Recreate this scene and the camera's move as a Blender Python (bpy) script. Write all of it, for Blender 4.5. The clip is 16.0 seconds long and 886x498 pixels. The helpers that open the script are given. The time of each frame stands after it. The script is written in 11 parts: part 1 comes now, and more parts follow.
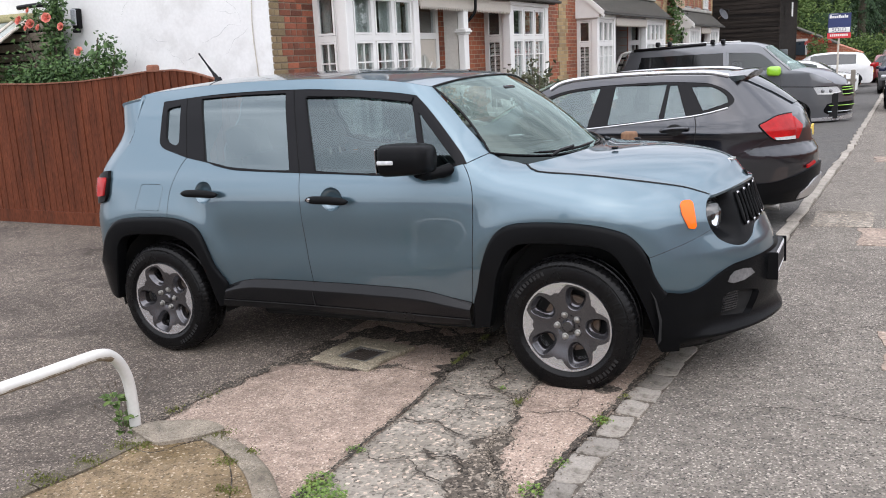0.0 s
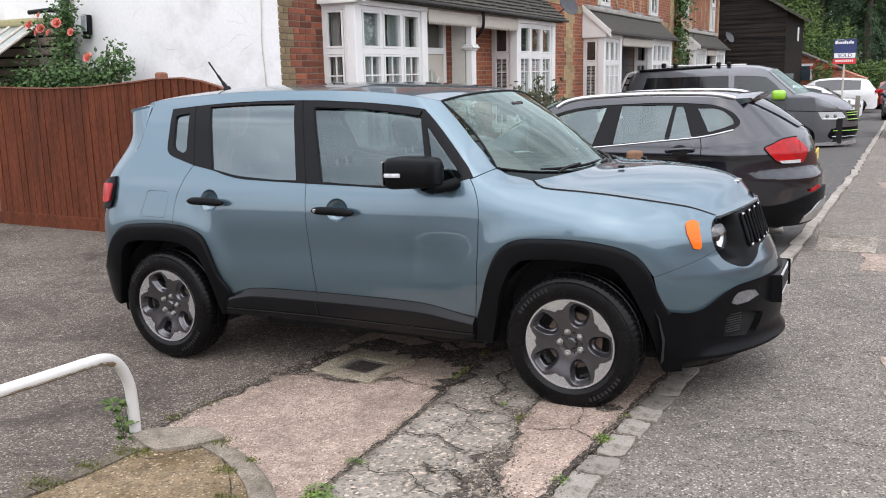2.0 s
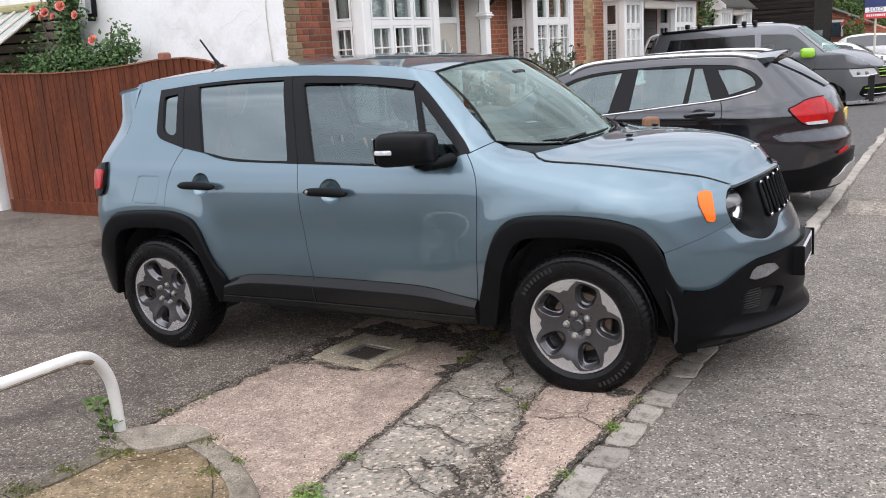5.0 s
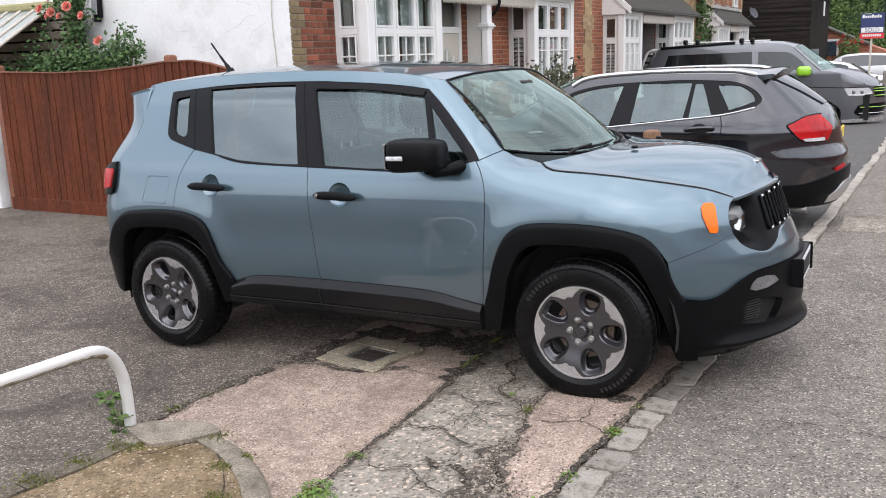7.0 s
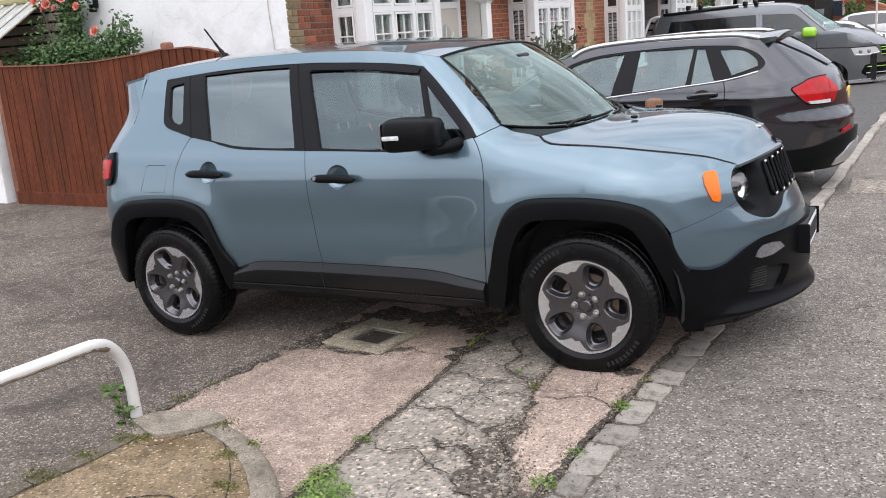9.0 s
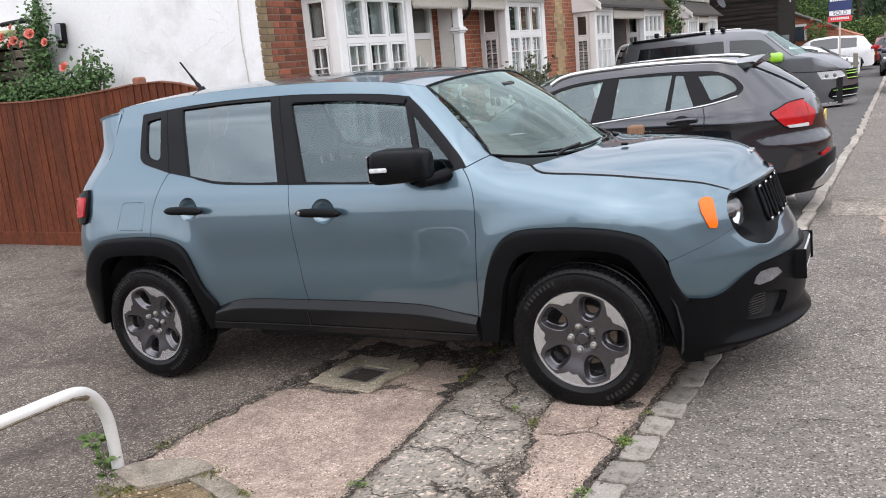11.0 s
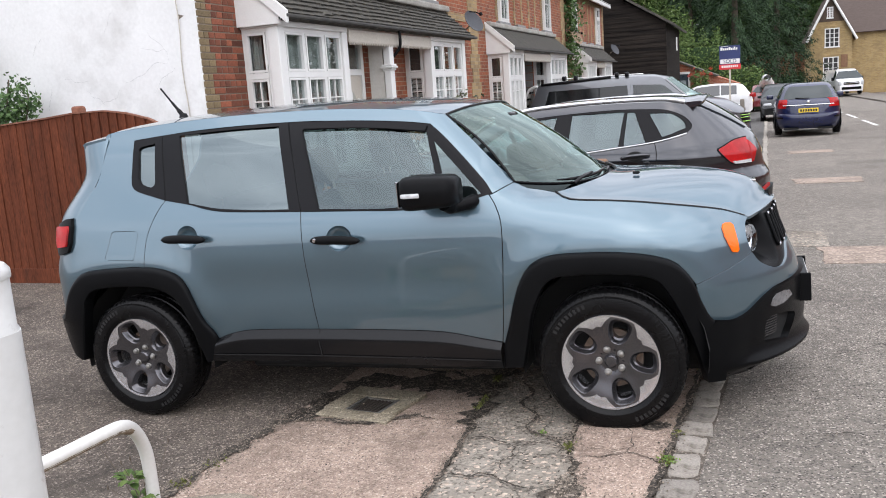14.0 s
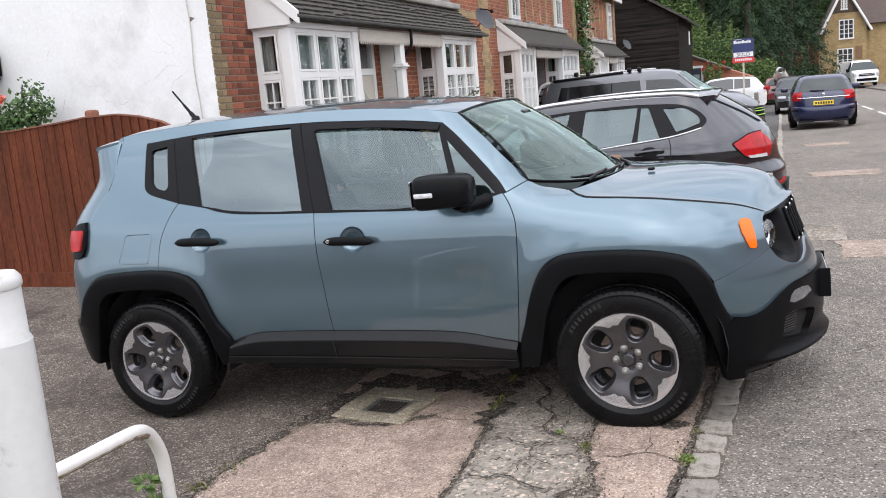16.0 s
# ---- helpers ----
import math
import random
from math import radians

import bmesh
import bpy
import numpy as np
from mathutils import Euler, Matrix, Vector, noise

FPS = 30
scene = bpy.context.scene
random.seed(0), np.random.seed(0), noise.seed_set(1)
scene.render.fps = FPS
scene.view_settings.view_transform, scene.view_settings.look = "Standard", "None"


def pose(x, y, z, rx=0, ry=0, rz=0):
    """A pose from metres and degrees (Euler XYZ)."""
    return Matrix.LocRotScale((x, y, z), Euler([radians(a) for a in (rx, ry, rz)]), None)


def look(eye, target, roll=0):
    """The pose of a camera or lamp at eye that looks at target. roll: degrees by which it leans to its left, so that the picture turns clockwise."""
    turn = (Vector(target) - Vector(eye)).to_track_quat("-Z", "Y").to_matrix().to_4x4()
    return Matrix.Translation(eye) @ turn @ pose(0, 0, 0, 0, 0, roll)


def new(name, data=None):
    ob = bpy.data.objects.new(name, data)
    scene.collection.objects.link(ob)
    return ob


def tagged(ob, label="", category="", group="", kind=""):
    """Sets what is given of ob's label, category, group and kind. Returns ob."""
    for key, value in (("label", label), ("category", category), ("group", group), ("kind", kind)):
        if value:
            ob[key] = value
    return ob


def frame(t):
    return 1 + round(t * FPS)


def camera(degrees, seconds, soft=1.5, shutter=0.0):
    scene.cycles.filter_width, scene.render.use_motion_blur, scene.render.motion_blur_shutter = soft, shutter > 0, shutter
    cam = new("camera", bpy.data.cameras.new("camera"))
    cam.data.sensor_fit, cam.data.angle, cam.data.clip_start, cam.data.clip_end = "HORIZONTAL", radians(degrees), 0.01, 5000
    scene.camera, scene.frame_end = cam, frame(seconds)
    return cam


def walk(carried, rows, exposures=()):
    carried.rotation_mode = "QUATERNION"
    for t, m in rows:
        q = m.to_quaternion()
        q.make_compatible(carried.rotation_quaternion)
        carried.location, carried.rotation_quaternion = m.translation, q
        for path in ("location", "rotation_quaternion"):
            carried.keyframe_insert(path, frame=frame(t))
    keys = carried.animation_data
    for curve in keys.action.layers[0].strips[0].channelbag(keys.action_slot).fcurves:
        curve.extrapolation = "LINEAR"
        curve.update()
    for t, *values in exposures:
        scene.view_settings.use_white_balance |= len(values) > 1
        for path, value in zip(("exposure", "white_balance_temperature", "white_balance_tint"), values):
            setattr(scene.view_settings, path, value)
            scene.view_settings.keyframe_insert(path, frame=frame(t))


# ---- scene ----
cam = camera(53.9, 16.0, soft=1.0)
PATH = [
    (0, (3.846, -3.854, 1.7), (2.969, -2.109, 1.271), -2.7),
    (0.5, (3.862, -3.861, 1.709), (2.995, -2.105, 1.301), -2.8),
    (1, (3.858, -3.863, 1.708), (3.0, -2.1, 1.31), -2.3),
    (1.5, (3.853, -3.876, 1.704), (2.981, -2.119, 1.314), -1.5),
    (2, (3.831, -3.867, 1.697), (2.95, -2.116, 1.301), -1.2),
    (2.5, (3.82, -3.856, 1.694), (2.939, -2.109, 1.282), -1.8),
    (3, (3.836, -3.785, 1.694), (2.94, -2.051, 1.258), -2.8),
    (3.5, (3.836, -3.621, 1.692), (2.905, -1.911, 1.238), -3.4),
    (4, (3.862, -3.526, 1.68), (2.912, -1.827, 1.22), -4.1),
    (6.5, (3.838, -3.692, 1.683), (2.923, -1.969, 1.242), -1.8),
    (7, (3.832, -3.689, 1.684), (2.909, -1.969, 1.247), -1.9),
    (7.5, (3.829, -3.683, 1.685), (2.904, -1.966, 1.245), -1.6),
    (8, (3.829, -3.667, 1.68), (2.911, -1.949, 1.225), -1.3),
    (8.5, (3.851, -3.656, 1.683), (2.922, -1.949, 1.208), -2.9),
    (9, (3.853, -3.633, 1.681), (2.913, -1.937, 1.195), -4.3),
    (9.5, (3.862, -3.619, 1.685), (2.925, -1.916, 1.215), -4.1),
    (10, (3.863, -3.566, 1.692), (2.928, -1.852, 1.255), -3.8),
    (12.5, (3.357, -3.574, 1.653), (2.562, -1.787, 1.234), -7.1),
    (13, (3.268, -3.662, 1.663), (2.508, -1.855, 1.264), -5.5),
    (13.5, (3.146, -3.807, 1.679), (2.464, -1.964, 1.308), -4.2),
    (14, (3.138, -3.824, 1.666), (2.484, -1.968, 1.31), -4.0),
    (14.5, (3.13, -3.811, 1.665), (2.456, -1.961, 1.314), -4.0),
    (15, (3.134, -3.805, 1.666), (2.442, -1.961, 1.314), -4.4),
    (15.5, (3.134, -3.803, 1.671), (2.437, -1.961, 1.324), -5.0),
    (16, (3.128, -3.798, 1.669), (2.444, -1.953, 1.311), -4.9),
]
walk(cam, [(t, look(eye, target, roll)) for t, eye, target, roll in PATH], exposures=[(0.0, 0.53), (16.0, 0.55)])

# ---- light: a bright overcast day, with thin cloud ----
SUN_EL, SUN_ROT = 58.0, 150.0
world = bpy.data.worlds.new("overcast_sky")
scene.world = world
world.use_nodes = True
wn, wl = world.node_tree.nodes, world.node_tree.links
wn.clear()
w_out = wn.new("ShaderNodeOutputWorld")
w_bg = wn.new("ShaderNodeBackground")
w_sky = wn.new("ShaderNodeTexSky")
w_sky.sky_type = "NISHITA"
w_sky.sun_disc = False
w_sky.sun_elevation, w_sky.sun_rotation = radians(SUN_EL), radians(SUN_ROT)
w_sky.air_density, w_sky.dust_density, w_sky.ozone_density = 1.0, 2.0, 1.0
w_co = wn.new("ShaderNodeTexCoord")
w_map = wn.new("ShaderNodeMapping")
w_map.inputs["Scale"].default_value = (1.6, 1.6, 4.2)
w_cl = wn.new("ShaderNodeTexNoise")
w_cl.inputs["Scale"].default_value, w_cl.inputs["Detail"].default_value, w_cl.inputs["Roughness"].default_value = 2.4, 7.0, 0.55
w_ramp = wn.new("ShaderNodeValToRGB")
w_ramp.color_ramp.elements[0].position, w_ramp.color_ramp.elements[0].color = 0.36, (6.30, 6.50, 7.20, 1)
w_ramp.color_ramp.elements[1].position, w_ramp.color_ramp.elements[1].color = 0.64, (10.7, 10.7, 11.5, 1)
w_mix = wn.new("ShaderNodeMix")
w_mix.data_type = "RGBA"
w_mix.inputs["Factor"].default_value = 0.82
wl.new(w_co.outputs["Generated"], w_map.inputs["Vector"])
wl.new(w_map.outputs["Vector"], w_cl.inputs["Vector"])
wl.new(w_cl.outputs["Fac"], w_ramp.inputs["Fac"])
wl.new(w_sky.outputs["Color"], w_mix.inputs["A"])
wl.new(w_ramp.outputs["Color"], w_mix.inputs["B"])
# an overcast dome is brighter overhead than at the skyline
w_sep = wn.new("ShaderNodeSeparateXYZ")
w_up = wn.new("ShaderNodeMapRange")
w_up.inputs["From Min"].default_value, w_up.inputs["From Max"].default_value = 0.0, 1.0
w_up.inputs["To Min"].default_value, w_up.inputs["To Max"].default_value = 0.95, 1.26
# and brighter on the side where the sun stands behind the cloud
SUN_DIR = Vector((math.sin(radians(SUN_ROT)) * math.cos(radians(SUN_EL)), math.cos(radians(SUN_ROT)) * math.cos(radians(SUN_EL)), math.sin(radians(SUN_EL))))
w_dot = wn.new("ShaderNodeVectorMath")
w_dot.operation = "DOT_PRODUCT"
w_dot.inputs[1].default_value = SUN_DIR
w_glow = wn.new("ShaderNodeMapRange")
w_glow.inputs["From Min"].default_value, w_glow.inputs["From Max"].default_value = -0.6, 1.0
w_glow.inputs["To Min"].default_value, w_glow.inputs["To Max"].default_value = 0.52, 1.26
w_both = wn.new("ShaderNodeMath")
w_both.operation = "MULTIPLY"
w_dome = wn.new("ShaderNodeVectorMath")
w_dome.operation = "SCALE"
wl.new(w_co.outputs["Generated"], w_sep.inputs["Vector"])
wl.new(w_sep.outputs["Z"], w_up.inputs["Value"])
wl.new(w_mix.outputs["Result"], w_dome.inputs[0])
wl.new(w_co.outputs["Generated"], w_dot.inputs[0])
wl.new(w_dot.outputs["Value"], w_glow.inputs["Value"])
wl.new(w_up.outputs["Result"], w_both.inputs[0])
wl.new(w_glow.outputs["Result"], w_both.inputs[1])
wl.new(w_both.outputs["Value"], w_dome.inputs["Scale"])
wl.new(w_dome.outputs["Vector"], w_bg.inputs["Color"])
w_bg.inputs["Strength"].default_value = 0.15
wl.new(w_bg.outputs["Background"], w_out.inputs["Surface"])

sun_data = bpy.data.lights.new("sun", "SUN")
sun_data.energy, sun_data.angle, sun_data.color = 0.6, radians(100), (1.0, 0.96, 0.9)
sun = new("sun", sun_data)
sun.matrix_world = look(SUN_DIR * 60, (0, 0, 0))

# ---- building helpers ----
def part(name, bm, material, parent=None, label="", smooth=None):
    """One mesh object from a bmesh, linked and set under its parent. smooth: the angle above which an edge stays sharp."""
    me = bpy.data.meshes.new(name)
    bmesh.ops.recalc_face_normals(bm, faces=bm.faces) if smooth != -1 else None
    bm.to_mesh(me)
    bm.free()
    me.materials.append(material)
    if smooth is not None and smooth != 0:
        me.shade_smooth()
        if smooth > 0:
            me.set_sharp_from_angle(angle=radians(smooth))
    ob = new(name, me)
    ob.parent = parent
    if label:
        ob["label"] = label
    return ob


def shared(name, mesh, parent=None, m=None):
    """Another object on a mesh that is there already."""
    ob = new(name, mesh)
    ob.parent = parent
    if m is not None:
        ob.matrix_basis = m
    return ob


def holder(name, m=None, **tags):
    ob = new(name)
    ob.empty_display_size = 0.1
    if m is not None:
        ob.matrix_basis = m
    return tagged(ob, **tags)


def add_box(bm, x0, x1, y0, y1, z0, z1, m=None):
    vs = [bm.verts.new((x, y, z)) for x in (x0, x1) for y in (y0, y1) for z in (z0, z1)]
    if m is not None:
        for v in vs:
            v.co = m @ v.co
    for f in ((0, 1, 3, 2), (4, 6, 7, 5), (0, 4, 5, 1), (2, 3, 7, 6), (0, 2, 6, 4), (1, 5, 7, 3)):
        bm.faces.new([vs[i] for i in f])
    return vs


def box(x0, x1, y0, y1, z0, z1, bevel=0.0, m=None, seg=1):
    bm = bmesh.new()
    add_box(bm, x0, x1, y0, y1, z0, z1, m)
    if bevel:
        bmesh.ops.bevel(bm, geom=list(bm.edges), offset=bevel, segments=seg, affect="EDGES", profile=0.5)
    return bm


def lathe(profile, steps=32, axis="z", arc=360.0):
    """A turned shape from (radius, height) pairs."""
    bm = bmesh.new()
    rings = []
    full = arc >= 359.9
    for k in range(steps if full else steps + 1):
        a = radians(arc) * k / steps
        ring = []
        for r, h in profile:
            x, y = r * math.cos(a), r * math.sin(a)
            co = {"z": (x, y, h), "y": (x, h, y), "x": (h, x, y)}[axis]
            ring.append(bm.verts.new(co))
        rings.append(ring)
    n = len(rings)
    for k in range(n if full else n - 1):
        a, b = rings[k], rings[(k + 1) % n]
        for i in range(len(profile) - 1):
            bm.faces.new((a[i], a[i + 1], b[i + 1], b[i]))
    bmesh.ops.remove_doubles(bm, verts=bm.verts, dist=1e-6)
    return bm


def tube(points, radius, sides=10, caps=True):
    """A round bar along points; radius may be one number or one per point."""
    bm = bmesh.new()
    pts = [Vector(p) for p in points]
    rad = radius if isinstance(radius, (list, tuple)) else [radius] * len(pts)
    rings = []
    up = Vector((0, 0, 1))
    for i, p in enumerate(pts):
        d = (pts[min(i + 1, len(pts) - 1)] - pts[max(i - 1, 0)]).normalized()
        side = d.cross(up)
        if side.length < 0.05:
            side = d.cross(Vector((0, 1, 0)))
        side.normalize()
        if i:
            prev = rings[-1][1]
            side = (prev - d * prev.dot(d)).normalized()
        top = side.cross(d).normalized()
        ring = [bm.verts.new(p + (side * math.cos(2 * math.pi * k / sides) + top * math.sin(2 * math.pi * k / sides)) * rad[i]) for k in range(sides)]
        rings.append((ring, side))
    for (a, _), (b, _) in zip(rings, rings[1:]):
        for k in range(sides):
            bm.faces.new((a[k], a[(k + 1) % sides], b[(k + 1) % sides], b[k]))
    if caps:
        bm.faces.new(rings[0][0])
        bm.faces.new(rings[-1][0])
    return bm


def spline(points, steps=6):
    """A smooth line through control points (Catmull-Rom)."""
    p = [Vector(q) for q in points]
    if len(p) < 3:
        return p
    out = []
    for i in range(len(p) - 1):
        a = p[i - 1] if i else p[0] * 2 - p[1]
        b, c = p[i], p[i + 1]
        d = p[i + 2] if i + 2 < len(p) else p[-1] * 2 - p[-2]
        for k in range(steps):
            t = k / steps
            out.append(0.5 * ((2 * b) + (c - a) * t + (2 * a - 5 * b + 4 * c - d) * t * t + (3 * b - a - 3 * c + d) * t ** 3))
    out.append(p[-1])
    return out


def outline(*runs, steps=5):
    """A closed outline from smooth runs that meet at corners; each run starts where the last one ends."""
    out = []
    for run in runs:
        line = spline([(*q, 0.0) for q in run], steps)
        out += [(v.x, v.y) for v in line][:-1] if (len(out) == 0 or True) else []
    return out


def ramp(v, a, b):
    t = min(max((v - a) / (b - a), 0.0), 1.0)
    return t * t * (3 - 2 * t)


def lerp_at(v, pairs):
    """A value read from a table of (v, value)."""
    if v <= pairs[0][0]:
        return pairs[0][1]
    for (a, p), (b, q) in zip(pairs, pairs[1:]):
        if v <= b:
            return p + (q - p) * (v - a) / (b - a)
    return pairs[-1][1]


def loft(rows, closed=False):
    bm = bmesh.new()
    vs = [[bm.verts.new(p) for p in r] for r in rows]
    for a, b in zip(vs, vs[1:]):
        n = len(a)
        for k in range(n if closed else n - 1):
            bm.faces.new((a[k], a[(k + 1) % n], b[(k + 1) % n], b[k]))
    return bm


def thicken(bm, d):
    """Gives a sheet a thickness d, down from its upper side, with a closed rim."""
    bmesh.ops.recalc_face_normals(bm, faces=list(bm.faces))
    if sum(f.normal.z * f.calc_area() for f in bm.faces) < 0:
        bmesh.ops.reverse_faces(bm, faces=list(bm.faces))
    bm.normal_update()
    top = list(bm.faces)
    rim = [e for e in bm.edges if e.is_boundary]
    low = {v: bm.verts.new(v.co - v.normal * d) for v in list(bm.verts)}
    for f in top:
        bm.faces.new([low[v] for v in reversed(f.verts)])
    for e in rim:
        a, b = e.verts
        bm.faces.new((a, b, low[b], low[a]))
    bmesh.ops.recalc_face_normals(bm, faces=list(bm.faces))


def mirrored(ob, at, name=None, parent=None):
    """The same part on the other side of the plane y = at."""
    me = ob.data.copy()
    me.transform(Matrix.Translation((0, 2 * at, 0)) @ Matrix.Scale(-1, 4, (0, 1, 0)))
    me.flip_normals()
    two = new(name or ob.name.split(".")[0], me)
    two.parent = parent or ob.parent
    if "label" in ob:
        two["label"] = ob["label"]
    return two

# ---- materials ----
def surface(name, base, rough=0.6, metal=0.0, second=None, scale=3.0, amount=0.5, grain=60.0, grain_mix=0.12, bump=0.15, bump_scale=None, rough_var=0.12, coat=0.0, stretch=(1, 1, 1), spec=0.5, dirt=None):
    """A material with variation at two scales, fine relief and uneven gloss."""
    m = bpy.data.materials.new(name)
    m.use_nodes = True
    nt = m.node_tree
    n, l = nt.nodes, nt.links
    b = n["Principled BSDF"]
    second = second or tuple(c * 0.72 for c in base)
    co = n.new("ShaderNodeTexCoord")
    mp = n.new("ShaderNodeMapping")
    mp.inputs["Scale"].default_value = stretch
    l.new(co.outputs["Object"], mp.inputs["Vector"])
    big = n.new("ShaderNodeTexNoise")
    big.inputs["Scale"].default_value, big.inputs["Detail"].default_value, big.inputs["Roughness"].default_value = scale, 5.0, 0.6
    fine = n.new("ShaderNodeTexNoise")
    fine.inputs["Scale"].default_value, fine.inputs["Detail"].default_value = grain, 3.0
    l.new(mp.outputs["Vector"], big.inputs["Vector"])
    l.new(mp.outputs["Vector"], fine.inputs["Vector"])
    cr = n.new("ShaderNodeMapRange")
    cr.inputs["From Min"].default_value, cr.inputs["From Max"].default_value = 0.35, 0.68
    cr.inputs["To Max"].default_value = amount
    l.new(big.outputs["Fac"], cr.inputs["Value"])
    mix = n.new("ShaderNodeMix")
    mix.data_type = "RGBA"
    mix.inputs["A"].default_value, mix.inputs["B"].default_value = (*base, 1), (*second, 1)
    l.new(cr.outputs["Result"], mix.inputs["Factor"])
    g = n.new("ShaderNodeMix")
    g.data_type, g.blend_type = "RGBA", "OVERLAY"
    g.inputs["Factor"].default_value = grain_mix * 4
    l.new(mix.outputs["Result"], g.inputs["A"])
    l.new(fine.outputs["Fac"], g.inputs["B"])
    last = g.outputs["Result"]
    if dirt:
        colour, dscale, lo, hi, most = dirt
        dn = n.new("ShaderNodeTexNoise")
        dn.inputs["Scale"].default_value, dn.inputs["Detail"].default_value, dn.inputs["Roughness"].default_value = dscale, 7.0, 0.65
        l.new(mp.outputs["Vector"], dn.inputs["Vector"])
        dr = n.new("ShaderNodeMapRange")
        dr.inputs["From Min"].default_value, dr.inputs["From Max"].default_value, dr.inputs["To Max"].default_value = lo, hi, most
        l.new(dn.outputs["Fac"], dr.inputs["Value"])
        dm = n.new("ShaderNodeMix")
        dm.data_type = "RGBA"
        dm.inputs["B"].default_value = (*colour, 1)
        l.new(dr.outputs["Result"], dm.inputs["Factor"])
        l.new(last, dm.inputs["A"])
        last = dm.outputs["Result"]
    l.new(last, b.inputs["Base Color"])
    rr = n.new("ShaderNodeMapRange")
    rr.inputs["To Min"].default_value, rr.inputs["To Max"].default_value = max(rough - rough_var, 0.02), min(rough + rough_var, 1.0)
    l.new(big.outputs["Fac"], rr.inputs["Value"])
    l.new(rr.outputs["Result"], b.inputs["Roughness"])
    b.inputs["Metallic"].default_value = metal
    b.inputs["Specular IOR Level"].default_value = spec
    if coat:
        b.inputs["Coat Weight"].default_value, b.inputs["Coat Roughness"].default_value, b.inputs["Coat IOR"].default_value = coat, 0.012, 1.68
    if bump:
        bp = n.new("ShaderNodeBump")
        bp.inputs["Strength"].default_value, bp.inputs["Distance"].default_value = bump, 0.01
        src = fine
        if bump_scale:
            src = n.new("ShaderNodeTexNoise")
            src.inputs["Scale"].default_value, src.inputs["Detail"].default_value = bump_scale, 4.0
            l.new(mp.outputs["Vector"], src.inputs["Vector"])
        l.new(src.outputs["Fac"], bp.inputs["Height"])
        l.new(bp.outputs["Normal"], b.inputs["Normal"])
    return m


def aggregate(name, base, chip, second, chip_scale=90.0, chip_amount=0.45, rough=0.85, patch=0.8, bump=0.5, crack=0.0, crack_scale=1.6, pits=0.6, stain=0.5, stain_scale=0.9):
    """Tarmac or rough concrete: stone chips in a binder, worn patches, stains and fine cracks."""
    m = bpy.data.materials.new(name)
    m.use_nodes = True
    n, l = m.node_tree.nodes, m.node_tree.links
    b = n["Principled BSDF"]
    co = n.new("ShaderNodeTexCoord")
    v = n.new("ShaderNodeTexVoronoi")
    v.inputs["Scale"].default_value = chip_scale
    l.new(co.outputs["Object"], v.inputs["Vector"])
    sep = n.new("ShaderNodeSeparateColor")
    l.new(v.outputs["Color"], sep.inputs["Color"])
    cr = n.new("ShaderNodeMapRange")
    cr.inputs["From Min"].default_value, cr.inputs["From Max"].default_value = 1 - chip_amount, 1.0
    l.new(sep.outputs["Red"], cr.inputs["Value"])
    big = n.new("ShaderNodeTexNoise")
    big.inputs["Scale"].default_value, big.inputs["Detail"].default_value, big.inputs["Roughness"].default_value = patch, 8.0, 0.62
    l.new(co.outputs["Object"], big.inputs["Vector"])
    br = n.new("ShaderNodeMapRange")
    br.inputs["From Min"].default_value, br.inputs["From Max"].default_value = 0.38, 0.66
    l.new(big.outputs["Fac"], br.inputs["Value"])
    a = n.new("ShaderNodeMix")
    a.data_type = "RGBA"
    a.inputs["A"].default_value, a.inputs["B"].default_value = (*base, 1), (*second, 1)
    l.new(br.outputs["Result"], a.inputs["Factor"])
    c = n.new("ShaderNodeMix")
    c.data_type = "RGBA"
    c.inputs["B"].default_value = (*chip, 1)
    l.new(a.outputs["Result"], c.inputs["A"])
    fac = n.new("ShaderNodeMath")
    fac.operation = "MULTIPLY"
    fac.inputs[1].default_value = 0.75
    l.new(cr.outputs["Result"], fac.inputs[0])
    l.new(fac.outputs["Value"], c.inputs["Factor"])
    mid = n.new("ShaderNodeTexNoise")
    mid.inputs["Scale"].default_value, mid.inputs["Detail"].default_value, mid.inputs["Roughness"].default_value = 11.0, 9.0, 0.75
    l.new(co.outputs["Object"], mid.inputs["Vector"])
    o = n.new("ShaderNodeMix")
    o.data_type, o.blend_type = "RGBA", "OVERLAY"
    o.inputs["Factor"].default_value = 0.8
    # dark pits between the chips
    pit = n.new("ShaderNodeMapRange")
    pit.inputs["From Min"].default_value, pit.inputs["From Max"].default_value = 0.0, 0.32
    pit.inputs["To Min"].default_value, pit.inputs["To Max"].default_value = pits, 0.0
    l.new(sep.outputs["Green"], pit.inputs["Value"])
    pm = n.new("ShaderNodeMix")
    pm.data_type = "RGBA"
    pm.inputs["B"].default_value = (*[k * 0.28 for k in second], 1)
    l.new(pit.outputs["Result"], pm.inputs["Factor"])
    l.new(c.outputs["Result"], pm.inputs["A"])
    # large damp and dirty areas
    st = n.new("ShaderNodeTexNoise")
    st.inputs["Scale"].default_value, st.inputs["Detail"].default_value, st.inputs["Roughness"].default_value, st.inputs["Distortion"].default_value = stain_scale, 10.0, 0.7, 0.6
    l.new(co.outputs["Object"], st.inputs["Vector"])
    sr = n.new("ShaderNodeMapRange")
    sr.inputs["From Min"].default_value, sr.inputs["From Max"].default_value, sr.inputs["To Max"].default_value = 0.54, 0.68, stain
    l.new(st.outputs["Fac"], sr.inputs["Value"])
    sm = n.new("ShaderNodeMix")
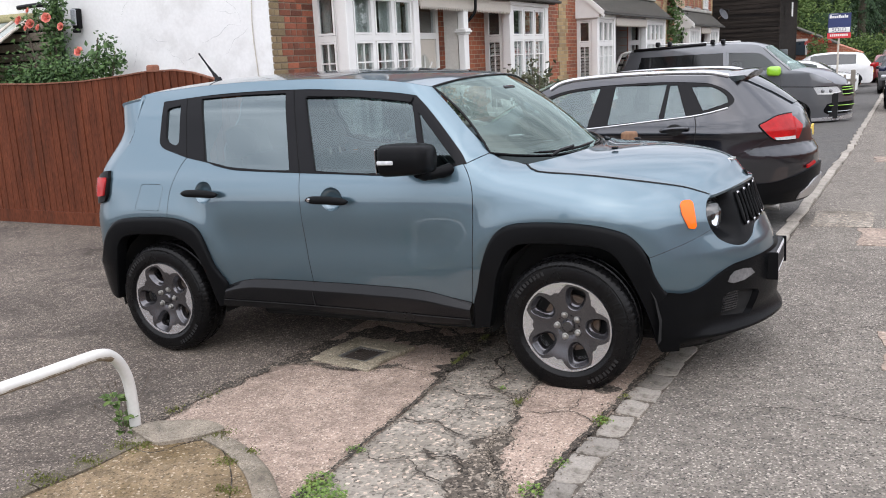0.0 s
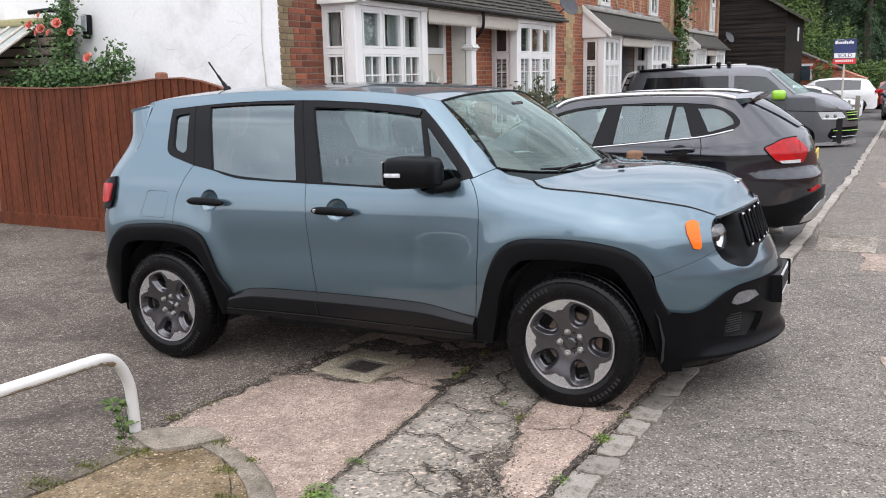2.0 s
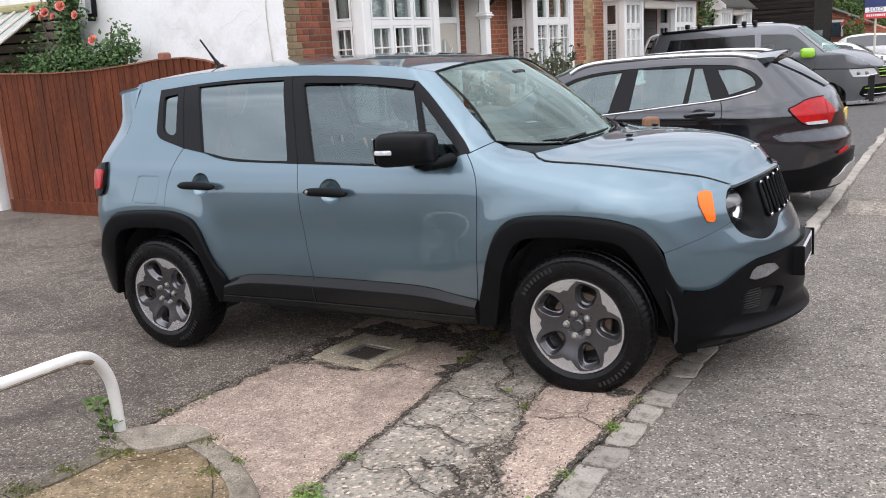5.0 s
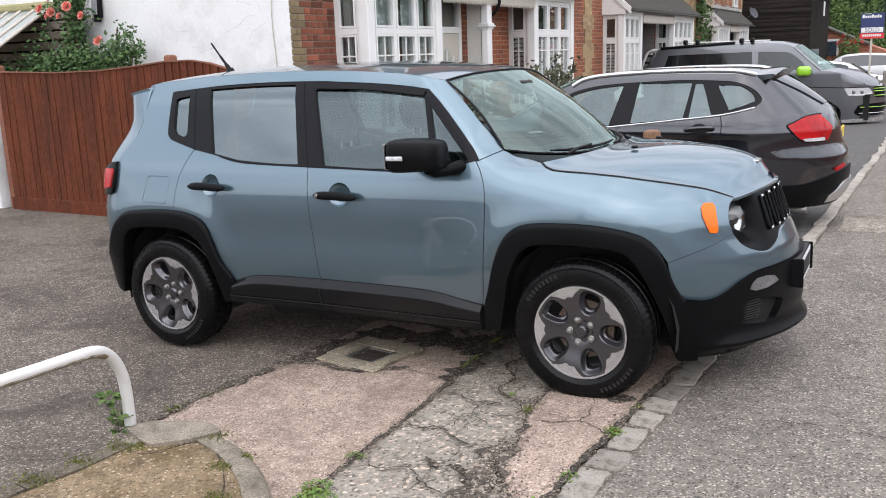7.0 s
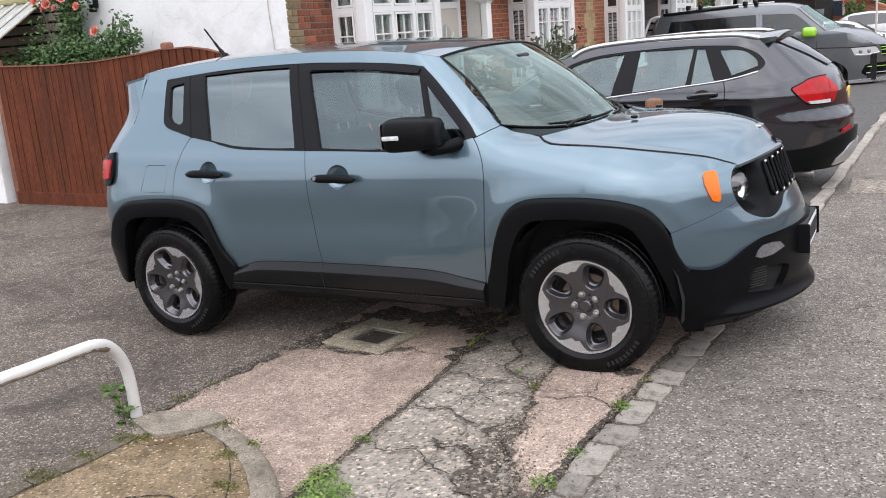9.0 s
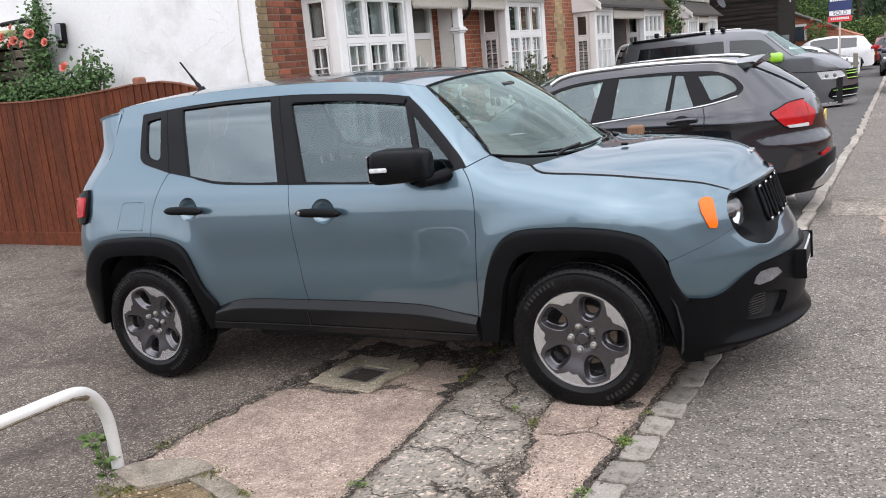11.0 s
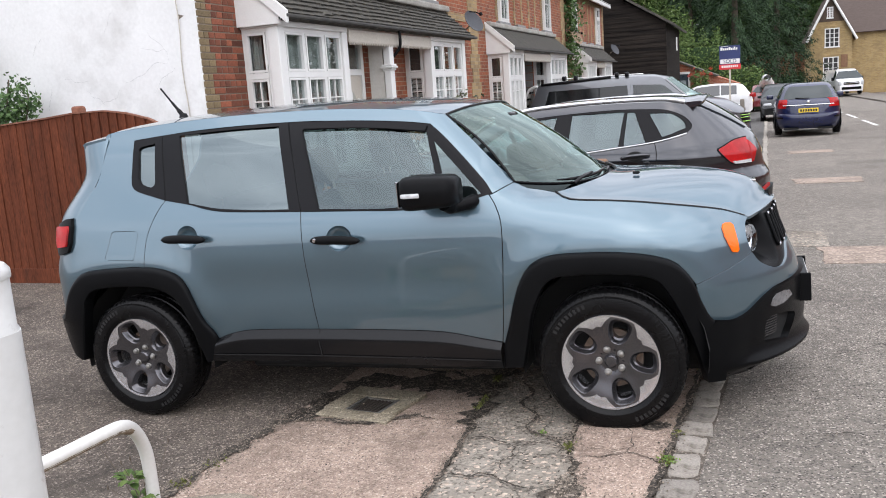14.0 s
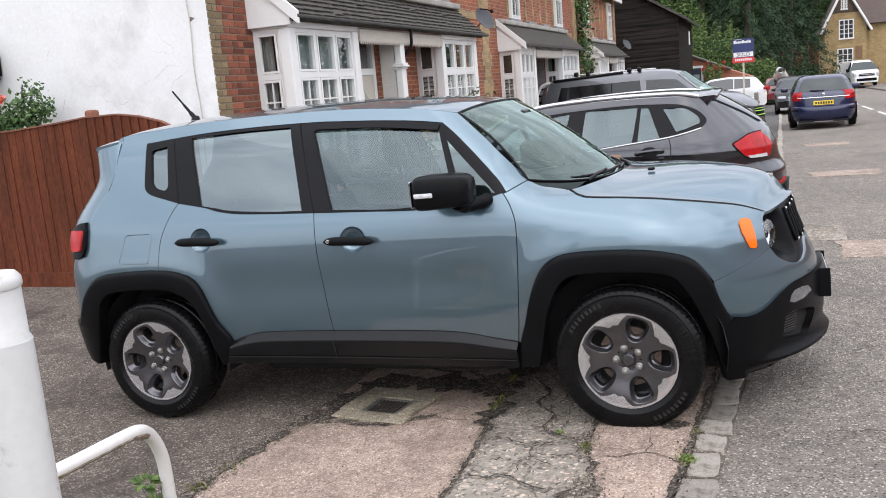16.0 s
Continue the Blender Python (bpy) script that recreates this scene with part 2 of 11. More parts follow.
    sm.data_type = "RGBA"
    sm.inputs["B"].default_value = (*[k * 0.45 for k in second], 1)
    l.new(sr.outputs["Result"], sm.inputs["Factor"])
    l.new(pm.outputs["Result"], sm.inputs["A"])
    l.new(sm.outputs["Result"], o.inputs["A"])
    l.new(mid.outputs["Fac"], o.inputs["B"])
    last = o.outputs["Result"]
    height = n.new("ShaderNodeMath")
    height.operation = "ADD"
    l.new(v.outputs["Distance"], height.inputs[0])
    l.new(mid.outputs["Fac"], height.inputs[1])
    hout = height.outputs["Value"]
    if crack:
        warp = n.new("ShaderNodeTexNoise")
        warp.inputs["Scale"].default_value, warp.inputs["Detail"].default_value = 3.0, 4.0
        l.new(co.outputs["Object"], warp.inputs["Vector"])
        wm = n.new("ShaderNodeMix")
        wm.data_type = "RGBA"
        wm.inputs["Factor"].default_value = 0.22
        l.new(co.outputs["Object"], wm.inputs["A"])
        l.new(warp.outputs["Color"], wm.inputs["B"])
        ck = n.new("ShaderNodeTexVoronoi")
        ck.feature = "DISTANCE_TO_EDGE"
        ck.inputs["Scale"].default_value = crack_scale
        l.new(wm.outputs["Result"], ck.inputs["Vector"])
        cm = n.new("ShaderNodeMapRange")
        cm.inputs["From Min"].default_value, cm.inputs["From Max"].default_value = 0.002, 0.008
        cm.inputs["To Min"].default_value, cm.inputs["To Max"].default_value = crack, 0.0
        l.new(ck.outputs["Distance"], cm.inputs["Value"])
        cx = n.new("ShaderNodeMix")
        cx.data_type = "RGBA"
        cx.inputs["B"].default_value = (0.02, 0.019, 0.016, 1)
        l.new(cm.outputs["Result"], cx.inputs["Factor"])
        l.new(last, cx.inputs["A"])
        last = cx.outputs["Result"]
        sub = n.new("ShaderNodeMath")
        sub.operation = "SUBTRACT"
        l.new(hout, sub.inputs[0])
        l.new(cm.outputs["Result"], sub.inputs[1])
        hout = sub.outputs["Value"]
    l.new(last, b.inputs["Base Color"])
    b.inputs["Roughness"].default_value = rough
    b.inputs["Specular IOR Level"].default_value = 0.35
    bp = n.new("ShaderNodeBump")
    bp.inputs["Strength"].default_value, bp.inputs["Distance"].default_value = bump, 0.006
    l.new(hout, bp.inputs["Height"])
    l.new(bp.outputs["Normal"], b.inputs["Normal"])
    return m


def brickwork(name, red, red2, mortar, axis="yz", band=False):
    """Far brick walls: courses of 75 mm in a wall along y (or x)."""
    m = bpy.data.materials.new(name)
    m.use_nodes = True
    n, l = m.node_tree.nodes, m.node_tree.links
    b = n["Principled BSDF"]
    co = n.new("ShaderNodeTexCoord")
    sp = n.new("ShaderNodeSeparateXYZ")
    cb = n.new("ShaderNodeCombineXYZ")
    l.new(co.outputs["Object"], sp.inputs["Vector"])
    l.new(sp.outputs["Y" if axis[0] == "y" else "X"], cb.inputs["X"])
    l.new(sp.outputs["Z"], cb.inputs["Y"])
    br = n.new("ShaderNodeTexBrick")
    br.inputs["Scale"].default_value = 1.0
    br.inputs["Brick Width"].default_value, br.inputs["Row Height"].default_value = 0.225, 0.075
    br.inputs["Mortar Size"].default_value, br.inputs["Mortar Smooth"].default_value = 0.006, 0.3
    br.inputs["Color1"].default_value, br.inputs["Color2"].default_value, br.inputs["Mortar"].default_value = (*red, 1), (*red2, 1), (*mortar, 1)
    l.new(cb.outputs["Vector"], br.inputs["Vector"])
    no = n.new("ShaderNodeTexNoise")
    no.inputs["Scale"].default_value, no.inputs["Detail"].default_value = 1.2, 6.0
    l.new(co.outputs["Object"], no.inputs["Vector"])
    ov = n.new("ShaderNodeMix")
    ov.data_type, ov.blend_type = "RGBA", "OVERLAY"
    ov.inputs["Factor"].default_value = 0.5
    l.new(br.outputs["Color"], ov.inputs["A"])
    l.new(no.outputs["Fac"], ov.inputs["B"])
    l.new(ov.outputs["Result"], b.inputs["Base Color"])
    b.inputs["Roughness"].default_value = 0.9
    bp = n.new("ShaderNodeBump")
    bp.inputs["Strength"].default_value, bp.inputs["Distance"].default_value, bp.invert = 0.6, 0.01, True
    l.new(br.outputs["Fac"], bp.inputs["Height"])
    l.new(bp.outputs["Normal"], b.inputs["Normal"])
    return m


def pane(name, tint=(0.9, 0.95, 0.93), rough=0.0, ior=1.45, mirror=0.0, sheen=(1, 1, 1)):
    """A thin sheet of glass: see-through with a clear gloss on it."""
    m = bpy.data.materials.new(name)
    m.use_nodes = True
    n, l = m.node_tree.nodes, m.node_tree.links
    n.remove(n["Principled BSDF"])
    out = n["Material Output"]
    tr = n.new("ShaderNodeBsdfTransparent")
    tr.inputs["Color"].default_value = (*tint, 1)
    gl = n.new("ShaderNodeBsdfGlossy")
    gl.inputs["Roughness"].default_value = rough
    gl.inputs["Color"].default_value = (*sheen, 1)
    lw = n.new("ShaderNodeLayerWeight")
    lw.inputs["Blend"].default_value = 0.5
    pw = n.new("ShaderNodeMath")
    pw.operation = "POWER"
    pw.inputs[1].default_value = 4.5
    l.new(lw.outputs["Facing"], pw.inputs[0])
    fr = n.new("ShaderNodeMath")
    fr.operation = "MULTIPLY_ADD"
    base = ((ior - 1) / (ior + 1)) ** 2
    fr.inputs[1].default_value, fr.inputs[2].default_value = 1 - base, base
    l.new(pw.outputs["Value"], fr.inputs[0])
    ad = n.new("ShaderNodeMath")
    ad.operation = "ADD"
    ad.use_clamp = True
    ad.inputs[1].default_value = mirror
    l.new(fr.outputs["Value"], ad.inputs[0])
    mx = n.new("ShaderNodeMixShader")
    l.new(ad.outputs["Value"], mx.inputs["Fac"])
    l.new(tr.outputs["BSDF"], mx.inputs[1])
    l.new(gl.outputs["BSDF"], mx.inputs[2])
    l.new(mx.outputs["Shader"], out.inputs["Surface"])
    return m


def tinted(name, base, random_amount=0.25, rough=0.85, grain=40.0, bump=0.35, second=None, dirt=None):
    """Pieces that differ from one another: bricks, stones, boards."""
    m = surface(name, base, rough=rough, grain=grain, bump=bump, scale=6.0, second=second, dirt=dirt)
    n, l = m.node_tree.nodes, m.node_tree.links
    b = n["Principled BSDF"]
    src = b.inputs["Base Color"].links[0].from_socket
    info = n.new("ShaderNodeObjectInfo")
    mr = n.new("ShaderNodeMapRange")
    mr.inputs["To Min"].default_value, mr.inputs["To Max"].default_value = 1 - random_amount, 1 + random_amount
    l.new(info.outputs["Random"], mr.inputs["Value"])
    hs = n.new("ShaderNodeHueSaturation")
    l.new(mr.outputs["Result"], hs.inputs["Value"])
    l.new(src, hs.inputs["Color"])
    l.new(hs.outputs["Color"], b.inputs["Base Color"])
    return m


def leafy(name, a, b2, rough=0.55):
    m = bpy.data.materials.new(name)
    m.use_nodes = True
    n, l = m.node_tree.nodes, m.node_tree.links
    b = n["Principled BSDF"]
    g = n.new("ShaderNodeNewGeometry")
    mx = n.new("ShaderNodeMix")
    mx.data_type = "RGBA"
    mx.inputs["A"].default_value, mx.inputs["B"].default_value = (*a, 1), (*b2, 1)
    l.new(g.outputs["Random Per Island"], mx.inputs["Factor"])
    l.new(mx.outputs["Result"], b.inputs["Base Color"])
    b.inputs["Roughness"].default_value = rough
    b.inputs["Specular IOR Level"].default_value = 0.3
    return m


M_paint = surface("anvil_paint", (0.104, 0.163, 0.199), rough=0.30, metal=0.72, second=(0.101, 0.158, 0.193), scale=1.2, amount=0.4, grain=900, grain_mix=0.02, bump=0.0, coat=1.0, rough_var=0.02)
M_paint.node_tree.nodes["Principled BSDF"].inputs["Specular Tint"].default_value = (0.52, 0.60, 0.65, 1)
M_clad = surface("black_plastic", (0.0045, 0.0047, 0.0052), rough=0.32, grain=420, grain_mix=0.1, bump=0.06, second=(0.008, 0.0083, 0.009), scale=2.0, spec=0.07)
M_sill = surface("satin_sill_plastic", (0.006, 0.0062, 0.007), rough=0.24, grain=420, grain_mix=0.08, bump=0.04, second=(0.009, 0.0093, 0.010), scale=2.0, spec=0.26)
M_trim = surface("gloss_black_trim", (0.007, 0.007, 0.008), rough=0.18, grain=300, grain_mix=0.03, bump=0.02, spec=0.13, second=(0.009, 0.009, 0.010), rough_var=0.05)
M_rubber = surface("tyre_rubber", (0.0035, 0.0035, 0.004), rough=0.27, spec=0.17, second=(0.006, 0.0058, 0.0055), scale=7.0, amount=0.6, grain=180, bump=0.15)
M_tyre_mark = surface("worn_tyre_lettering", (0.009, 0.009, 0.0095), rough=0.5, bump=0.05)
M_gap = surface("dark_void", (0.006, 0.006, 0.006), rough=0.9, bump=0.0)
M_inside = surface("dark_cabin_cloth", (0.030, 0.031, 0.034), rough=0.85, grain=260, bump=0.2)
M_inside2 = surface("grey_headlining", (0.34, 0.35, 0.35), rough=0.9, grain=260, bump=0.1)
M_glass = pane("car_side_glass", (0.56, 0.68, 0.66), ior=1.52, mirror=0.082, sheen=(0.76, 0.89, 0.91))
M_glass_rear = pane("car_rear_side_glass", (0.16, 0.20, 0.20), ior=1.52, mirror=0.165, sheen=(0.76, 0.89, 0.91))
M_black_glass = surface("black_privacy_glass", (0.008, 0.009, 0.010), rough=0.05, spec=0.5, bump=0.0, grain_mix=0.0)
M_lens = pane("clear_lamp_lens", (0.85, 0.87, 0.88), ior=1.5, mirror=0.03)
M_smoke = surface("smoky_lens", (0.10, 0.10, 0.105), rough=0.16, coat=0.8, bump=0.1, bump_scale=90, second=(0.17, 0.17, 0.175), scale=5, amount=0.7)
M_screen = pane("car_windscreen_glass", (0.62, 0.76, 0.74), ior=1.52, mirror=0.06, sheen=(0.78, 0.94, 0.88))
M_rim_dark = surface("gunmetal_alloy", (0.118, 0.116, 0.123), rough=0.21, metal=0.85, grain=500, grain_mix=0.03, bump=0.02)
M_rim_cut = surface("machined_alloy", (0.66, 0.66, 0.68), rough=0.20, metal=0.85, grain=300, grain_mix=0.03, bump=0.02)
M_chrome = surface("chrome", (0.75, 0.76, 0.78), rough=0.12, metal=1.0, bump=0.0, grain_mix=0.01)
M_steel = surface("dull_steel", (0.28, 0.27, 0.25), rough=0.45, metal=0.7, bump=0.1)
M_amber = surface("amber_lens", (0.88, 0.125, 0.003), rough=0.25, coat=0.1, spec=0.3, bump=0.12, bump_scale=160, grain_mix=0.02, second=(0.85, 0.2, 0.01))
M_red = surface("red_lens", (0.46, 0.012, 0.014), rough=0.22, coat=0.15, spec=0.15, bump=0.06, bump_scale=120, grain_mix=0.03, second=(0.16, 0.004, 0.005), scale=5, amount=0.8)
M_clear = surface("clear_lens", (0.50, 0.51, 0.52), rough=0.12, coat=1.0, bump=0.12, bump_scale=90, second=(0.45, 0.47, 0.48), scale=20)
M_disc = surface("brake_disc", (0.12, 0.10, 0.085), rough=0.5, metal=0.5, second=(0.2, 0.11, 0.06), scale=14)
M_plate_w = surface("white_plate", (0.75, 0.76, 0.78), rough=0.35, bump=0.02)
M_plate_y = surface("yellow_plate", (0.80, 0.56, 0.04), rough=0.35, bump=0.02)
M_ink = surface("plate_black", (0.012, 0.012, 0.014), rough=0.5, bump=0.0)

M_tarmac = aggregate("forecourt_tarmac", (0.150, 0.124, 0.101), (0.52, 0.44, 0.37), (0.094, 0.076, 0.062), chip_scale=125, chip_amount=0.24, patch=0.9, bump=1.2, stain=0.9, stain_scale=0.8, pits=0.9)
M_road = aggregate("road_tarmac", (0.208, 0.186, 0.159), (0.60, 0.53, 0.455), (0.153, 0.135, 0.116), chip_scale=125, chip_amount=0.22, patch=0.6, bump=1.2, stain=0.6, stain_scale=0.6, pits=0.9)
M_patch = aggregate("fresh_tarmac", (0.075, 0.072, 0.069), (0.20, 0.19, 0.18), (0.095, 0.088, 0.080), chip_scale=105, chip_amount=0.3, patch=0.9, bump=0.6)
M_pink = aggregate("pink_concrete", (0.385, 0.290, 0.232), (0.68, 0.56, 0.47), (0.300, 0.223, 0.176), chip_scale=140, chip_amount=0.26, patch=1.3, bump=0.9, pits=0.75, stain=0.55, stain_scale=1.6)
M_strip = aggregate("patched_strip", (0.312, 0.278, 0.234), (0.70, 0.55, 0.44), (0.225, 0.197, 0.161), chip_scale=72, chip_amount=0.20, patch=1.8, bump=1.2, crack=0.45, crack_scale=2.6, pits=0.85, stain=0.8, stain_scale=1.8)
M_conc = aggregate("weathered_concrete", (0.262, 0.225, 0.178), (0.40, 0.35, 0.285), (0.175, 0.147, 0.110), chip_scale=200, chip_amount=0.16, patch=3.0, bump=0.5, stain=0.7, stain_scale=4.0)
M_island = aggregate("mossy_pebble_concrete", (0.300, 0.222, 0.140), (0.56, 0.46, 0.35), (0.135, 0.092, 0.042), chip_scale=120, chip_amount=0.15, patch=1.7, bump=1.0, stain=0.95, stain_scale=2.0, pits=0.7)
M_sett = tinted("granite_sett", (0.265, 0.240, 0.209), 0.34, rough=0.85, grain=90, bump=1.0, second=(0.140, 0.122, 0.100), dirt=((0.075, 0.063, 0.050), 13.0, 0.52, 0.66, 0.8))
M_kerb_pale = tinted("pale_kerb_stone", (0.32, 0.29, 0.25), 0.15, rough=0.85, grain=60, bump=0.6, dirt=((0.16, 0.14, 0.11), 5.0, 0.52, 0.70, 0.7))
M_joint = aggregate("joint_dirt", (0.150, 0.128, 0.103), (0.36, 0.31, 0.26), (0.085, 0.070, 0.055), chip_scale=130, chip_amount=0.22, patch=3.0, bump=0.9, stain=0.8, stain_scale=3.0)
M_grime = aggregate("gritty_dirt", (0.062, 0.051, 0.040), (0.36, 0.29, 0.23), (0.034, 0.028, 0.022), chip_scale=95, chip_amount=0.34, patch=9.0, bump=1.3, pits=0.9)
M_dirt = aggregate("gravelly_dirt", (0.120, 0.098, 0.077), (0.50, 0.42, 0.34), (0.055, 0.044, 0.034), chip_scale=75, chip_amount=0.42, patch=6.0, bump=1.4, pits=0.95)
M_moss = leafy("moss", (0.075, 0.085, 0.018), (0.16, 0.17, 0.045))
M_grit = leafy("loose_grit", (0.05, 0.043, 0.036), (0.30, 0.25, 0.20), rough=0.9)
M_pale = aggregate("worn_pale_concrete", (0.33, 0.255, 0.205), (0.52, 0.43, 0.36), (0.23, 0.18, 0.145), chip_scale=60, chip_amount=0.3, patch=2.0, bump=0.7)
M_render = surface("white_render", (0.73, 0.73, 0.72), rough=0.85, second=(0.63, 0.63, 0.62), scale=0.9, amount=0.6, grain=26, grain_mix=0.05, bump=0.3, bump_scale=14, dirt=((0.44, 0.43, 0.41), 1.5, 0.51, 0.74, 0.62))
M_brick = tinted("red_brick", (0.225, 0.068, 0.034), 0.50, rough=0.88, grain=60, bump=0.5, second=(0.135, 0.046, 0.028))
M_buff = tinted("buff_brick", (0.205, 0.150, 0.080), 0.22, rough=0.88, grain=60, bump=0.5)
M_mortar = surface("old_mortar", (0.185, 0.152, 0.118), rough=0.95, grain=80, bump=0.4)
M_wallred = brickwork("far_red_brick", (0.310, 0.088, 0.036), (0.170, 0.050, 0.026), (0.30, 0.235, 0.165))
M_wallbuff = brickwork("far_buff_brick", (0.36, 0.255, 0.125), (0.235, 0.160, 0.080), (0.26, 0.21, 0.15))
M_wallred_x = brickwork("low_red_brick", (0.36, 0.115, 0.058), (0.25, 0.075, 0.042), (0.40, 0.32, 0.24), axis="xz")
M_yellow_x = brickwork("yellow_stock_brick", (0.36, 0.255, 0.115), (0.27, 0.185, 0.082), (0.33, 0.265, 0.17), axis="xz")
M_yellow_y = brickwork("yellow_stock_brick_side", (0.36, 0.255, 0.115), (0.27, 0.185, 0.082), (0.33, 0.265, 0.17))
M_white = surface("white_window_paint", (0.74, 0.735, 0.715), rough=0.42, second=(0.64, 0.63, 0.61), grain=60, grain_mix=0.03, bump=0.03)
M_cream = surface("cream_paint", (0.50, 0.46, 0.40), rough=0.6, second=(0.5, 0.45, 0.38), grain=50, bump=0.1)
M_slate = tinted("roof_slate", (0.037, 0.035, 0.032), 0.55, rough=0.8, grain=30, bump=0.8, second=(0.090, 0.083, 0.066), dirt=((0.19, 0.175, 0.135), 5.0, 0.55, 0.70, 0.7))
M_slate_far = surface("far_slate", (0.045, 0.042, 0.037), rough=0.85, second=(0.12, 0.108, 0.080), scale=3.5, grain=30, bump=0.5, stretch=(1, 4, 1))
M_lead = surface("lead_flashing", (0.22, 0.22, 0.22), rough=0.6, bump=0.3)
M_pale_board = surface("pale_board", (0.58, 0.555, 0.51), rough=0.6, second=(0.48, 0.455, 0.41), scale=2, grain=30, grain_mix=0.04, bump=0.08)
M_flash = surface("mortar_fillet", (0.36, 0.35, 0.32), rough=0.9, second=(0.22, 0.20, 0.17), scale=3, amount=0.8, grain=30, bump=0.6)
M_shutter = surface("grey_shutter", (0.22, 0.21, 0.20), rough=0.7, second=(0.15, 0.145, 0.14), scale=4, stretch=(1, 1, 12), bump=0.5)
M_winglass = pane("house_window_glass", (0.82, 0.86, 0.86), ior=1.5, mirror=0.04)
# near-black colour that stands in for the shade of unlit rooms
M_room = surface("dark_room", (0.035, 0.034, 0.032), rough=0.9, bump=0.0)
M_curtain = surface("net_curtain", (0.66, 0.66, 0.63), rough=0.9, second=(0.46, 0.46, 0.44), scale=2.0, stretch=(1, 9, 0.6), bump=0.3, bump_scale=12)
M_fence = surface("stained_fence_board", (0.128, 0.038, 0.018), rough=0.8, spec=0.15, second=(0.080, 0.025, 0.013), scale=2.2, amount=0.9, grain=26, grain_mix=0.18, bump=0.4, stretch=(3, 6, 0.6), dirt=((0.040, 0.018, 0.012), 1.6, 0.50, 0.74, 0.75))
M_fence_worn = surface("worn_fence_edge", (0.20, 0.085, 0.05), rough=0.85, second=(0.17, 0.06, 0.035), scale=7.0, grain=50, bump=0.4)
M_post = surface("brown_stained_post", (0.20, 0.105, 0.055), rough=0.7, second=(0.12, 0.06, 0.03), scale=10, stretch=(1, 1, 0.3), bump=0.3)
M_rail = surface("white_rail_paint", (0.60, 0.59, 0.565), rough=0.36, second=(0.55, 0.535, 0.50), scale=3, amount=0.5, grain=70, grain_mix=0.03, bump=0.03, dirt=((0.20, 0.16, 0.11), 9.0, 0.62, 0.78, 0.6))
M_wood_dark = surface("tarred_weatherboard", (0.010, 0.009, 0.0085), rough=0.85, spec=0.06, second=(0.040, 0.033, 0.028), scale=1.3, amount=0.8, grain=20, bump=0.4, stretch=(0.4, 1, 7))
M_bark = surface("bark", (0.10, 0.08, 0.06), rough=0.95, bump=0.8, grain=18)
M_leaf_rose = leafy("rose_leaf", (0.028, 0.065, 0.020), (0.085, 0.15, 0.045))
M_leaf_shrub = leafy("shrub_leaf", (0.035, 0.045, 0.022), (0.10, 0.105, 0.055))
M_leaf_dark = leafy("conifer_leaf", (0.007, 0.020, 0.009), (0.036, 0.070, 0.026), rough=0.8)
M_leaf_mid = leafy("broad_leaf", (0.016, 0.040, 0.011), (0.066, 0.115, 0.030), rough=0.75)
M_leaf_light = leafy("light_leaf", (0.042, 0.085, 0.018), (0.13, 0.185, 0.052), rough=0.75)
M_weed = leafy("weed_leaf", (0.060, 0.125, 0.020), (0.19, 0.27, 0.06))
M_rose = leafy("rose_petal", (0.66, 0.16, 0.13), (0.80, 0.36, 0.28))
M_ivy = leafy("ivy_leaf", (0.035, 0.075, 0.02), (0.09, 0.16, 0.05))

# ---- ground, road and pavement ----
def gz(x, y):
    """Height of the ground."""
    z = 0.033 * min(max(x, -0.4), 3.0) + 0.010 * (min(max(x, 3.0), 7.1) - 3.0) - 0.004
    z += -0.011 * min(max(y, -8.0), 5.0) - 0.020 * (min(max(y, 5.0), 26.0) - 5.0) - 0.012 * (min(max(y, 26.0), 70.0) - 26.0)
    z += 0.075 * ramp(-x, 0.0, 2.2) * ramp(y, 0.5, 3.0) * (1 - ramp(y, 3.4, 6.0))
    return z


KERB = ((-30, 2.5), (-6, 2.72), (-1, 2.86), (-0.4, 2.905), (0.5, 2.97), (3.8, 3.17), (6.1, 3.25), (12, 3.47), (21, 3.68), (33, 3.97), (56, 4.25), (90, 4.6), (400, 8.0))


def kerb_x(y):
    return lerp_at(y, KERB)


def axis_steps(stops):
    out = []
    for (a, b, st) in stops:
        n = max(1, int(round((b - a) / st)))
        out += [a + (b - a) * k / n for k in range(n)]
    return out + [stops[-1][1]]


def lay(name, inside, material, lift, xs, ys, label="", category="", kind="structure", wobble=0.0):
    """A sheet that follows the ground, over the grid cells whose middle is inside."""
    verts, faces, at = [], [], {}

    def vert(i, j):
        if (i, j) not in at:
            at[i, j] = len(verts)
            x, y = xs[i], ys[j]
            w = wobble * noise.noise((x * 3.1, y * 3.1, 1.7)) if wobble else 0.0
            verts.append((x, y, gz(x, y) + lift + w))
        return at[i, j]

    for i in range(len(xs) - 1):
        for j in range(len(ys) - 1):
            if inside((xs[i] + xs[i + 1]) / 2, (ys[j] + ys[j + 1]) / 2):
                faces.append((vert(i, j), vert(i + 1, j), vert(i + 1, j + 1), vert(i, j + 1)))
    me = bpy.data.meshes.new(name)
    me.from_pydata(verts, [], faces)
    me.materials.append(material)
    me.shade_smooth()
    ob = new(name, me)
    return tagged(ob, label=label, category=category, kind=kind)


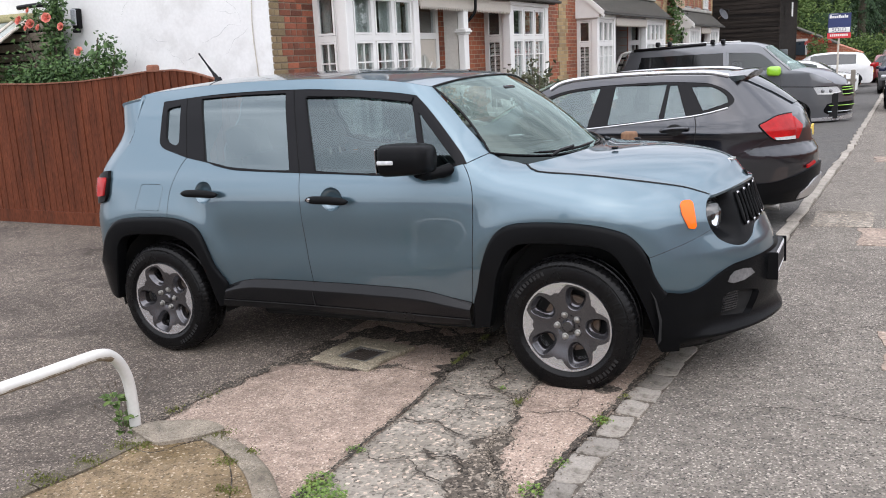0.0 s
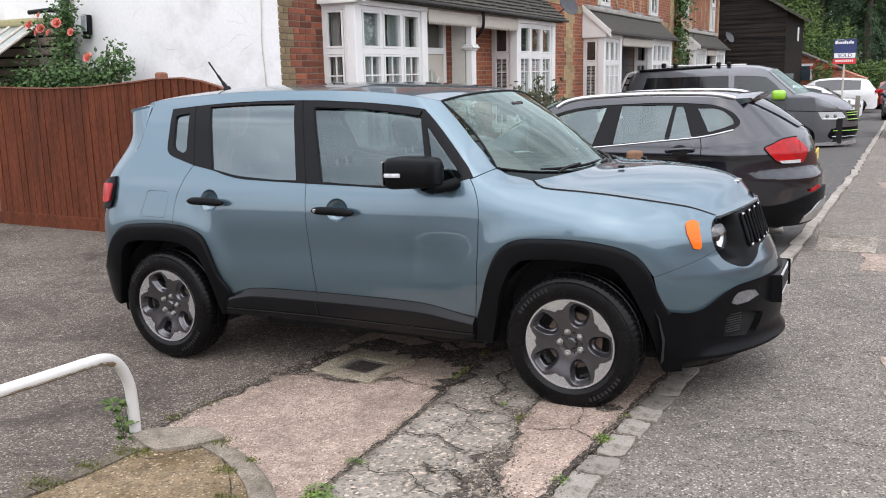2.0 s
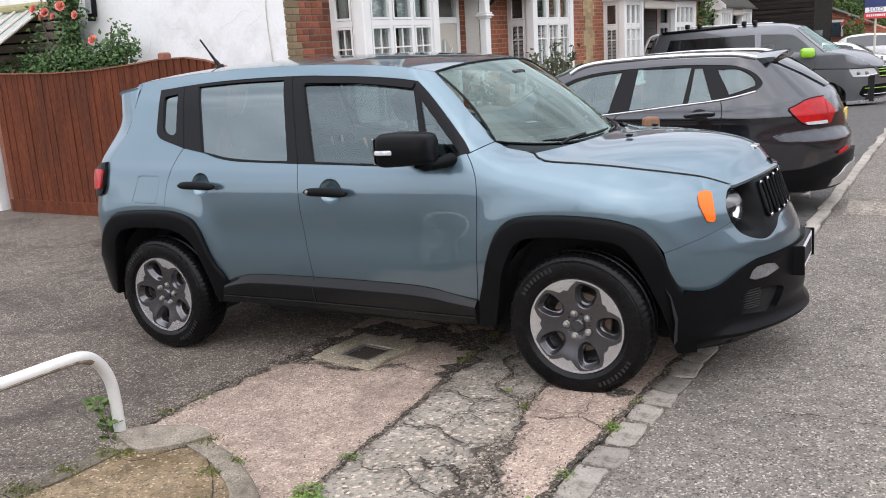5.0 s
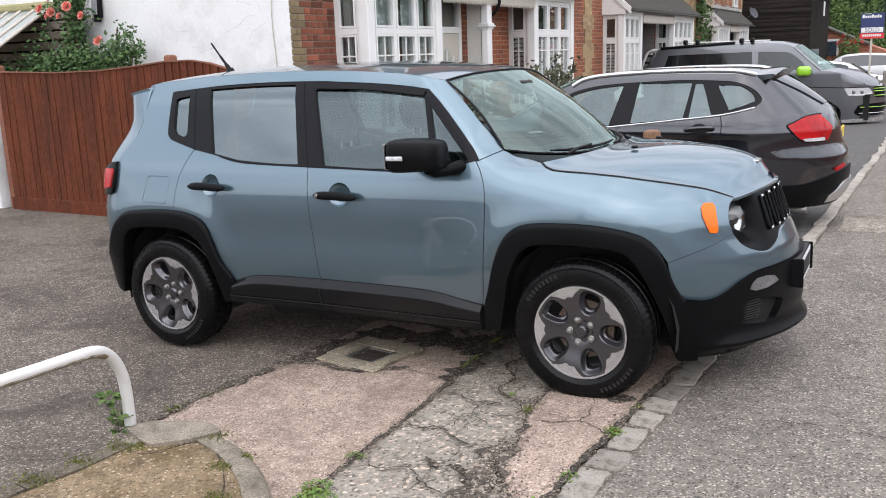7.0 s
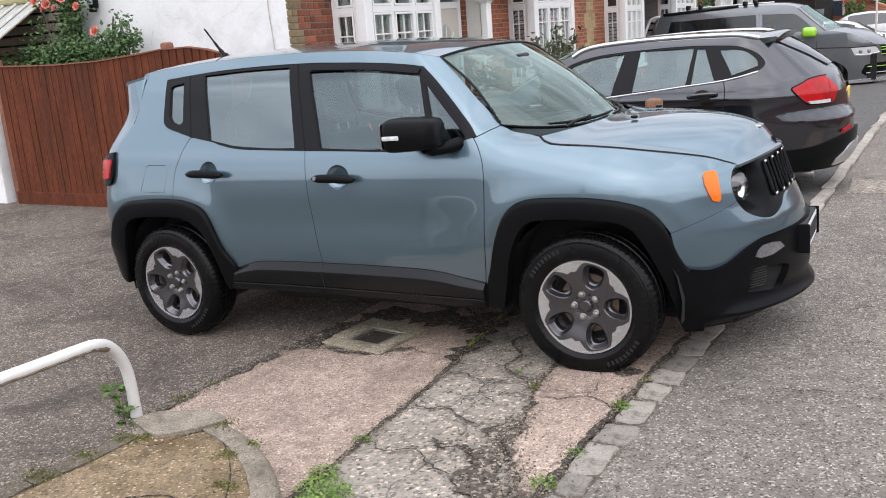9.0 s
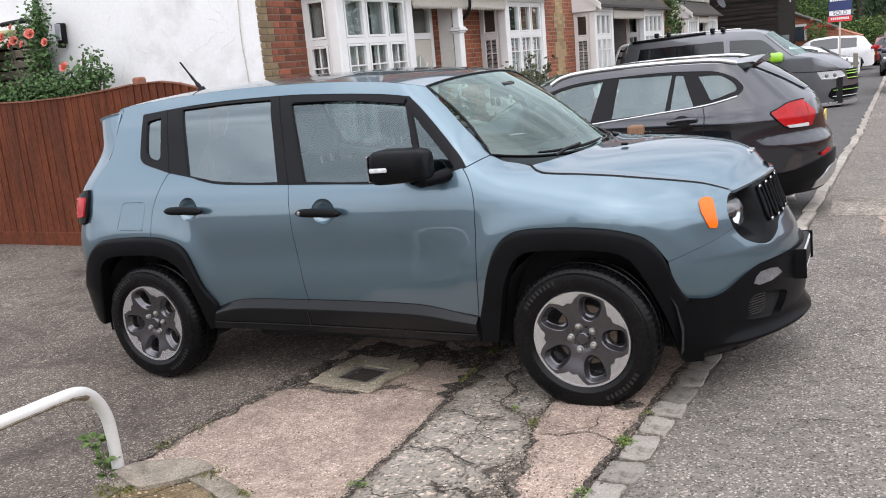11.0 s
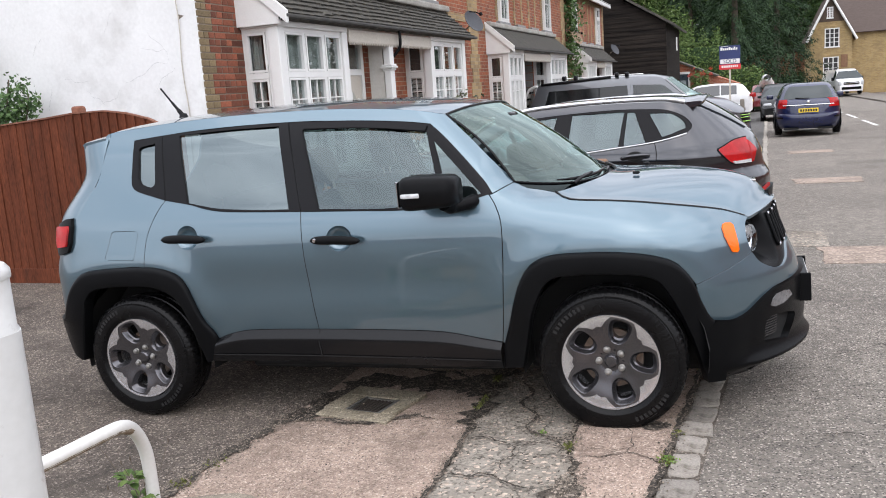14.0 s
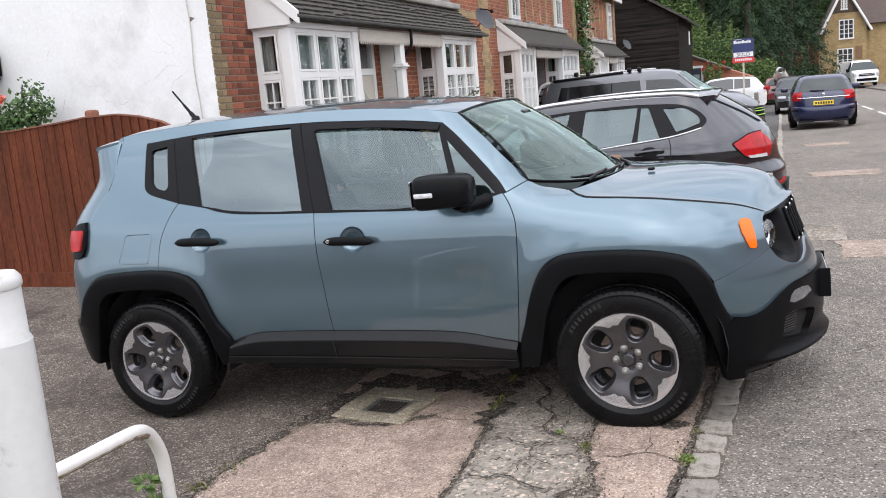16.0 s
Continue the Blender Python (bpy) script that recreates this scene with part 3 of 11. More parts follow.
gx = axis_steps([(-400, -40, 60), (-40, -8, 4), (-8, 8, 0.25), (8, 16, 1), (16, 40, 6), (40, 400, 60)])
gy = axis_steps([(-400, -30, 60), (-30, -6, 3), (-6, 8, 0.25), (8, 40, 1), (40, 90, 5), (90, 500, 60)])
lay("ground", lambda x, y: True, M_tarmac, 0.0, gx, gy, "worn dark grey tarmac forecourt and ground", "ground")


def strip_mesh(name, left, right, y0, y1, n, material, lift, cols=8, label="", category="", rag=0.0, seed=0.0):
    """A sheet along the street between two edge lines x = left(y) and x = right(y), with a rim turned down to the ground."""
    bm = bmesh.new()
    rows = []
    for k in range(n + 1):
        y = y0 + (y1 - y0) * k / n
        a, b = left(y), right(y)
        if rag:
            a += rag * (noise.noise((seed, y * 2.3, 0.3)) + 0.6 * noise.noise((seed, y * 9.0, 4.3)))
            b += rag * (noise.noise((seed + 7, y * 2.3, 0.3)) + 0.6 * noise.noise((seed + 7, y * 9.0, 4.3)))
        row = []
        for c in range(cols + 1):
            x = a + (b - a) * c / cols
            row.append(bm.verts.new((x, y, gz(x, y) + lift)))
        rows.append(row)
    for r, s in zip(rows, rows[1:]):
        for c in range(cols):
            bm.faces.new((r[c], r[c + 1], s[c + 1], s[c]))
    rim = [e for e in bm.edges if e.is_boundary]
    low = {}
    for e in rim:
        for v in e.verts:
            if v not in low:
                low[v] = bm.verts.new(v.co - Vector((0, 0, lift + 0.02)))
        a, b = e.verts
        bm.faces.new((a, b, low[b], low[a]))
    ob = part(name, bm, material, None, smooth=40)
    return tagged(ob, label=label, category=category, kind="structure")


strip_mesh("road", lambda y: kerb_x(y) + 0.068, lambda y: kerb_x(y) + 6.3, -30, 120, 900, M_road, 0.006, cols=14, rag=0.010, seed=41.0, label="worn grey tarmac road with fine stone chips", category="road")
strip_mesh("pavement_far_side", lambda y: kerb_x(y) + 6.35, lambda y: kerb_x(y) + 8.2, -30, 120, 150, M_road, 0.09, cols=4, label="raised tarmac pavement along the far side", category="pavement")

def pink_left(y):
    return 0.86 + 0.10 * y if y < 0.05 else 0.87 + 0.03 * y


# pavement bands by the nearest car: concrete, patched tarmac, concrete
strip_mesh("concrete_pavement", lambda y: pink_left(y) + 0.62 * ramp(-y, 1.02, 1.30), lambda y: 1.90 - 0.03 * y - 0.05 * ramp(y, -0.6, 0.6), -2.6, 2.6, 90, M_pink, 0.010, cols=12, label="worn pinkish concrete pavement slab", category="pavement", rag=0.012, seed=2.0)
strip_mesh("patched_pavement", lambda y: 1.90 - 0.03 * y - 0.05 * ramp(y, -0.6, 0.6), lambda y: 2.39 + 0.10 * ramp(-y, 0.2, 0.6) - 0.02 * ramp(-y, 0.6, 0.75) + 0.22 * ramp(-y, 0.78, 1.12), -2.6, 2.6, 120, M_strip, 0.005, cols=12, label="cracked patched strip of stony tarmac", category="pavement", rag=0.018, seed=5.0)
strip_mesh("concrete_pavement_outer", lambda y: 2.40 + 0.09 * ramp(-y, 0.2, 0.6) - 0.02 * ramp(-y, 0.6, 0.75) + 0.22 * ramp(-y, 0.78, 1.12), lambda y: kerb_x(y) - 0.085, -1.14, 2.0, 90, M_pink, 0.013, cols=8, label="cracked pinkish concrete pavement slab", category="pavement", rag=0.016, seed=9.0)
strip_mesh("pavement", lambda y: 1.15 + 0.02 * y, lambda y: kerb_x(y) - 0.06, 2.62, 70, 180, M_patch, 0.008, cols=8, label="dark tarmac pavement beside the parked cars", category="pavement", rag=0.03, seed=12.0)

# road mends and markings
def mend(name, x0, x1, y0, y1, material, lift, label, rag=0.03, seed=0.0):
    return strip_mesh(name, lambda y: x0, lambda y: x1, y0, y1, 24, material, lift, cols=6, label=label, category="road patch", rag=rag, seed=seed)


mend("road_patch", 3.36, 3.87, 4.55, 5.42, M_strip, 0.010, "darker square mend in the tarmac road", 0.012, 3.0)
mend("road_patch", 3.75, 6.2, 3.75, 4.50, M_pale, 0.012, "pale stony trench mend across the road", 0.05, 8.0)
mend("road_patch", 3.85, 4.80, 10.0, 10.75, M_pale, 0.012, "pale stony trench mend across the road", 0.06, 17.0)
mend("road_patch", 4.05, 4.95, 16.3, 17.1, M_pale, 0.012, "pale stony trench mend across the road", 0.06, 23.0)
mend("road_patch", 3.93, 4.30, 0.70, 1.35, M_pale, 0.012, "stony worn square mend in the road", 0.04, 31.0)
M_paintline = surface("road_paint", (0.66, 0.66, 0.63), rough=0.7, second=(0.45, 0.44, 0.42), scale=6, amount=0.7, grain=60, bump=0.3)
for y in (26.9, 32.9, 38.9, 44.9, 50.9):
    strip_mesh("centre_line", lambda y: 7.07 + 0.012 * (y - 27), lambda y: 7.19 + 0.012 * (y - 27), y, y + 4.0, 8, M_paintline, 0.011, cols=1, label="worn white dash of the road centre line", category="road marking")

# kerb: granite setts by the crossing, longer pale stones beyond
def kerb_run():
    bed = strip_mesh("kerb_bed", lambda y: kerb_x(y) - 0.085, lambda y: kerb_x(y) + 0.095, -6, 70, 200, M_joint, 0.003, cols=2, label="dirt joint under the kerb stones", category="kerb")
    y, k = -3.0, 0
    rnd = random.Random(4)
    kerb = holder("kerb", label="line of worn granite kerb setts flush with the road", category="kerb", kind="structure")
    while y < 62:
        near = y < 1.2
        ln = rnd.uniform(0.16, 0.29) if near else rnd.uniform(0.55, 0.85)
        w = rnd.uniform(0.105, 0.145) if near else 0.10
        ym = y + ln / 2
        rows = []
        n = 20
        ph, wob = rnd.uniform(0, 6.3), rnd.uniform(0.12, 0.26) if near else 0.03
        for q, up in ((1.0, -0.05), (1.0, -0.012), (0.965, -0.003), (0.90, 0.0), (0.55, 0.001)):
            ring = []
            for i in range(n):
                a = 2 * math.pi * i / n
                c, sn = math.cos(a), math.sin(a)
                r = q * (1 + wob * math.sin(2 * a + ph) * 0.5 + wob * math.sin(5 * a + ph * 2) * 0.30 + wob * math.sin(9 * a + ph * 3) * 0.18)
                p = 0.30 if near else 0.15
                ring.append((w / 2 * r * math.copysign(abs(c) ** p, c), (ln / 2 - (0.010 if near else 0.005)) * r * math.copysign(abs(sn) ** p, sn), up + (rnd.uniform(-0.002, 0.002) if near else 0)))
            rows.append(ring)
        bm = loft(rows, closed=True)
        bm.verts.ensure_lookup_table()
        bm.faces.new(bm.verts[-n:])
        ob = part("kerb_stone", bm, M_sett if near else M_kerb_pale, kerb, smooth=50)
        x = kerb_x(ym)
        slope = math.degrees(math.atan2(kerb_x(ym + 0.1) - kerb_x(ym - 0.1), 0.2))
        lift = 0.012 if near else 0.03
        ob.matrix_basis = pose(x + rnd.uniform(-0.008, 0.008), ym, gz(x, ym) + lift, rnd.uniform(-1.2, 1.2), rnd.uniform(-2, 2), -slope + rnd.uniform(-6, 6))
        y += ln
        k += 1


kerb_run()

# drain with its concrete surround
def drain():
    d = holder("drain", label="square iron drain grate set in concrete", category="drain")
    m = pose(1.27, 0.185, gz(1.27, 0.185) + 0.022, 1.0, -1.9, -12)
    bm = bmesh.new()
    for x0, x1, y0, y1 in ((-0.25, 0.20, 0.10, 0.23), (-0.23, 0.22, -0.20, -0.10), (-0.25, -0.115, -0.10, 0.10), (0.115, 0.20, -0.10, 0.10)):
        add_box(bm, x0, x1, y0, y1, -0.05, 0.006)
    bmesh.ops.bevel(bm, geom=list(bm.edges), offset=0.004, segments=1, affect="EDGES")
    o = part("surround", bm, aggregate("drain_concrete", (0.335, 0.290, 0.215), (0.55, 0.48, 0.37), (0.21, 0.175, 0.12), chip_scale=120, chip_amount=0.2, patch=5.0, bump=1.0, stain=0.8, stain_scale=7.0), d, "chipped pale concrete surround")
    bm = box(-0.115, 0.115, -0.10, 0.10, -0.0115, -0.0085)
    part("pit", bm, M_gap, d)
    bm = bmesh.new()
    for a in (-0.112, 0.094):
        add_box(bm, a, a + 0.018, -0.098, 0.098, -0.03, 0.003)
    for a in (-0.098, 0.083):
        add_box(bm, -0.112, 0.112, a, a + 0.015, -0.03, 0.0)
    part("frame", bm, M_steel, d)
    bar = None
    for k in range(8):
        x = -0.081 + k * 0.0232
        if bar is None:
            bar = part("bar", box(-0.006, 0.006, -0.084, 0.084, -0.0095, -0.003, 0.002), surface("rusty_grate", (0.07, 0.055, 0.045), rough=0.7, metal=0.3), d)
            bar.matrix_basis = pose(x, 0, 0)
        else:
            shared("bar", bar.data, d, pose(x, 0, 0))
    d.matrix_basis = m


drain()

# raised island with its kerb
ISLAND = spline([(1.00, -3.4, 0), (0.985, -2.5, 0), (0.985, -1.94, 0), (1.05, -1.62, 0), (1.08, -1.36, 0), (1.15, -1.22, 0), (1.30, -1.165, 0), (1.56, -1.235, 0), (1.77, -1.355, 0), (1.90, -1.46, 0), (2.03, -1.60, 0), (2.18, -1.85, 0), (2.30, -2.3, 0), (2.34, -3.4, 0)], 8)


M_conc_grimy = aggregate("grimy_kerb_concrete", (0.135, 0.112, 0.083), (0.30, 0.25, 0.19), (0.080, 0.066, 0.046), chip_scale=160, chip_amount=0.18, patch=3.5, bump=0.7, stain=0.8, stain_scale=5.0)


def island():
    isl = holder("raised_island", label="raised mossy concrete island with a curved kerb", category="traffic island", kind="structure")
    pts = [Vector((p.x, p.y)) for p in ISLAND]
    inner = []
    for i, p in enumerate(pts):
        d = (pts[min(i + 1, len(pts) - 1)] - pts[max(i - 1, 0)]).normalized()
        inner.append(p + Vector((d.y, -d.x)) * 0.105)
    # kerb ring in lengths, with narrow joints
    n = len(pts)
    cuts = [0, 18, 30, 40, 48, 57, 66, 76, 88, n - 1]
    prof = ((0.0, -0.12), (0.0, 0.085), (0.006, 0.112), (0.024, 0.126), (0.06, 0.129), (0.105, 0.128), (0.105, 0.0))
    for a, b in zip(cuts, cuts[1:]):
        bm = bmesh.new()
        rows = []
        for i in range(a, b + 1):
            p, q = pts[i], inner[i]
            if i == a and a:
                p, q = p.lerp(pts[i + 1], 0.12), q.lerp(inner[i + 1], 0.12)
            dirn = (q - p).normalized()
            rows.append([bm.verts.new((p.x + dirn.x * o, p.y + dirn.y * o, 0.065 + h + 0.003 * noise.noise((p.x * 9, p.y * 9, o * 30)))) for o, h in prof])
        for r, s in zip(rows, rows[1:]):
            for k in range(len(prof) - 1):
                bm.faces.new((r[k], r[k + 1], s[k + 1], s[k]))
        bm.faces.new(rows[0])
        bm.faces.new(list(reversed(rows[-1])))
        grimy = a < 30
        part("kerb_length", bm, M_conc_grimy if grimy else M_conc, isl, "grimy dark concrete kerb with moss" if grimy else "weathered concrete kerb", smooth=50)
    bm = bmesh.new()
    top = [bm.verts.new((q.x, q.y, 0.186)) for q in inner]
    bm.faces.new(top)
    for k in range(1, 26):
        bmesh.ops.bisect_plane(bm, geom=list(bm.verts) + list(bm.edges) + list(bm.faces), plane_co=(0, -3.4 + k * 0.09, 0), plane_no=(0, 1, 0))
        if k < 16:
            bmesh.ops.bisect_plane(bm, geom=list(bm.verts) + list(bm.edges) + list(bm.faces), plane_co=(0.95 + k * 0.09, 0, 0), plane_no=(1, 0, 0))
    for v in bm.verts:
        v.co.z += 0.007 * noise.noise((v.co.x * 4, v.co.y * 4, 0)) + 0.004 * noise.noise((v.co.x * 14, v.co.y * 14, 3))
    part("top", bm, M_island, isl, "brown mossy pebble concrete top", smooth=60)
    # a cement mend laid over the kerb at the foot of the rail
    ring = [Vector((v.x, v.y)) for v in spline([(1.035, -1.33, 0), (1.07, -1.245, 0), (1.16, -1.195, 0), (1.30, -1.150, 0), (1.42, -1.180, 0), (1.385, -1.265, 0), (1.265, -1.395, 0), (1.17, -1.385, 0), (1.035, -1.33, 0)], 5)][:-1]
    bm = bmesh.new()
    low = [bm.verts.new((p.x, p.y, 0.12)) for p in ring]
    up = [bm.verts.new((p.x + 0.006 * noise.noise((p.x * 40, p.y * 40, 1)), p.y + 0.006 * noise.noise((p.x * 40, p.y * 40, 7)), 0.203 + 0.004 * noise.noise((p.x * 9, p.y * 9, 2)))) for p in ring]
    for k in range(len(ring)):
        j = (k + 1) % len(ring)
        bm.faces.new((low[k], low[j], up[j], up[k]))
    bm.faces.new(up)
    bmesh.ops.recalc_face_normals(bm, faces=list(bm.faces))
    bmesh.ops.triangulate(bm, faces=[f for f in bm.faces if len(f.verts) > 4])
    part("cement_mend", bm, M_conc, isl, "pale cement mend at the rail foot", smooth=40)


island()


def island_moss():
    rnd = random.Random(17)
    verts, faces = [], []
    spots = [(1.40, -1.21, 0.05, 90), (1.36, -1.25, 0.035, 70), (1.63, -1.42, 0.030, 50), (1.79, -1.61, 0.030, 50), (1.66, -1.31, 0.02, 25), (1.96, -1.72, 0.03, 40), (1.14, -1.46, 0.045, 70), (1.10, -1.62, 0.04, 60), (1.06, -1.80, 0.05, 80), (1.20, -1.42, 0.03, 30)]
    for x0, y0, sp, n in spots:
        for k in range(n * 3):
            x, y = x0 + rnd.gauss(0, sp), y0 + rnd.gauss(0, sp * 0.6)
            z, r = 0.192, rnd.uniform(0.002, 0.006)
            o, a = len(verts), rnd.uniform(0, 6.3)
            verts.extend([(x + r * math.cos(a), y + r * math.sin(a), z), (x - r * math.cos(a), y - r * math.sin(a), z), (x + rnd.uniform(-r, r), y + rnd.uniform(-r, r), z + r * rnd.uniform(0.8, 2.2))])
            faces.append((o, o + 1, o + 2))
    me = bpy.data.meshes.new("moss")
    me.from_pydata(verts, [], faces)
    me.materials.append(M_moss)
    tagged(new("moss", me), label="yellow-green moss on the raised concrete island", category="moss", kind="stuff")
    cracks = holder("island_cracks", label="thin dark cracks in the island's concrete", category="crack", kind="structure")
    for run in ([(1.05, -1.40), (1.13, -1.43), (1.22, -1.47), (1.30, -1.44), (1.36, -1.32), (1.43, -1.26)], [(1.52, -1.32), (1.66, -1.44), (1.78, -1.58), (1.88, -1.74), (1.94, -1.92)], [(1.50, -1.80), (1.62, -1.73), (1.74, -1.74), (1.86, -1.71)]):
        pts = spline([(x + 0.008 * noise.noise((x * 30, y * 30, 1)), y + 0.010 * noise.noise((x * 25, y * 25, 5)), 0.1885) for x, y in run], 6)
        part("crack", tube(pts, [0.0022 + 0.0015 * noise.noise((k * 0.8, 0, 3)) for k in range(len(pts))], 5), M_grime, cracks)


island_moss()


# dirt-filled joints and cracks, loose grit and moss
def lift_at(x, y):
    return 0.017


def seam(name, line, width, label, seed, rag=0.6, lift=0.017, steps=10):
    """A ragged run of dark gritty dirt along a joint or crack."""
    pts = spline([(*p, 0) for p in line], steps)
    bm = bmesh.new()
    rows = []
    rnd = random.Random(seed)
    for i, p in enumerate(pts):
        d = (pts[min(i + 1, len(pts) - 1)] - pts[max(i - 1, 0)])
        d = Vector((d.x, d.y)).normalized()
        nrm = Vector((-d.y, d.x))
        end = min(1.0, 0.15 + i / 5.0, 0.15 + (len(pts) - 1 - i) / 5.0)
        wob = 0.35 * width * noise.noise((p.x * 11, p.y * 11, seed)) + (0.022 * noise.noise((p.x * 17, p.y * 17, seed + 2.0)) + 0.010 * noise.noise((p.x * 45, p.y * 45, seed + 4.0)) if width < 0.012 else 0.0)
        row = []
        for sg in (-1, 1):
            w = width * 0.5 * end * max(0.25, 1 + rag * 1.6 * noise.noise((p.x * 14 + 3 * sg, p.y * 14, seed + 5.5)) + rag * rnd.uniform(-0.5, 0.5))
            q = Vector((p.x, p.y)) + nrm * (sg * w + wob)
            row.append(bm.verts.new((q.x, q.y, gz(q.x, q.y) + lift)))
        rows.append(row)
    for a, b in zip(rows, rows[1:]):
        bm.faces.new((a[0], b[0], b[1], a[1]))
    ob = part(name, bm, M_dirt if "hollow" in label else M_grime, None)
    return tagged(ob, label=label, category="crack", kind="structure"), pts


def strip_left(y):
    return 1.90 - 0.03 * y - 0.05 * ramp(y, -0.6, 0.6)


def strip_right(y):
    return 2.395 + 0.095 * ramp(-y, 0.2, 0.6) - 0.02 * ramp(-y, 0.6, 0.75) + 0.22 * ramp(-y, 0.78, 1.12)


def along(f, y0, y1, n=14, dx=0.0):
    return [(f(y0 + (y1 - y0) * k / n) + dx, y0 + (y1 - y0) * k / n) for k in range(n + 1)]


SEAMS = []
for nm, ln, w, lb, sd, rg in (
        ("joint", along(pink_left, -1.08, 0.02), 0.085, "wide dark gritty joint between tarmac and concrete", 1, 0.9),
        # damp dirt by the drain and under the car, blackened with the car's shade
        ("joint", [(0.90, -0.10), (0.99, 0.12), (1.04, 0.33), (1.10, 0.50), (1.30, 0.56), (1.55, 0.50), (1.72, 0.44)], 0.21, "damp dark dirt and car shade round the drain", 2, 1.0),
        ("joint", [(0.98, -0.04), (1.10, -0.02), (1.28, -0.05), (1.46, 0.00), (1.58, 0.10)], 0.060, "damp dark dirt and car shade round the drain", 12, 1.0),
        ("joint", [(0.90, 0.02), (0.95, 0.22), (1.00, 0.42), (1.12, 0.60), (1.40, 0.62), (1.70, 0.54), (1.86, 0.40)], 0.27, "damp dark dirt and car shade round the drain", 32, 0.8),
        ("joint", [(1.84, 0.95), (1.82, 0.62), (1.85, 0.34), (1.87, 0.08), (1.90, -0.10)], 0.17, "damp dirt and painted shade in the joint under the car", 33, 1.0),
        ("joint", [(2.36, 0.95), (2.40, 0.55), (2.40, 0.20), (2.42, 0.02)], 0.10, "damp dirt and painted shade in the joint under the car", 34, 1.0),
        ("crack", [(1.20, 0.95), (1.34, 0.80), (1.52, 0.78), (1.68, 0.66), (1.84, 0.62)], 0.045, "damp crack under the car with its shade painted in", 35, 1.0),
        ("crack", [(1.98, 0.62), (2.08, 0.44), (2.06, 0.28), (2.18, 0.10), (2.16, -0.04), (2.26, -0.14), (2.40, -0.18)], 0.030, "crack through the patched strip", 36, 1.0),
        ("joint", along(strip_left, -1.9, 1.3), 0.030, "dirt-filled joint with moss between two paving bands", 3, 0.9),
        ("joint", along(strip_right, -1.12, 1.2), 0.040, "dirt-filled joint between two paving bands", 4, 0.9),
        ("joint", along(kerb_x, -2.2, 1.6, dx=-0.085), 0.042, "dark dirt along the kerb stones", 5, 0.8),
        ("joint", [(2.44, -0.60), (2.475, -0.78), (2.49, -0.92), (2.51, -1.06), (2.58, -1.20), (2.66, -1.34)], 0.22, "hollow filled with dark gritty dirt", 6, 0.45),
        ("crack", [(2.46, -0.36), (2.55, -0.35), (2.66, -0.31), (2.74, -0.33), (2.83, -0.40), (2.88, -0.45)], 0.010, "thin crack across the concrete", 7, 0.8),
        ("crack", [(2.66, -0.31), (2.67, -0.22), (2.655, -0.10), (2.64, 0.05)], 0.012, "thin crack across the concrete", 8, 0.8),
        ("crack", [(2.44, -0.30), (2.53, -0.27), (2.62, -0.26), (2.66, -0.24)], 0.008, "thin crack across the concrete", 9, 0.8),
        ("crack", [(1.92, -0.55), (2.02, -0.60), (2.14, -0.58), (2.24, -0.66), (2.36, -0.72)], 0.018, "crack through the patched strip", 10, 1.0),
        ("crack", [(1.90, -0.22), (2.00, -0.18), (2.12, -0.24), (2.24, -0.22), (2.38, -0.28)], 0.018, "crack through the patched strip", 11, 1.0),
        ("crack", [(2.12, -0.24), (2.17, -0.34), (2.14, -0.45), (2.16, -0.58)], 0.012, "crack through the patched strip", 13, 1.0),
        ("crack", [(1.95, -0.95), (2.07, -1.02), (2.19, -0.98), (2.32, -1.08), (2.48, -1.12)], 0.016, "crack through the patched strip", 14, 1.0),
        ("crack", [(2.20, 0.05), (2.14, 0.20), (2.19, 0.36), (2.12, 0.55)], 0.016, "crack through the patched strip", 15, 1.0),
        ("crack", [(1.55, 0.10), (1.66, 0.02), (1.78, 0.03), (1.87, -0.03)], 0.012, "thin crack in the concrete", 16, 1.0),
        ("crack", [(3.25, -0.05), (3.55, 0.02), (3.95, 0.00), (4.4, 0.08), (5.0, 0.06)], 0.010, "fine crack across the road", 17, 1.0),
        ("joint", [(2.70, -0.02), (2.76, 0.03), (2.82, 0.02)], 0.16, "dark damp stain on the concrete", 20, 0.7),
        ("crack", [(2.18, -0.30), (2.22, -0.22), (2.30, -0.20), (2.37, -0.24), (2.36, -0.33), (2.28, -0.37), (2.18, -0.34)], 0.012, "thin looping crack in the patched strip", 23, 1.0),
        ("crack", [(2.00, -0.40), (2.10, -0.43), (2.20, -0.42), (2.30, -0.47)], 0.012, "thin crack in the patched strip", 24, 1.0),
        ("crack", [(2.20, -0.86), (2.28, -0.92), (2.36, -0.90), (2.44, -0.98)], 0.05, "broken edge of the patched strip", 25, 1.0),
        ("crack", [(3.5, 1.1), (4.2, 1.6), (5.0, 1.75), (5.8, 2.2)], 0.014, "fine crack across the road", 19, 1.0)):
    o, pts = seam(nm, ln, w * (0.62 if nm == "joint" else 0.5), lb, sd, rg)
    SEAMS.append((pts, w))


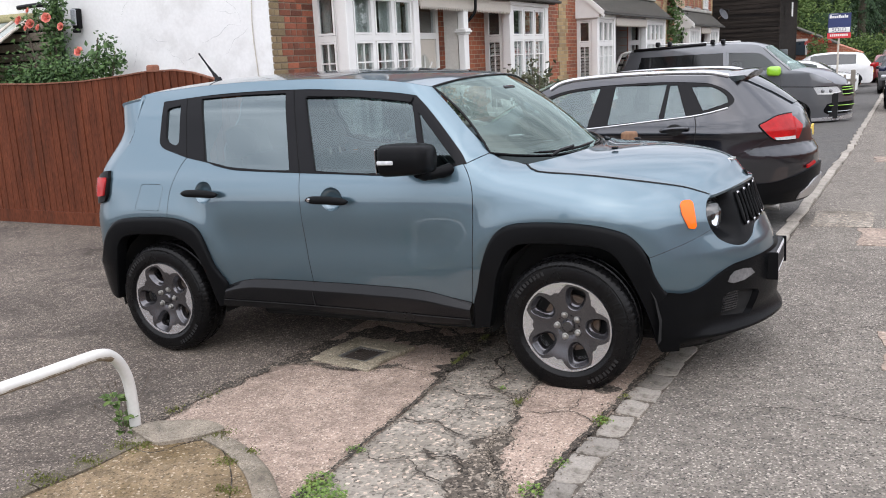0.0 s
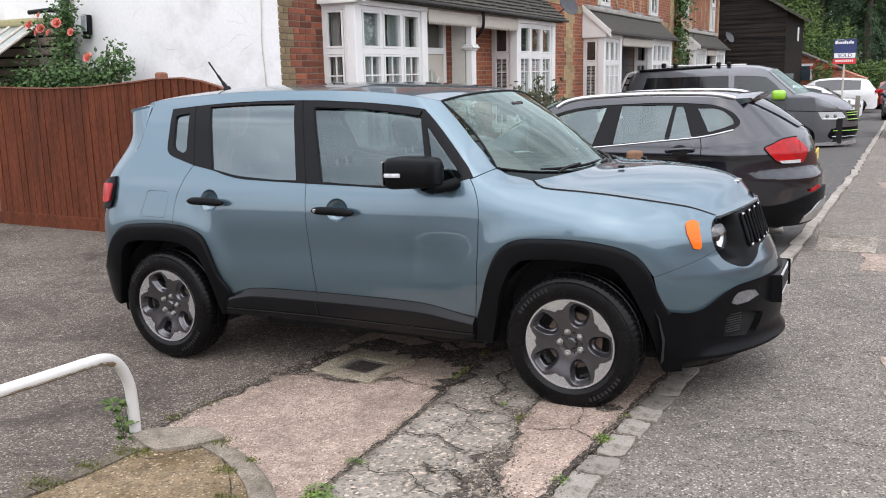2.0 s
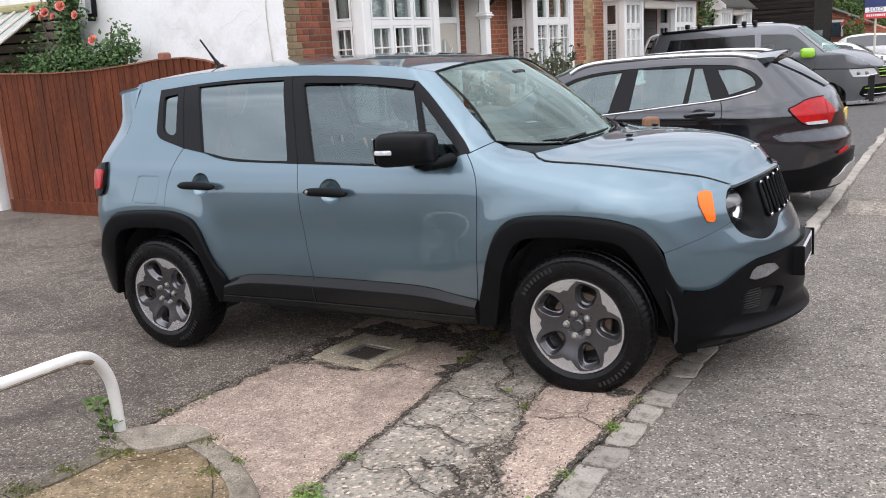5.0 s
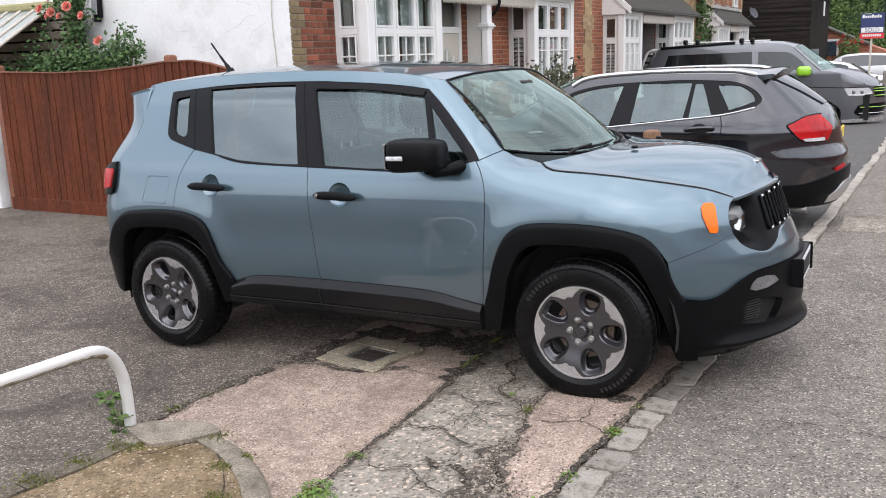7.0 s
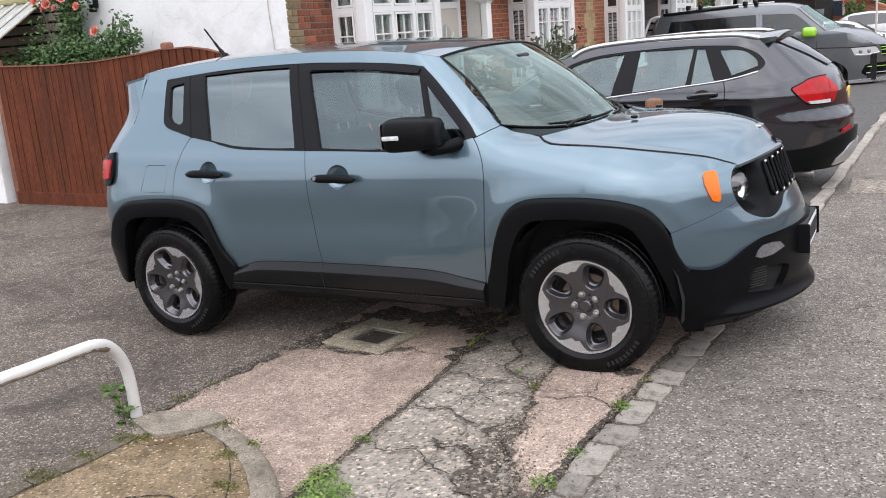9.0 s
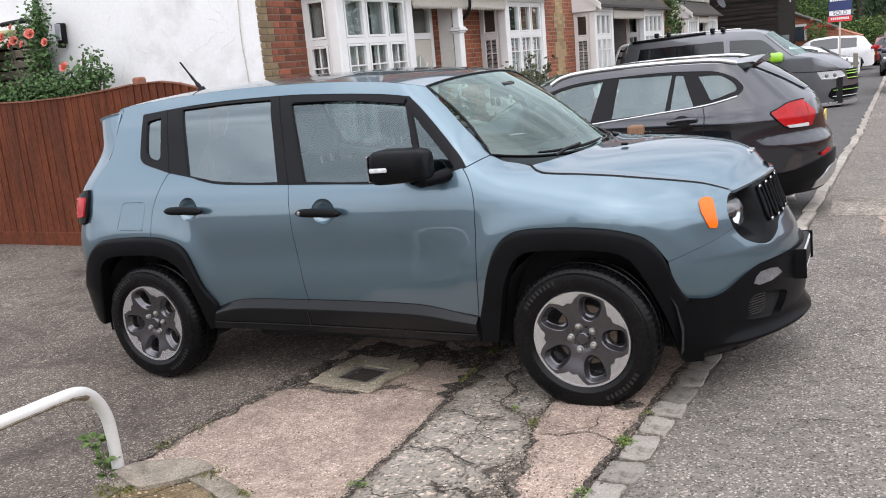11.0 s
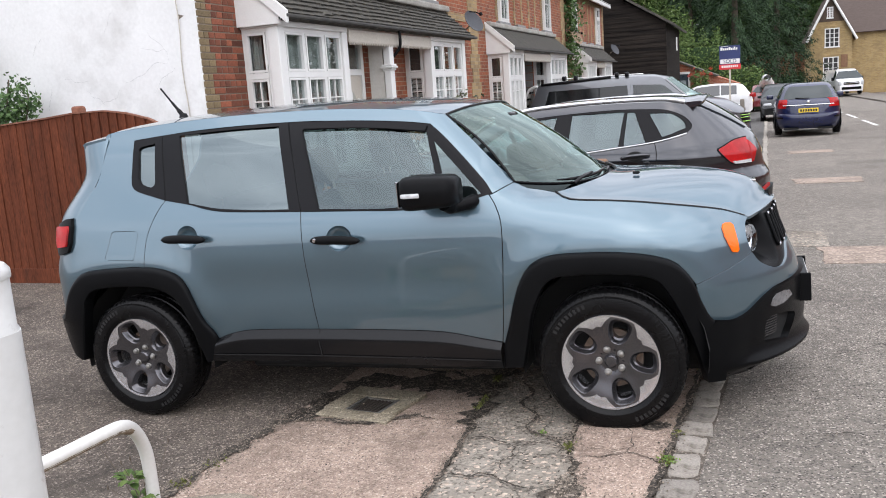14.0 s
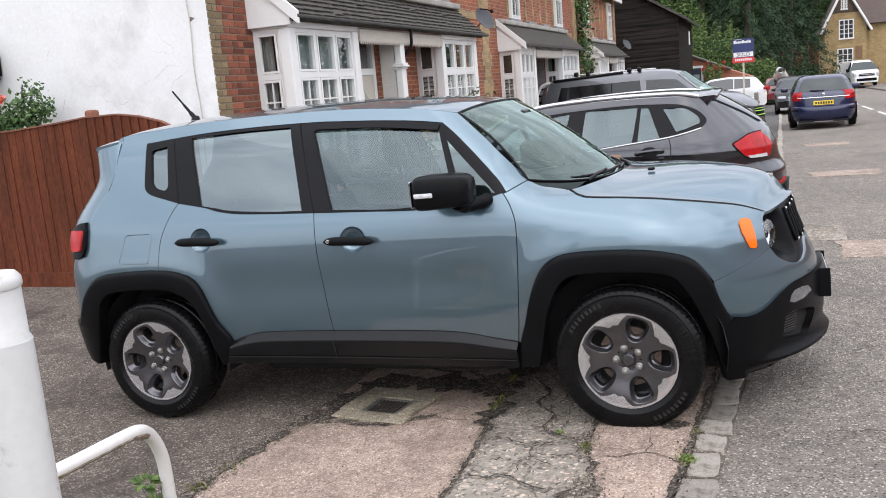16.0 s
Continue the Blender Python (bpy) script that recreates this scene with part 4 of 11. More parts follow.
def loose_bits():
    rnd = random.Random(21)
    verts, faces = [], []

    def pebble(x, y, z, r):
        o = len(verts)
        h = rnd.uniform(0.35, 0.7)
        a0 = rnd.uniform(0, 6.3)
        for k in range(5):
            a = a0 + k * 1.2566
            q = r * rnd.uniform(0.7, 1.2)
            verts.append((x + q * math.cos(a), y + q * math.sin(a), z - 0.001))
        for k in range(3):
            a = a0 + k * 2.094
            q = r * rnd.uniform(0.35, 0.6)
            verts.append((x + q * math.cos(a), y + q * math.sin(a), z + r * h))
        faces.extend([(o + 5, o + 6, o + 7), (o, o + 1, o + 5), (o + 1, o + 2, o + 6, o + 5), (o + 2, o + 3, o + 6), (o + 3, o + 4, o + 7, o + 6), (o + 4, o, o + 5, o + 7)])

    for pts, w in SEAMS[:12]:
        for p in pts:
            for k in range(rnd.choice((4, 7, 10))):
                x, y = p.x + rnd.gauss(0, w * 0.55 + 0.008), p.y + rnd.gauss(0, 0.02)
                pebble(x, y, gz(x, y) + 0.016, rnd.uniform(0.0018, 0.0055) * (1.5 if rnd.random() < 0.06 else 1))
    for k in range(900):
        y = rnd.uniform(-1.5, -0.55)
        x = strip_right(y) + rnd.gauss(-0.03, 0.030)
        pebble(x, y, gz(x, y) + 0.016, rnd.uniform(0.002, 0.007))
    for k in range(1800):
        x, y = rnd.uniform(-1.0, 5.2), rnd.uniform(-2.4, 1.5)
        pebble(x, y, gz(x, y) + (0.015 if 0.8 < x < 3 else 0.007), rnd.uniform(0.0015, 0.005))
    me = bpy.data.meshes.new("grit")
    me.from_pydata(verts, [], faces)
    me.materials.append(M_grit)
    tagged(new("grit", me), label="loose grey and tan grit scattered on the paving", category="grit", kind="stuff")
    # moss cushions in the joints
    verts, faces = [], []
    for (pts, w), n in ((SEAMS[8], 7), (SEAMS[9], 3), (SEAMS[10], 4), (SEAMS[0], 2)):
        for c in range(n):
            p = rnd.choice(pts)
            for k in range(rnd.randint(25, 70)):
                x, y = p.x + rnd.gauss(0, w * 0.35), p.y + rnd.gauss(0, 0.030)
                z, r = gz(x, y) + 0.016, rnd.uniform(0.003, 0.008)
                o = len(verts)
                a = rnd.uniform(0, 6.3)
                verts.extend([(x + r * math.cos(a), y + r * math.sin(a), z), (x - r * math.cos(a), y - r * math.sin(a), z), (x + rnd.uniform(-r, r), y + rnd.uniform(-r, r), z + r * rnd.uniform(0.8, 2.2))])
                faces.append((o, o + 1, o + 2))
    me = bpy.data.meshes.new("moss")
    me.from_pydata(verts, [], faces)
    me.materials.append(M_moss)
    tagged(new("moss", me), label="small yellow-green moss cushions in the joints", category="moss", kind="stuff")


loose_bits()

# behind the walk, across the junction: unseen plain wall added for the paint's reflections
def closing_wall():
    w = part("wall_opposite", box(-30, 34, -15.3, -15.0, -0.4, 0.95), M_wallred_x, None)
    tagged(w, label="unseen plain brick wall added across the street for reflections", category="wall", kind="structure")


closing_wall()


# unseen wall along the far side, added to darken reflections in the cars
def add_reflection_wall():
    w = part("wall_far_side", box(11.6, 11.9, -15.0, 42.0, -0.6, 2.0), M_wallred, None)
    tagged(w, label="unseen plain brick wall added along the far side for reflections", category="wall", kind="structure")


add_reflection_wall()

# ---- rail, bollard, fence and white gable wall ----
def hoop_rail():
    r = holder("hoop_rail", label="white-painted bent steel tube rail, chipped and rusty", category="railing")
    leg = [(1.012, -1.285, 0.17), (1.014, -1.287, 0.26), (1.016, -1.292, 0.36), (1.02, -1.306, 0.43), (1.028, -1.342, 0.50), (1.040, -1.395, 0.553), (1.052, -1.46, 0.580), (1.048, -1.55, 0.586), (1.03, -1.70, 0.585), (0.995, -1.93, 0.583), (0.945, -2.30, 0.581), (0.90, -2.70, 0.580), (0.86, -3.05, 0.578), (0.85, -3.12, 0.55), (0.845, -3.16, 0.46), (0.845, -3.17, 0.17)]
    part("tube", tube(spline(leg, 6), 0.0245, 16), M_rail, r, smooth=60)
    low = [(x, y, z - 0.0022) for x, y, z in leg[5:13]]
    part("rust_stain", tube(spline(low, 10), [0.0236 + 0.0008 * noise.noise((k * 0.35, 2.0, 0.0)) for k in range(len(spline(low, 10)))], 16), surface("rust_stain", (0.16, 0.115, 0.07), rough=0.85, second=(0.32, 0.28, 0.22), scale=14, amount=0.9, bump=0.4), r, "brown rust stain along the underside", smooth=60)
    M_bollard = surface("white_bollard_paint", (0.53, 0.53, 0.515), rough=0.34, second=(0.57, 0.57, 0.555), scale=5, amount=0.5, grain=40, grain_mix=0.02, bump=0.03, dirt=((0.26, 0.23, 0.19), 14.0, 0.58, 0.72, 0.7))
    b = holder("bollard", label="thick white-painted steel bollard with a domed cap", category="bollard")
    b.matrix_basis = pose(1.720, -2.538, 0.17)
    part("post", lathe([(0.0, 0.0), (0.058, 0.0), (0.057, 1.085), (0.0, 1.09)], 32), M_bollard, b, smooth=40)
    part("sleeve", lathe([(0.0, 1.08), (0.055, 1.08), (0.055, 1.09), (0.0515, 1.095), (0.051, 1.20), (0.0, 1.205)], 32), M_bollard, b, smooth=40)
    part("cap", lathe([(0.0, 1.192), (0.053, 1.192), (0.055, 1.197), (0.0545, 1.211), (0.046, 1.222), (0.0, 1.226)], 32), M_bollard, b, smooth=40)


hoop_rail()


FENCE_Y = 3.07


def fence_top(x):
    return lerp_at(x, ((-6.0, 1.655), (-5.2, 1.63), (-4.6, 1.615), (-3.9, 1.625), (-3.3, 1.665), (-2.98, 1.695), (-2.6, 1.70), (-2.35, 1.665), (-2.1, 1.60), (-1.9, 1.50)))


def fence():
    f = holder("fence", label="red-brown stained close-board garden fence with a curved top", category="fence")
    rnd = random.Random(11)
    x = -5.62
    while x < -1.93:
        w = rnd.uniform(0.098, 0.106)
        bm = bmesh.new()
        z0 = 0.17
        lean = rnd.uniform(-0.004, 0.004)
        n = 6
        # feather-edge board: thick at one edge, thin at the other, overlapping the next
        cols = ((0.0, 0.0, 0.004), (w + 0.012, -0.016 if x > -3.1 else -0.0075, 0.0))
        fr, bk = [], []
        for k in range(n + 1):
            t = k / n
            row_f, row_b = [], []
            for u, yf, yb in cols:
                xx = x + u
                zt = fence_top(xx) + lean + rnd.uniform(-0.003, 0.003) * (k == n)
                z = z0 + (zt - z0) * t
                bow = 0.004 * math.sin(t * 3.1) * math.sin(x * 17)
                row_f.append(bm.verts.new((xx + bow, FENCE_Y + yf - 0.004 + bow, z)))
                row_b.append(bm.verts.new((xx + bow, FENCE_Y + yb + 0.012 + bow, z)))
            fr.append(row_f)
            bk.append(row_b)
        for k in range(n):
            bm.faces.new((fr[k][0], fr[k][1], fr[k + 1][1], fr[k + 1][0]))
            bm.faces.new((bk[k][1], bk[k][0], bk[k + 1][0], bk[k + 1][1]))
            bm.faces.new((fr[k][1], bk[k][1], bk[k + 1][1], fr[k + 1][1]))
            bm.faces.new((fr[k][0], fr[k + 1][0], bk[k + 1][0], bk[k][0]))
        bm.faces.new((fr[n][0], fr[n][1], bk[n][1], bk[n][0]))
        part("board", bm, M_fence, f, smooth=0)
        x += w
    part("gravel_board", box(-5.64, -1.9, FENCE_Y - 0.03, FENCE_Y + 0.005, 0.02, 0.172, 0.004), M_fence, f, "faded gravel board")
    for z in (0.45, 1.0, 1.45):
        part("rail", box(-5.62, -1.92, FENCE_Y + 0.02, FENCE_Y + 0.09, z - 0.035, z + 0.035, 0.006), M_fence_worn, f)
    # sawn edge strip on top
    bm = bmesh.new()
    prev = None
    n = 60
    for k in range(n + 1):
        xx = -5.62 + (3.7) * k / n
        z = fence_top(xx)
        ring = [bm.verts.new((xx, FENCE_Y + dy, z + dz)) for dy, dz in ((-0.024, -0.004), (-0.024, 0.010), (0.018, 0.010), (0.018, -0.004))]
        if prev:
            for a in range(4):
                bm.faces.new((prev[a], prev[(a + 1) % 4], ring[(a + 1) % 4], ring[a]))
        prev = ring
    part("capping", bm, M_fence_worn, f, "weathered pale capping strip")
    for x, top in ((-2.955, 1.765), (-5.70, 1.72), (-1.86, 1.50)):
        bm = box(x - 0.055, x + 0.055, FENCE_Y + 0.02, FENCE_Y + 0.13, -0.05, top, 0.028, seg=3)
        part("post", bm, M_fence_worn, f, "round-topped timber post", smooth=40)


fence()


def stub_wall():
    """The painted pier where the fence ends."""
    w = holder("garden_pier", label="flaking white-painted pier at the end of the fence", category="wall")
    bm = box(-6.20, -5.83, FENCE_Y - 0.05, FENCE_Y + 0.20, -0.05, 1.30, 0.012)
    part("pier", bm, M_render, w)


stub_wall()

# ---- terrace of brick houses ----
WALL_X, BAY_X, CORNER_Y = -2.35, -1.87, 4.39


def wall_piece(name, x0, x1, y0, y1, z0, z1, material, label, category="wall"):
    o = part(name, box(x0, x1, y0, y1, z0, z1), material)
    return tagged(o, label=label, category=category, kind="structure")


# rendered gable wall, with slight unevenness
def gable():
    bm = bmesh.new()
    xs = [-9.65 + 7.3 * k / 60 for k in range(61)]
    zs = [-0.3 + 6.2 * k / 80 for k in range(81)]
    grid = [[bm.verts.new((x, CORNER_Y + 0.010 * noise.noise((x * 1.7, z * 1.7, 0)) + 0.004 * noise.noise((x * 9, z * 9, 5)), z)) for z in zs] for x in xs]
    for i in range(60):
        for j in range(80):
            bm.faces.new((grid[i][j], grid[i + 1][j], grid[i + 1][j + 1], grid[i][j + 1]))
    rim = [e for e in bm.edges if e.is_boundary]
    r = bmesh.ops.extrude_edge_only(bm, edges=rim)
    for v in [g for g in r["geom"] if isinstance(g, bmesh.types.BMVert)]:
        v.co.y += 0.24
        v.co.x -= 0.035 if v.co.x > -3 else 0.0
    o = part("wall_gable", bm, M_render, None, smooth=50)
    tagged(o, label="cracked white rendered gable wall of the end house", category="wall", kind="structure")
    # hairline cracks in the render
    rnd = random.Random(21)
    cracks = holder("render_cracks", label="fine grey cracks in the white render", category="crack", kind="structure")
    for x, z, ang, ln in ((-3.35, 2.0, 20, 0.7), (-3.9, 1.95, -35, 0.35), (-4.6, 2.35, 60, 0.3), (-3.0, 1.85, 5, 0.5), (-4.2, 2.1, -10, 0.4), (-3.55, 2.5, 75, 0.4), (-2.75, 2.2, 80, 0.5), (-4.9, 2.0, 15, 0.25), (-3.1, 2.35, -20, 0.35), (-4.45, 1.75, 70, 0.30), (-4.15, 1.72, -50, 0.22), (-3.7, 1.78, 40, 0.35), (-4.75, 1.80, -25, 0.20)):
        pts, a = [], radians(ang)
        px, pz = x, z
        for k in range(14):
            pts.append((px, CORNER_Y - 0.009, pz))
            a += rnd.uniform(-0.6, 0.6)
            a = a * 0.8 + radians(ang) * 0.2
            px += math.cos(a) * ln / 14
            pz += math.sin(a) * ln / 14
        part("crack", tube(pts, [0.0012 * (1 - abs(k - 7) / 9) for k in range(14)], 4), M_lead, cracks)
    # telephone wire and its clips down the corner
    w = holder("wall_cable", label="thin white cable clipped down the rendered corner", category="cable")
    pts = [(-2.57 + 0.012 * math.sin(k * 1.3), CORNER_Y - 0.014, 0.4 + 0.2 * k) for k in range(17)]
    part("cable", tube(spline(pts, 3), 0.006, 8), M_cream, w, smooth=60)


gable()


def brick_pier(y0, y1, z0, z1, buff_w):
    """The near corner of the facade, brick by brick."""
    rnd = random.Random(8)
    wall = holder("wall_front_corner", label="red brick corner pier with buff quoins", category="wall", kind="structure")
    part("mortar_bed", box(WALL_X - 0.22, WALL_X - 0.006, y0 + 0.003, y1, z0, z1), M_mortar, wall)
    sizes = {}
    course, z = 0, z0
    while z < z1 - 0.05:
        y = y0
        buff = buff_w if (course // 3) % 2 == 0 else buff_w + 0.085
        pieces = [(y0, y0 + buff, True)] if course % 2 else [(y0, y0 + buff * 0.52, True), (y0 + buff * 0.52, y0 + buff, True)]
        yy = y0 + buff
        while yy < y1 - 0.02:
            w = 0.225 if (course % 2 == 0) else 0.1125
            if rnd.random() < 0.15:
                w = 0.3375 - w
            w = min(w, y1 - yy)
            if y1 - yy - w < 0.06:
                w = y1 - yy
            pieces.append((yy, yy + w, False))
            yy += w
        for a, b, bf in pieces:
            key = (round(b - a, 3), bf)
            if key not in sizes:
                bm = box(-0.12, 0.0, -(b - a) / 2 + 0.005, (b - a) / 2 - 0.005, -0.032, 0.032, 0.005)
                sizes[key] = part("brick", bm, M_buff if bf else M_brick, wall)
                ob = sizes[key]
            else:
                ob = shared("brick", sizes[key].data, wall)
            ob.matrix_basis = pose(WALL_X + rnd.uniform(-0.003, 0.003), (a + b) / 2, z + 0.0375, 0, 0, rnd.uniform(-0.6, 0.6))
        z += 0.075
        course += 1


def window_unit(parent, m, w, h, cols, split=0.30, bars=True, curtain=True, dark=False, blinds=False, depth=0.07):
    """A casement window: w along local x, facing local -y, z up. m places it. Top lights over tall lights, with thin glazing bars."""
    win = new("window")
    win.parent = parent
    win.matrix_basis = m
    fr = 0.05
    bm = bmesh.new()
    add_box(bm, 0, w, 0, depth, 0, fr)
    add_box(bm, 0, w, 0, depth, h - fr, h)
    add_box(bm, 0, fr, 0, depth, fr, h - fr)
    add_box(bm, w - fr, w, 0, depth, fr, h - fr)
    tz = h * (1 - split)
    add_box(bm, fr, w - fr, -0.008, depth, tz - 0.035, tz + 0.035)
    for k in range(1, cols):
        x = w * k / cols
        add_box(bm, x - 0.032, x + 0.032, 0.001, depth, fr, h - fr)
    part("frame", bm, M_white, win)
    for k in range(cols):
        x0, x1 = (fr if k == 0 else w * k / cols + 0.032), (w - fr if k == cols - 1 else w * (k + 1) / cols - 0.032)
        for z0, z1, up in ((fr, tz - 0.035, False), (tz + 0.035, h - fr, True)):
            bm = bmesh.new()
            s = 0.030
            add_box(bm, x0 + 0.004, x1 - 0.004, -0.012, 0.03, z0 + 0.004, z0 + s)
            add_box(bm, x0 + 0.004, x1 - 0.004, -0.012, 0.03, z1 - s, z1 - 0.004)
            add_box(bm, x0 + 0.004, x0 + s, -0.012, 0.03, z0 + s, z1 - s)
            add_box(bm, x1 - s, x1 - 0.004, -0.012, 0.03, z0 + s, z1 - s)
            if bars and not up:
                xm, zm = (x0 + x1) / 2, z0 + (z1 - z0) * 0.78
                add_box(bm, xm - 0.008, xm + 0.008, 0.002, 0.02, z0 + s, z1 - s)
                add_box(bm, x0 + s, x1 - s, 0.001, 0.021, zm - 0.008, zm + 0.008)
            part("sash", bm, M_white, win)
            gl = part("pane", box(x0 + s - 0.01, x1 - s + 0.01, 0.024, 0.028, z0 + s - 0.01, z1 - s + 0.01), M_winglass, win)
            gl.visible_shadow = False
    if blinds:
        bm = bmesh.new()
        z = 0.08
        while z < (h if blinds == 2 else tz):
            add_box(bm, 0.06, w - 0.06, 0.10, 0.16, z, z + 0.008, Matrix.Identity(4))
            z += 0.075
        for v in bm.verts:
            v.co.z += (v.co.y - 0.13) * 0.9
        part("blind", bm, M_white, win, "white slatted shutters")
    elif curtain:
        bm = bmesh.new()
        n = 40
        rows = []
        for k in range(n + 1):
            x = 0.03 + (w - 0.06) * k / n
            y = 0.15 + 0.018 * math.sin(k * 1.9) + 0.01 * math.sin(k * 0.7)
            rows.append([bm.verts.new((x, y, z)) for z in (0.03, h - 0.03)])
        for k, (a, b) in enumerate(zip(rows, rows[1:])):
            if not (n * 0.42 < k < n * 0.58):
                bm.faces.new((a[0], b[0], b[1], a[1]))
        part("curtain", bm, M_curtain, win, "pale net curtain", smooth=60)
    return win


# facing matrices: local x along the wall, local y into the wall
def facing_street(x, y, z):
    return Matrix.Translation((x, y, z)) @ Matrix(((0, -1, 0, 0), (1, 0, 0, 0), (0, 0, 1, 0), (0, 0, 0, 1)))


def facing_south(x, y, z):
    return Matrix.Translation((x, y, z))


def bay(unit, y0, y1, sill, top, cols, blinds=0, side_cols=1):
    """A square bay with windows on the street side and on its two short sides."""
    b = new("bay_window")
    b.parent = unit
    h = top - sill
    part("base", box(WALL_X, BAY_X, y0, y1, -0.5, sill), M_wallred, b)
    part("sill", box(WALL_X, BAY_X + 0.06, y0 - 0.05, y1 + 0.05, sill - 0.07, sill, 0.012), M_white, b)
    for y in (y0, y1 - 0.14):
        part("corner_post", box(BAY_X - 0.13, BAY_X + 0.012, y - 0.012, y + 0.15, sill, top, 0.008), M_white, b)
    part("head", box(WALL_X, BAY_X + 0.02, y0 - 0.015, y1 + 0.015, top, top + 0.10, 0.006), M_white, b)
    return b, h


M_gutter = surface("weathered_gutter", (0.022, 0.021, 0.020), rough=0.7, second=(0.07, 0.065, 0.055), scale=5, amount=0.8, bump=0.3)
M_timber = surface("brown_porch_timber", (0.075, 0.048, 0.030), rough=0.75, second=(0.045, 0.030, 0.020), scale=3, stretch=(1, 1, 0.3), bump=0.3)


def slate_roof(unit, y0, y1, eave_x, eave_z, top_x, top_z, detail):
    """A lean-to roof of slates; each course laps the one below."""
    r = new("lean_to_roof")
    r.parent = unit
    n = 8
    dx, dz = (top_x - eave_x) / n, (top_z - eave_z) / n
    bm = bmesh.new()
    bm.faces.new([bm.verts.new(c) for c in ((eave_x, y0, eave_z - 0.02), (eave_x, y1, eave_z - 0.02), (top_x, y1, top_z - 0.02), (top_x, y0, top_z - 0.02))])
    part("deck", bm, M_slate_far, r)
    rnd = random.Random(int(y0 * 10))
    if detail:
        base = None
        for k in range(n):
            w = 0.26
            y = y0 - (w / 2 if k % 2 else 0)
            while y < y1:
                a, c = max(y, y0), min(y + w, y1)
                if c - a > 0.05:
                    L = math.hypot(dx, dz)
                    if base is None:
                        bm = box(-0.003, L * 1.25, -w / 2 + 0.004, w / 2 - 0.002, 0.0, 0.005)
                        base = part("slate", bm, M_slate, r)
                        ob = base
                    else:
                        ob = shared("slate", base.data, r)
                    ang = math.degrees(math.atan2(dz, -dx))
                    slip = rnd.uniform(-0.06, 0.12) if rnd.random() < 0.94 else rnd.uniform(0.2, 0.4)
                    ob.matrix_basis = Matrix.Translation((eave_x + dx * (k - slip * (k > 0)), (a + c) / 2, eave_z + dz * (k - slip * (k > 0)) + 0.008)) @ pose(0, 0, 0, rnd.uniform(-0.8, 0.8), ang + rnd.uniform(0.3, 1.6), 180 + rnd.uniform(-1.5, 1.5)) @ Matrix.Scale((c - a) / w, 4, (0, 1, 0))
                y += w
    else:
        bm = bmesh.new()
        for k in range(n):
            y = y0
            while y < y1:
                c = min(y + 0.27, y1)
                zz = eave_z + dz * k + 0.012 + rnd.uniform(-0.004, 0.006)
                vs = [bm.verts.new(p) for p in ((eave_x + dx * k, y + 0.004, zz), (eave_x + dx * k, c - 0.004, zz), (eave_x + dx * (k + 1.2), c - 0.004, zz + dz * 1.2 - 0.012), (eave_x + dx * (k + 1.2), y + 0.004, zz + dz * 1.2 - 0.012))]
                bm.faces.new(vs)
                y = c
        part("slate_covering", bm, M_slate_far, r)
    part("flashing", box(top_x - 0.02, top_x + 0.13, y0 - 0.02, y1, top_z - 0.055, top_z + 0.06, 0.03, seg=2), M_flash, r, "grey mortar and lead flashing")
    part("gutter", box(eave_x - 0.02, eave_x + 0.055, y0 - 0.03, y1 + 0.03, eave_z - 0.060, eave_z - 0.012, 0.018, seg=2), M_gutter, r, "black gutter", smooth=40)
    return r


def bargeboard(unit, y, eave_x, eave_z, top_x, top_z):
    """The white triangular end of the lean-to roof, with its sloping board."""
    bm = bmesh.new()
    for dy in (0.0, 0.05):
        bm.faces.new([bm.verts.new((px, y + dy, pz)) for px, pz in ((eave_x - 0.06, eave_z - 0.12), (top_x, eave_z - 0.12), (top_x, top_z - 0.03), (eave_x - 0.06, eave_z - 0.03))])
    part("gable_board", bm, M_white, unit, "white boarded gable end")
    bm = bmesh.new()
    ends = ((eave_x + 0.05, eave_z - 0.03), (top_x - 0.01, top_z + 0.0))
    vs = [bm.verts.new((px, y + dy, pz + dz)) for px, pz in ends for dy in (-0.035, 0.03) for dz in (-0.09, 0.05)]
    for q in ((0, 1, 3, 2), (4, 6, 7, 5), (0, 4, 5, 1), (2, 3, 7, 6), (1, 5, 7, 3), (0, 2, 6, 4)):
        bm.faces.new([vs[k] for k in q])
    part("bargeboard", bm, M_white, unit)


def fretwork(unit, y0, y1, x, z0, z1):
    """The scalloped wooden valance over the porch."""
    bm = bmesh.new()
    add_box(bm, x - 0.02, x + 0.005, y0, y1, z0 + 0.045, z1)
    n = int((y1 - y0) / 0.062)
    for k in range(n):
        a = y0 + (y1 - y0) * k / n
        w = (y1 - y0) / n
        vs = [bm.verts.new((x - 0.012 + d, yy, zz)) for d in (0, 0.014) for yy, zz in ((a + 0.004, z0 + 0.046), (a + w - 0.004, z0 + 0.046), (a + w * 0.5, z0))]
        bm.faces.new((vs[0], vs[1], vs[2]))
        bm.faces.new((vs[3], vs[5], vs[4]))
        for p, q in ((0, 1), (1, 2), (2, 0)):
            bm.faces.new((vs[p], vs[q], vs[q + 3], vs[p + 3]))
    part("valance", bm, M_cream, unit, "cream toothed wooden valance")


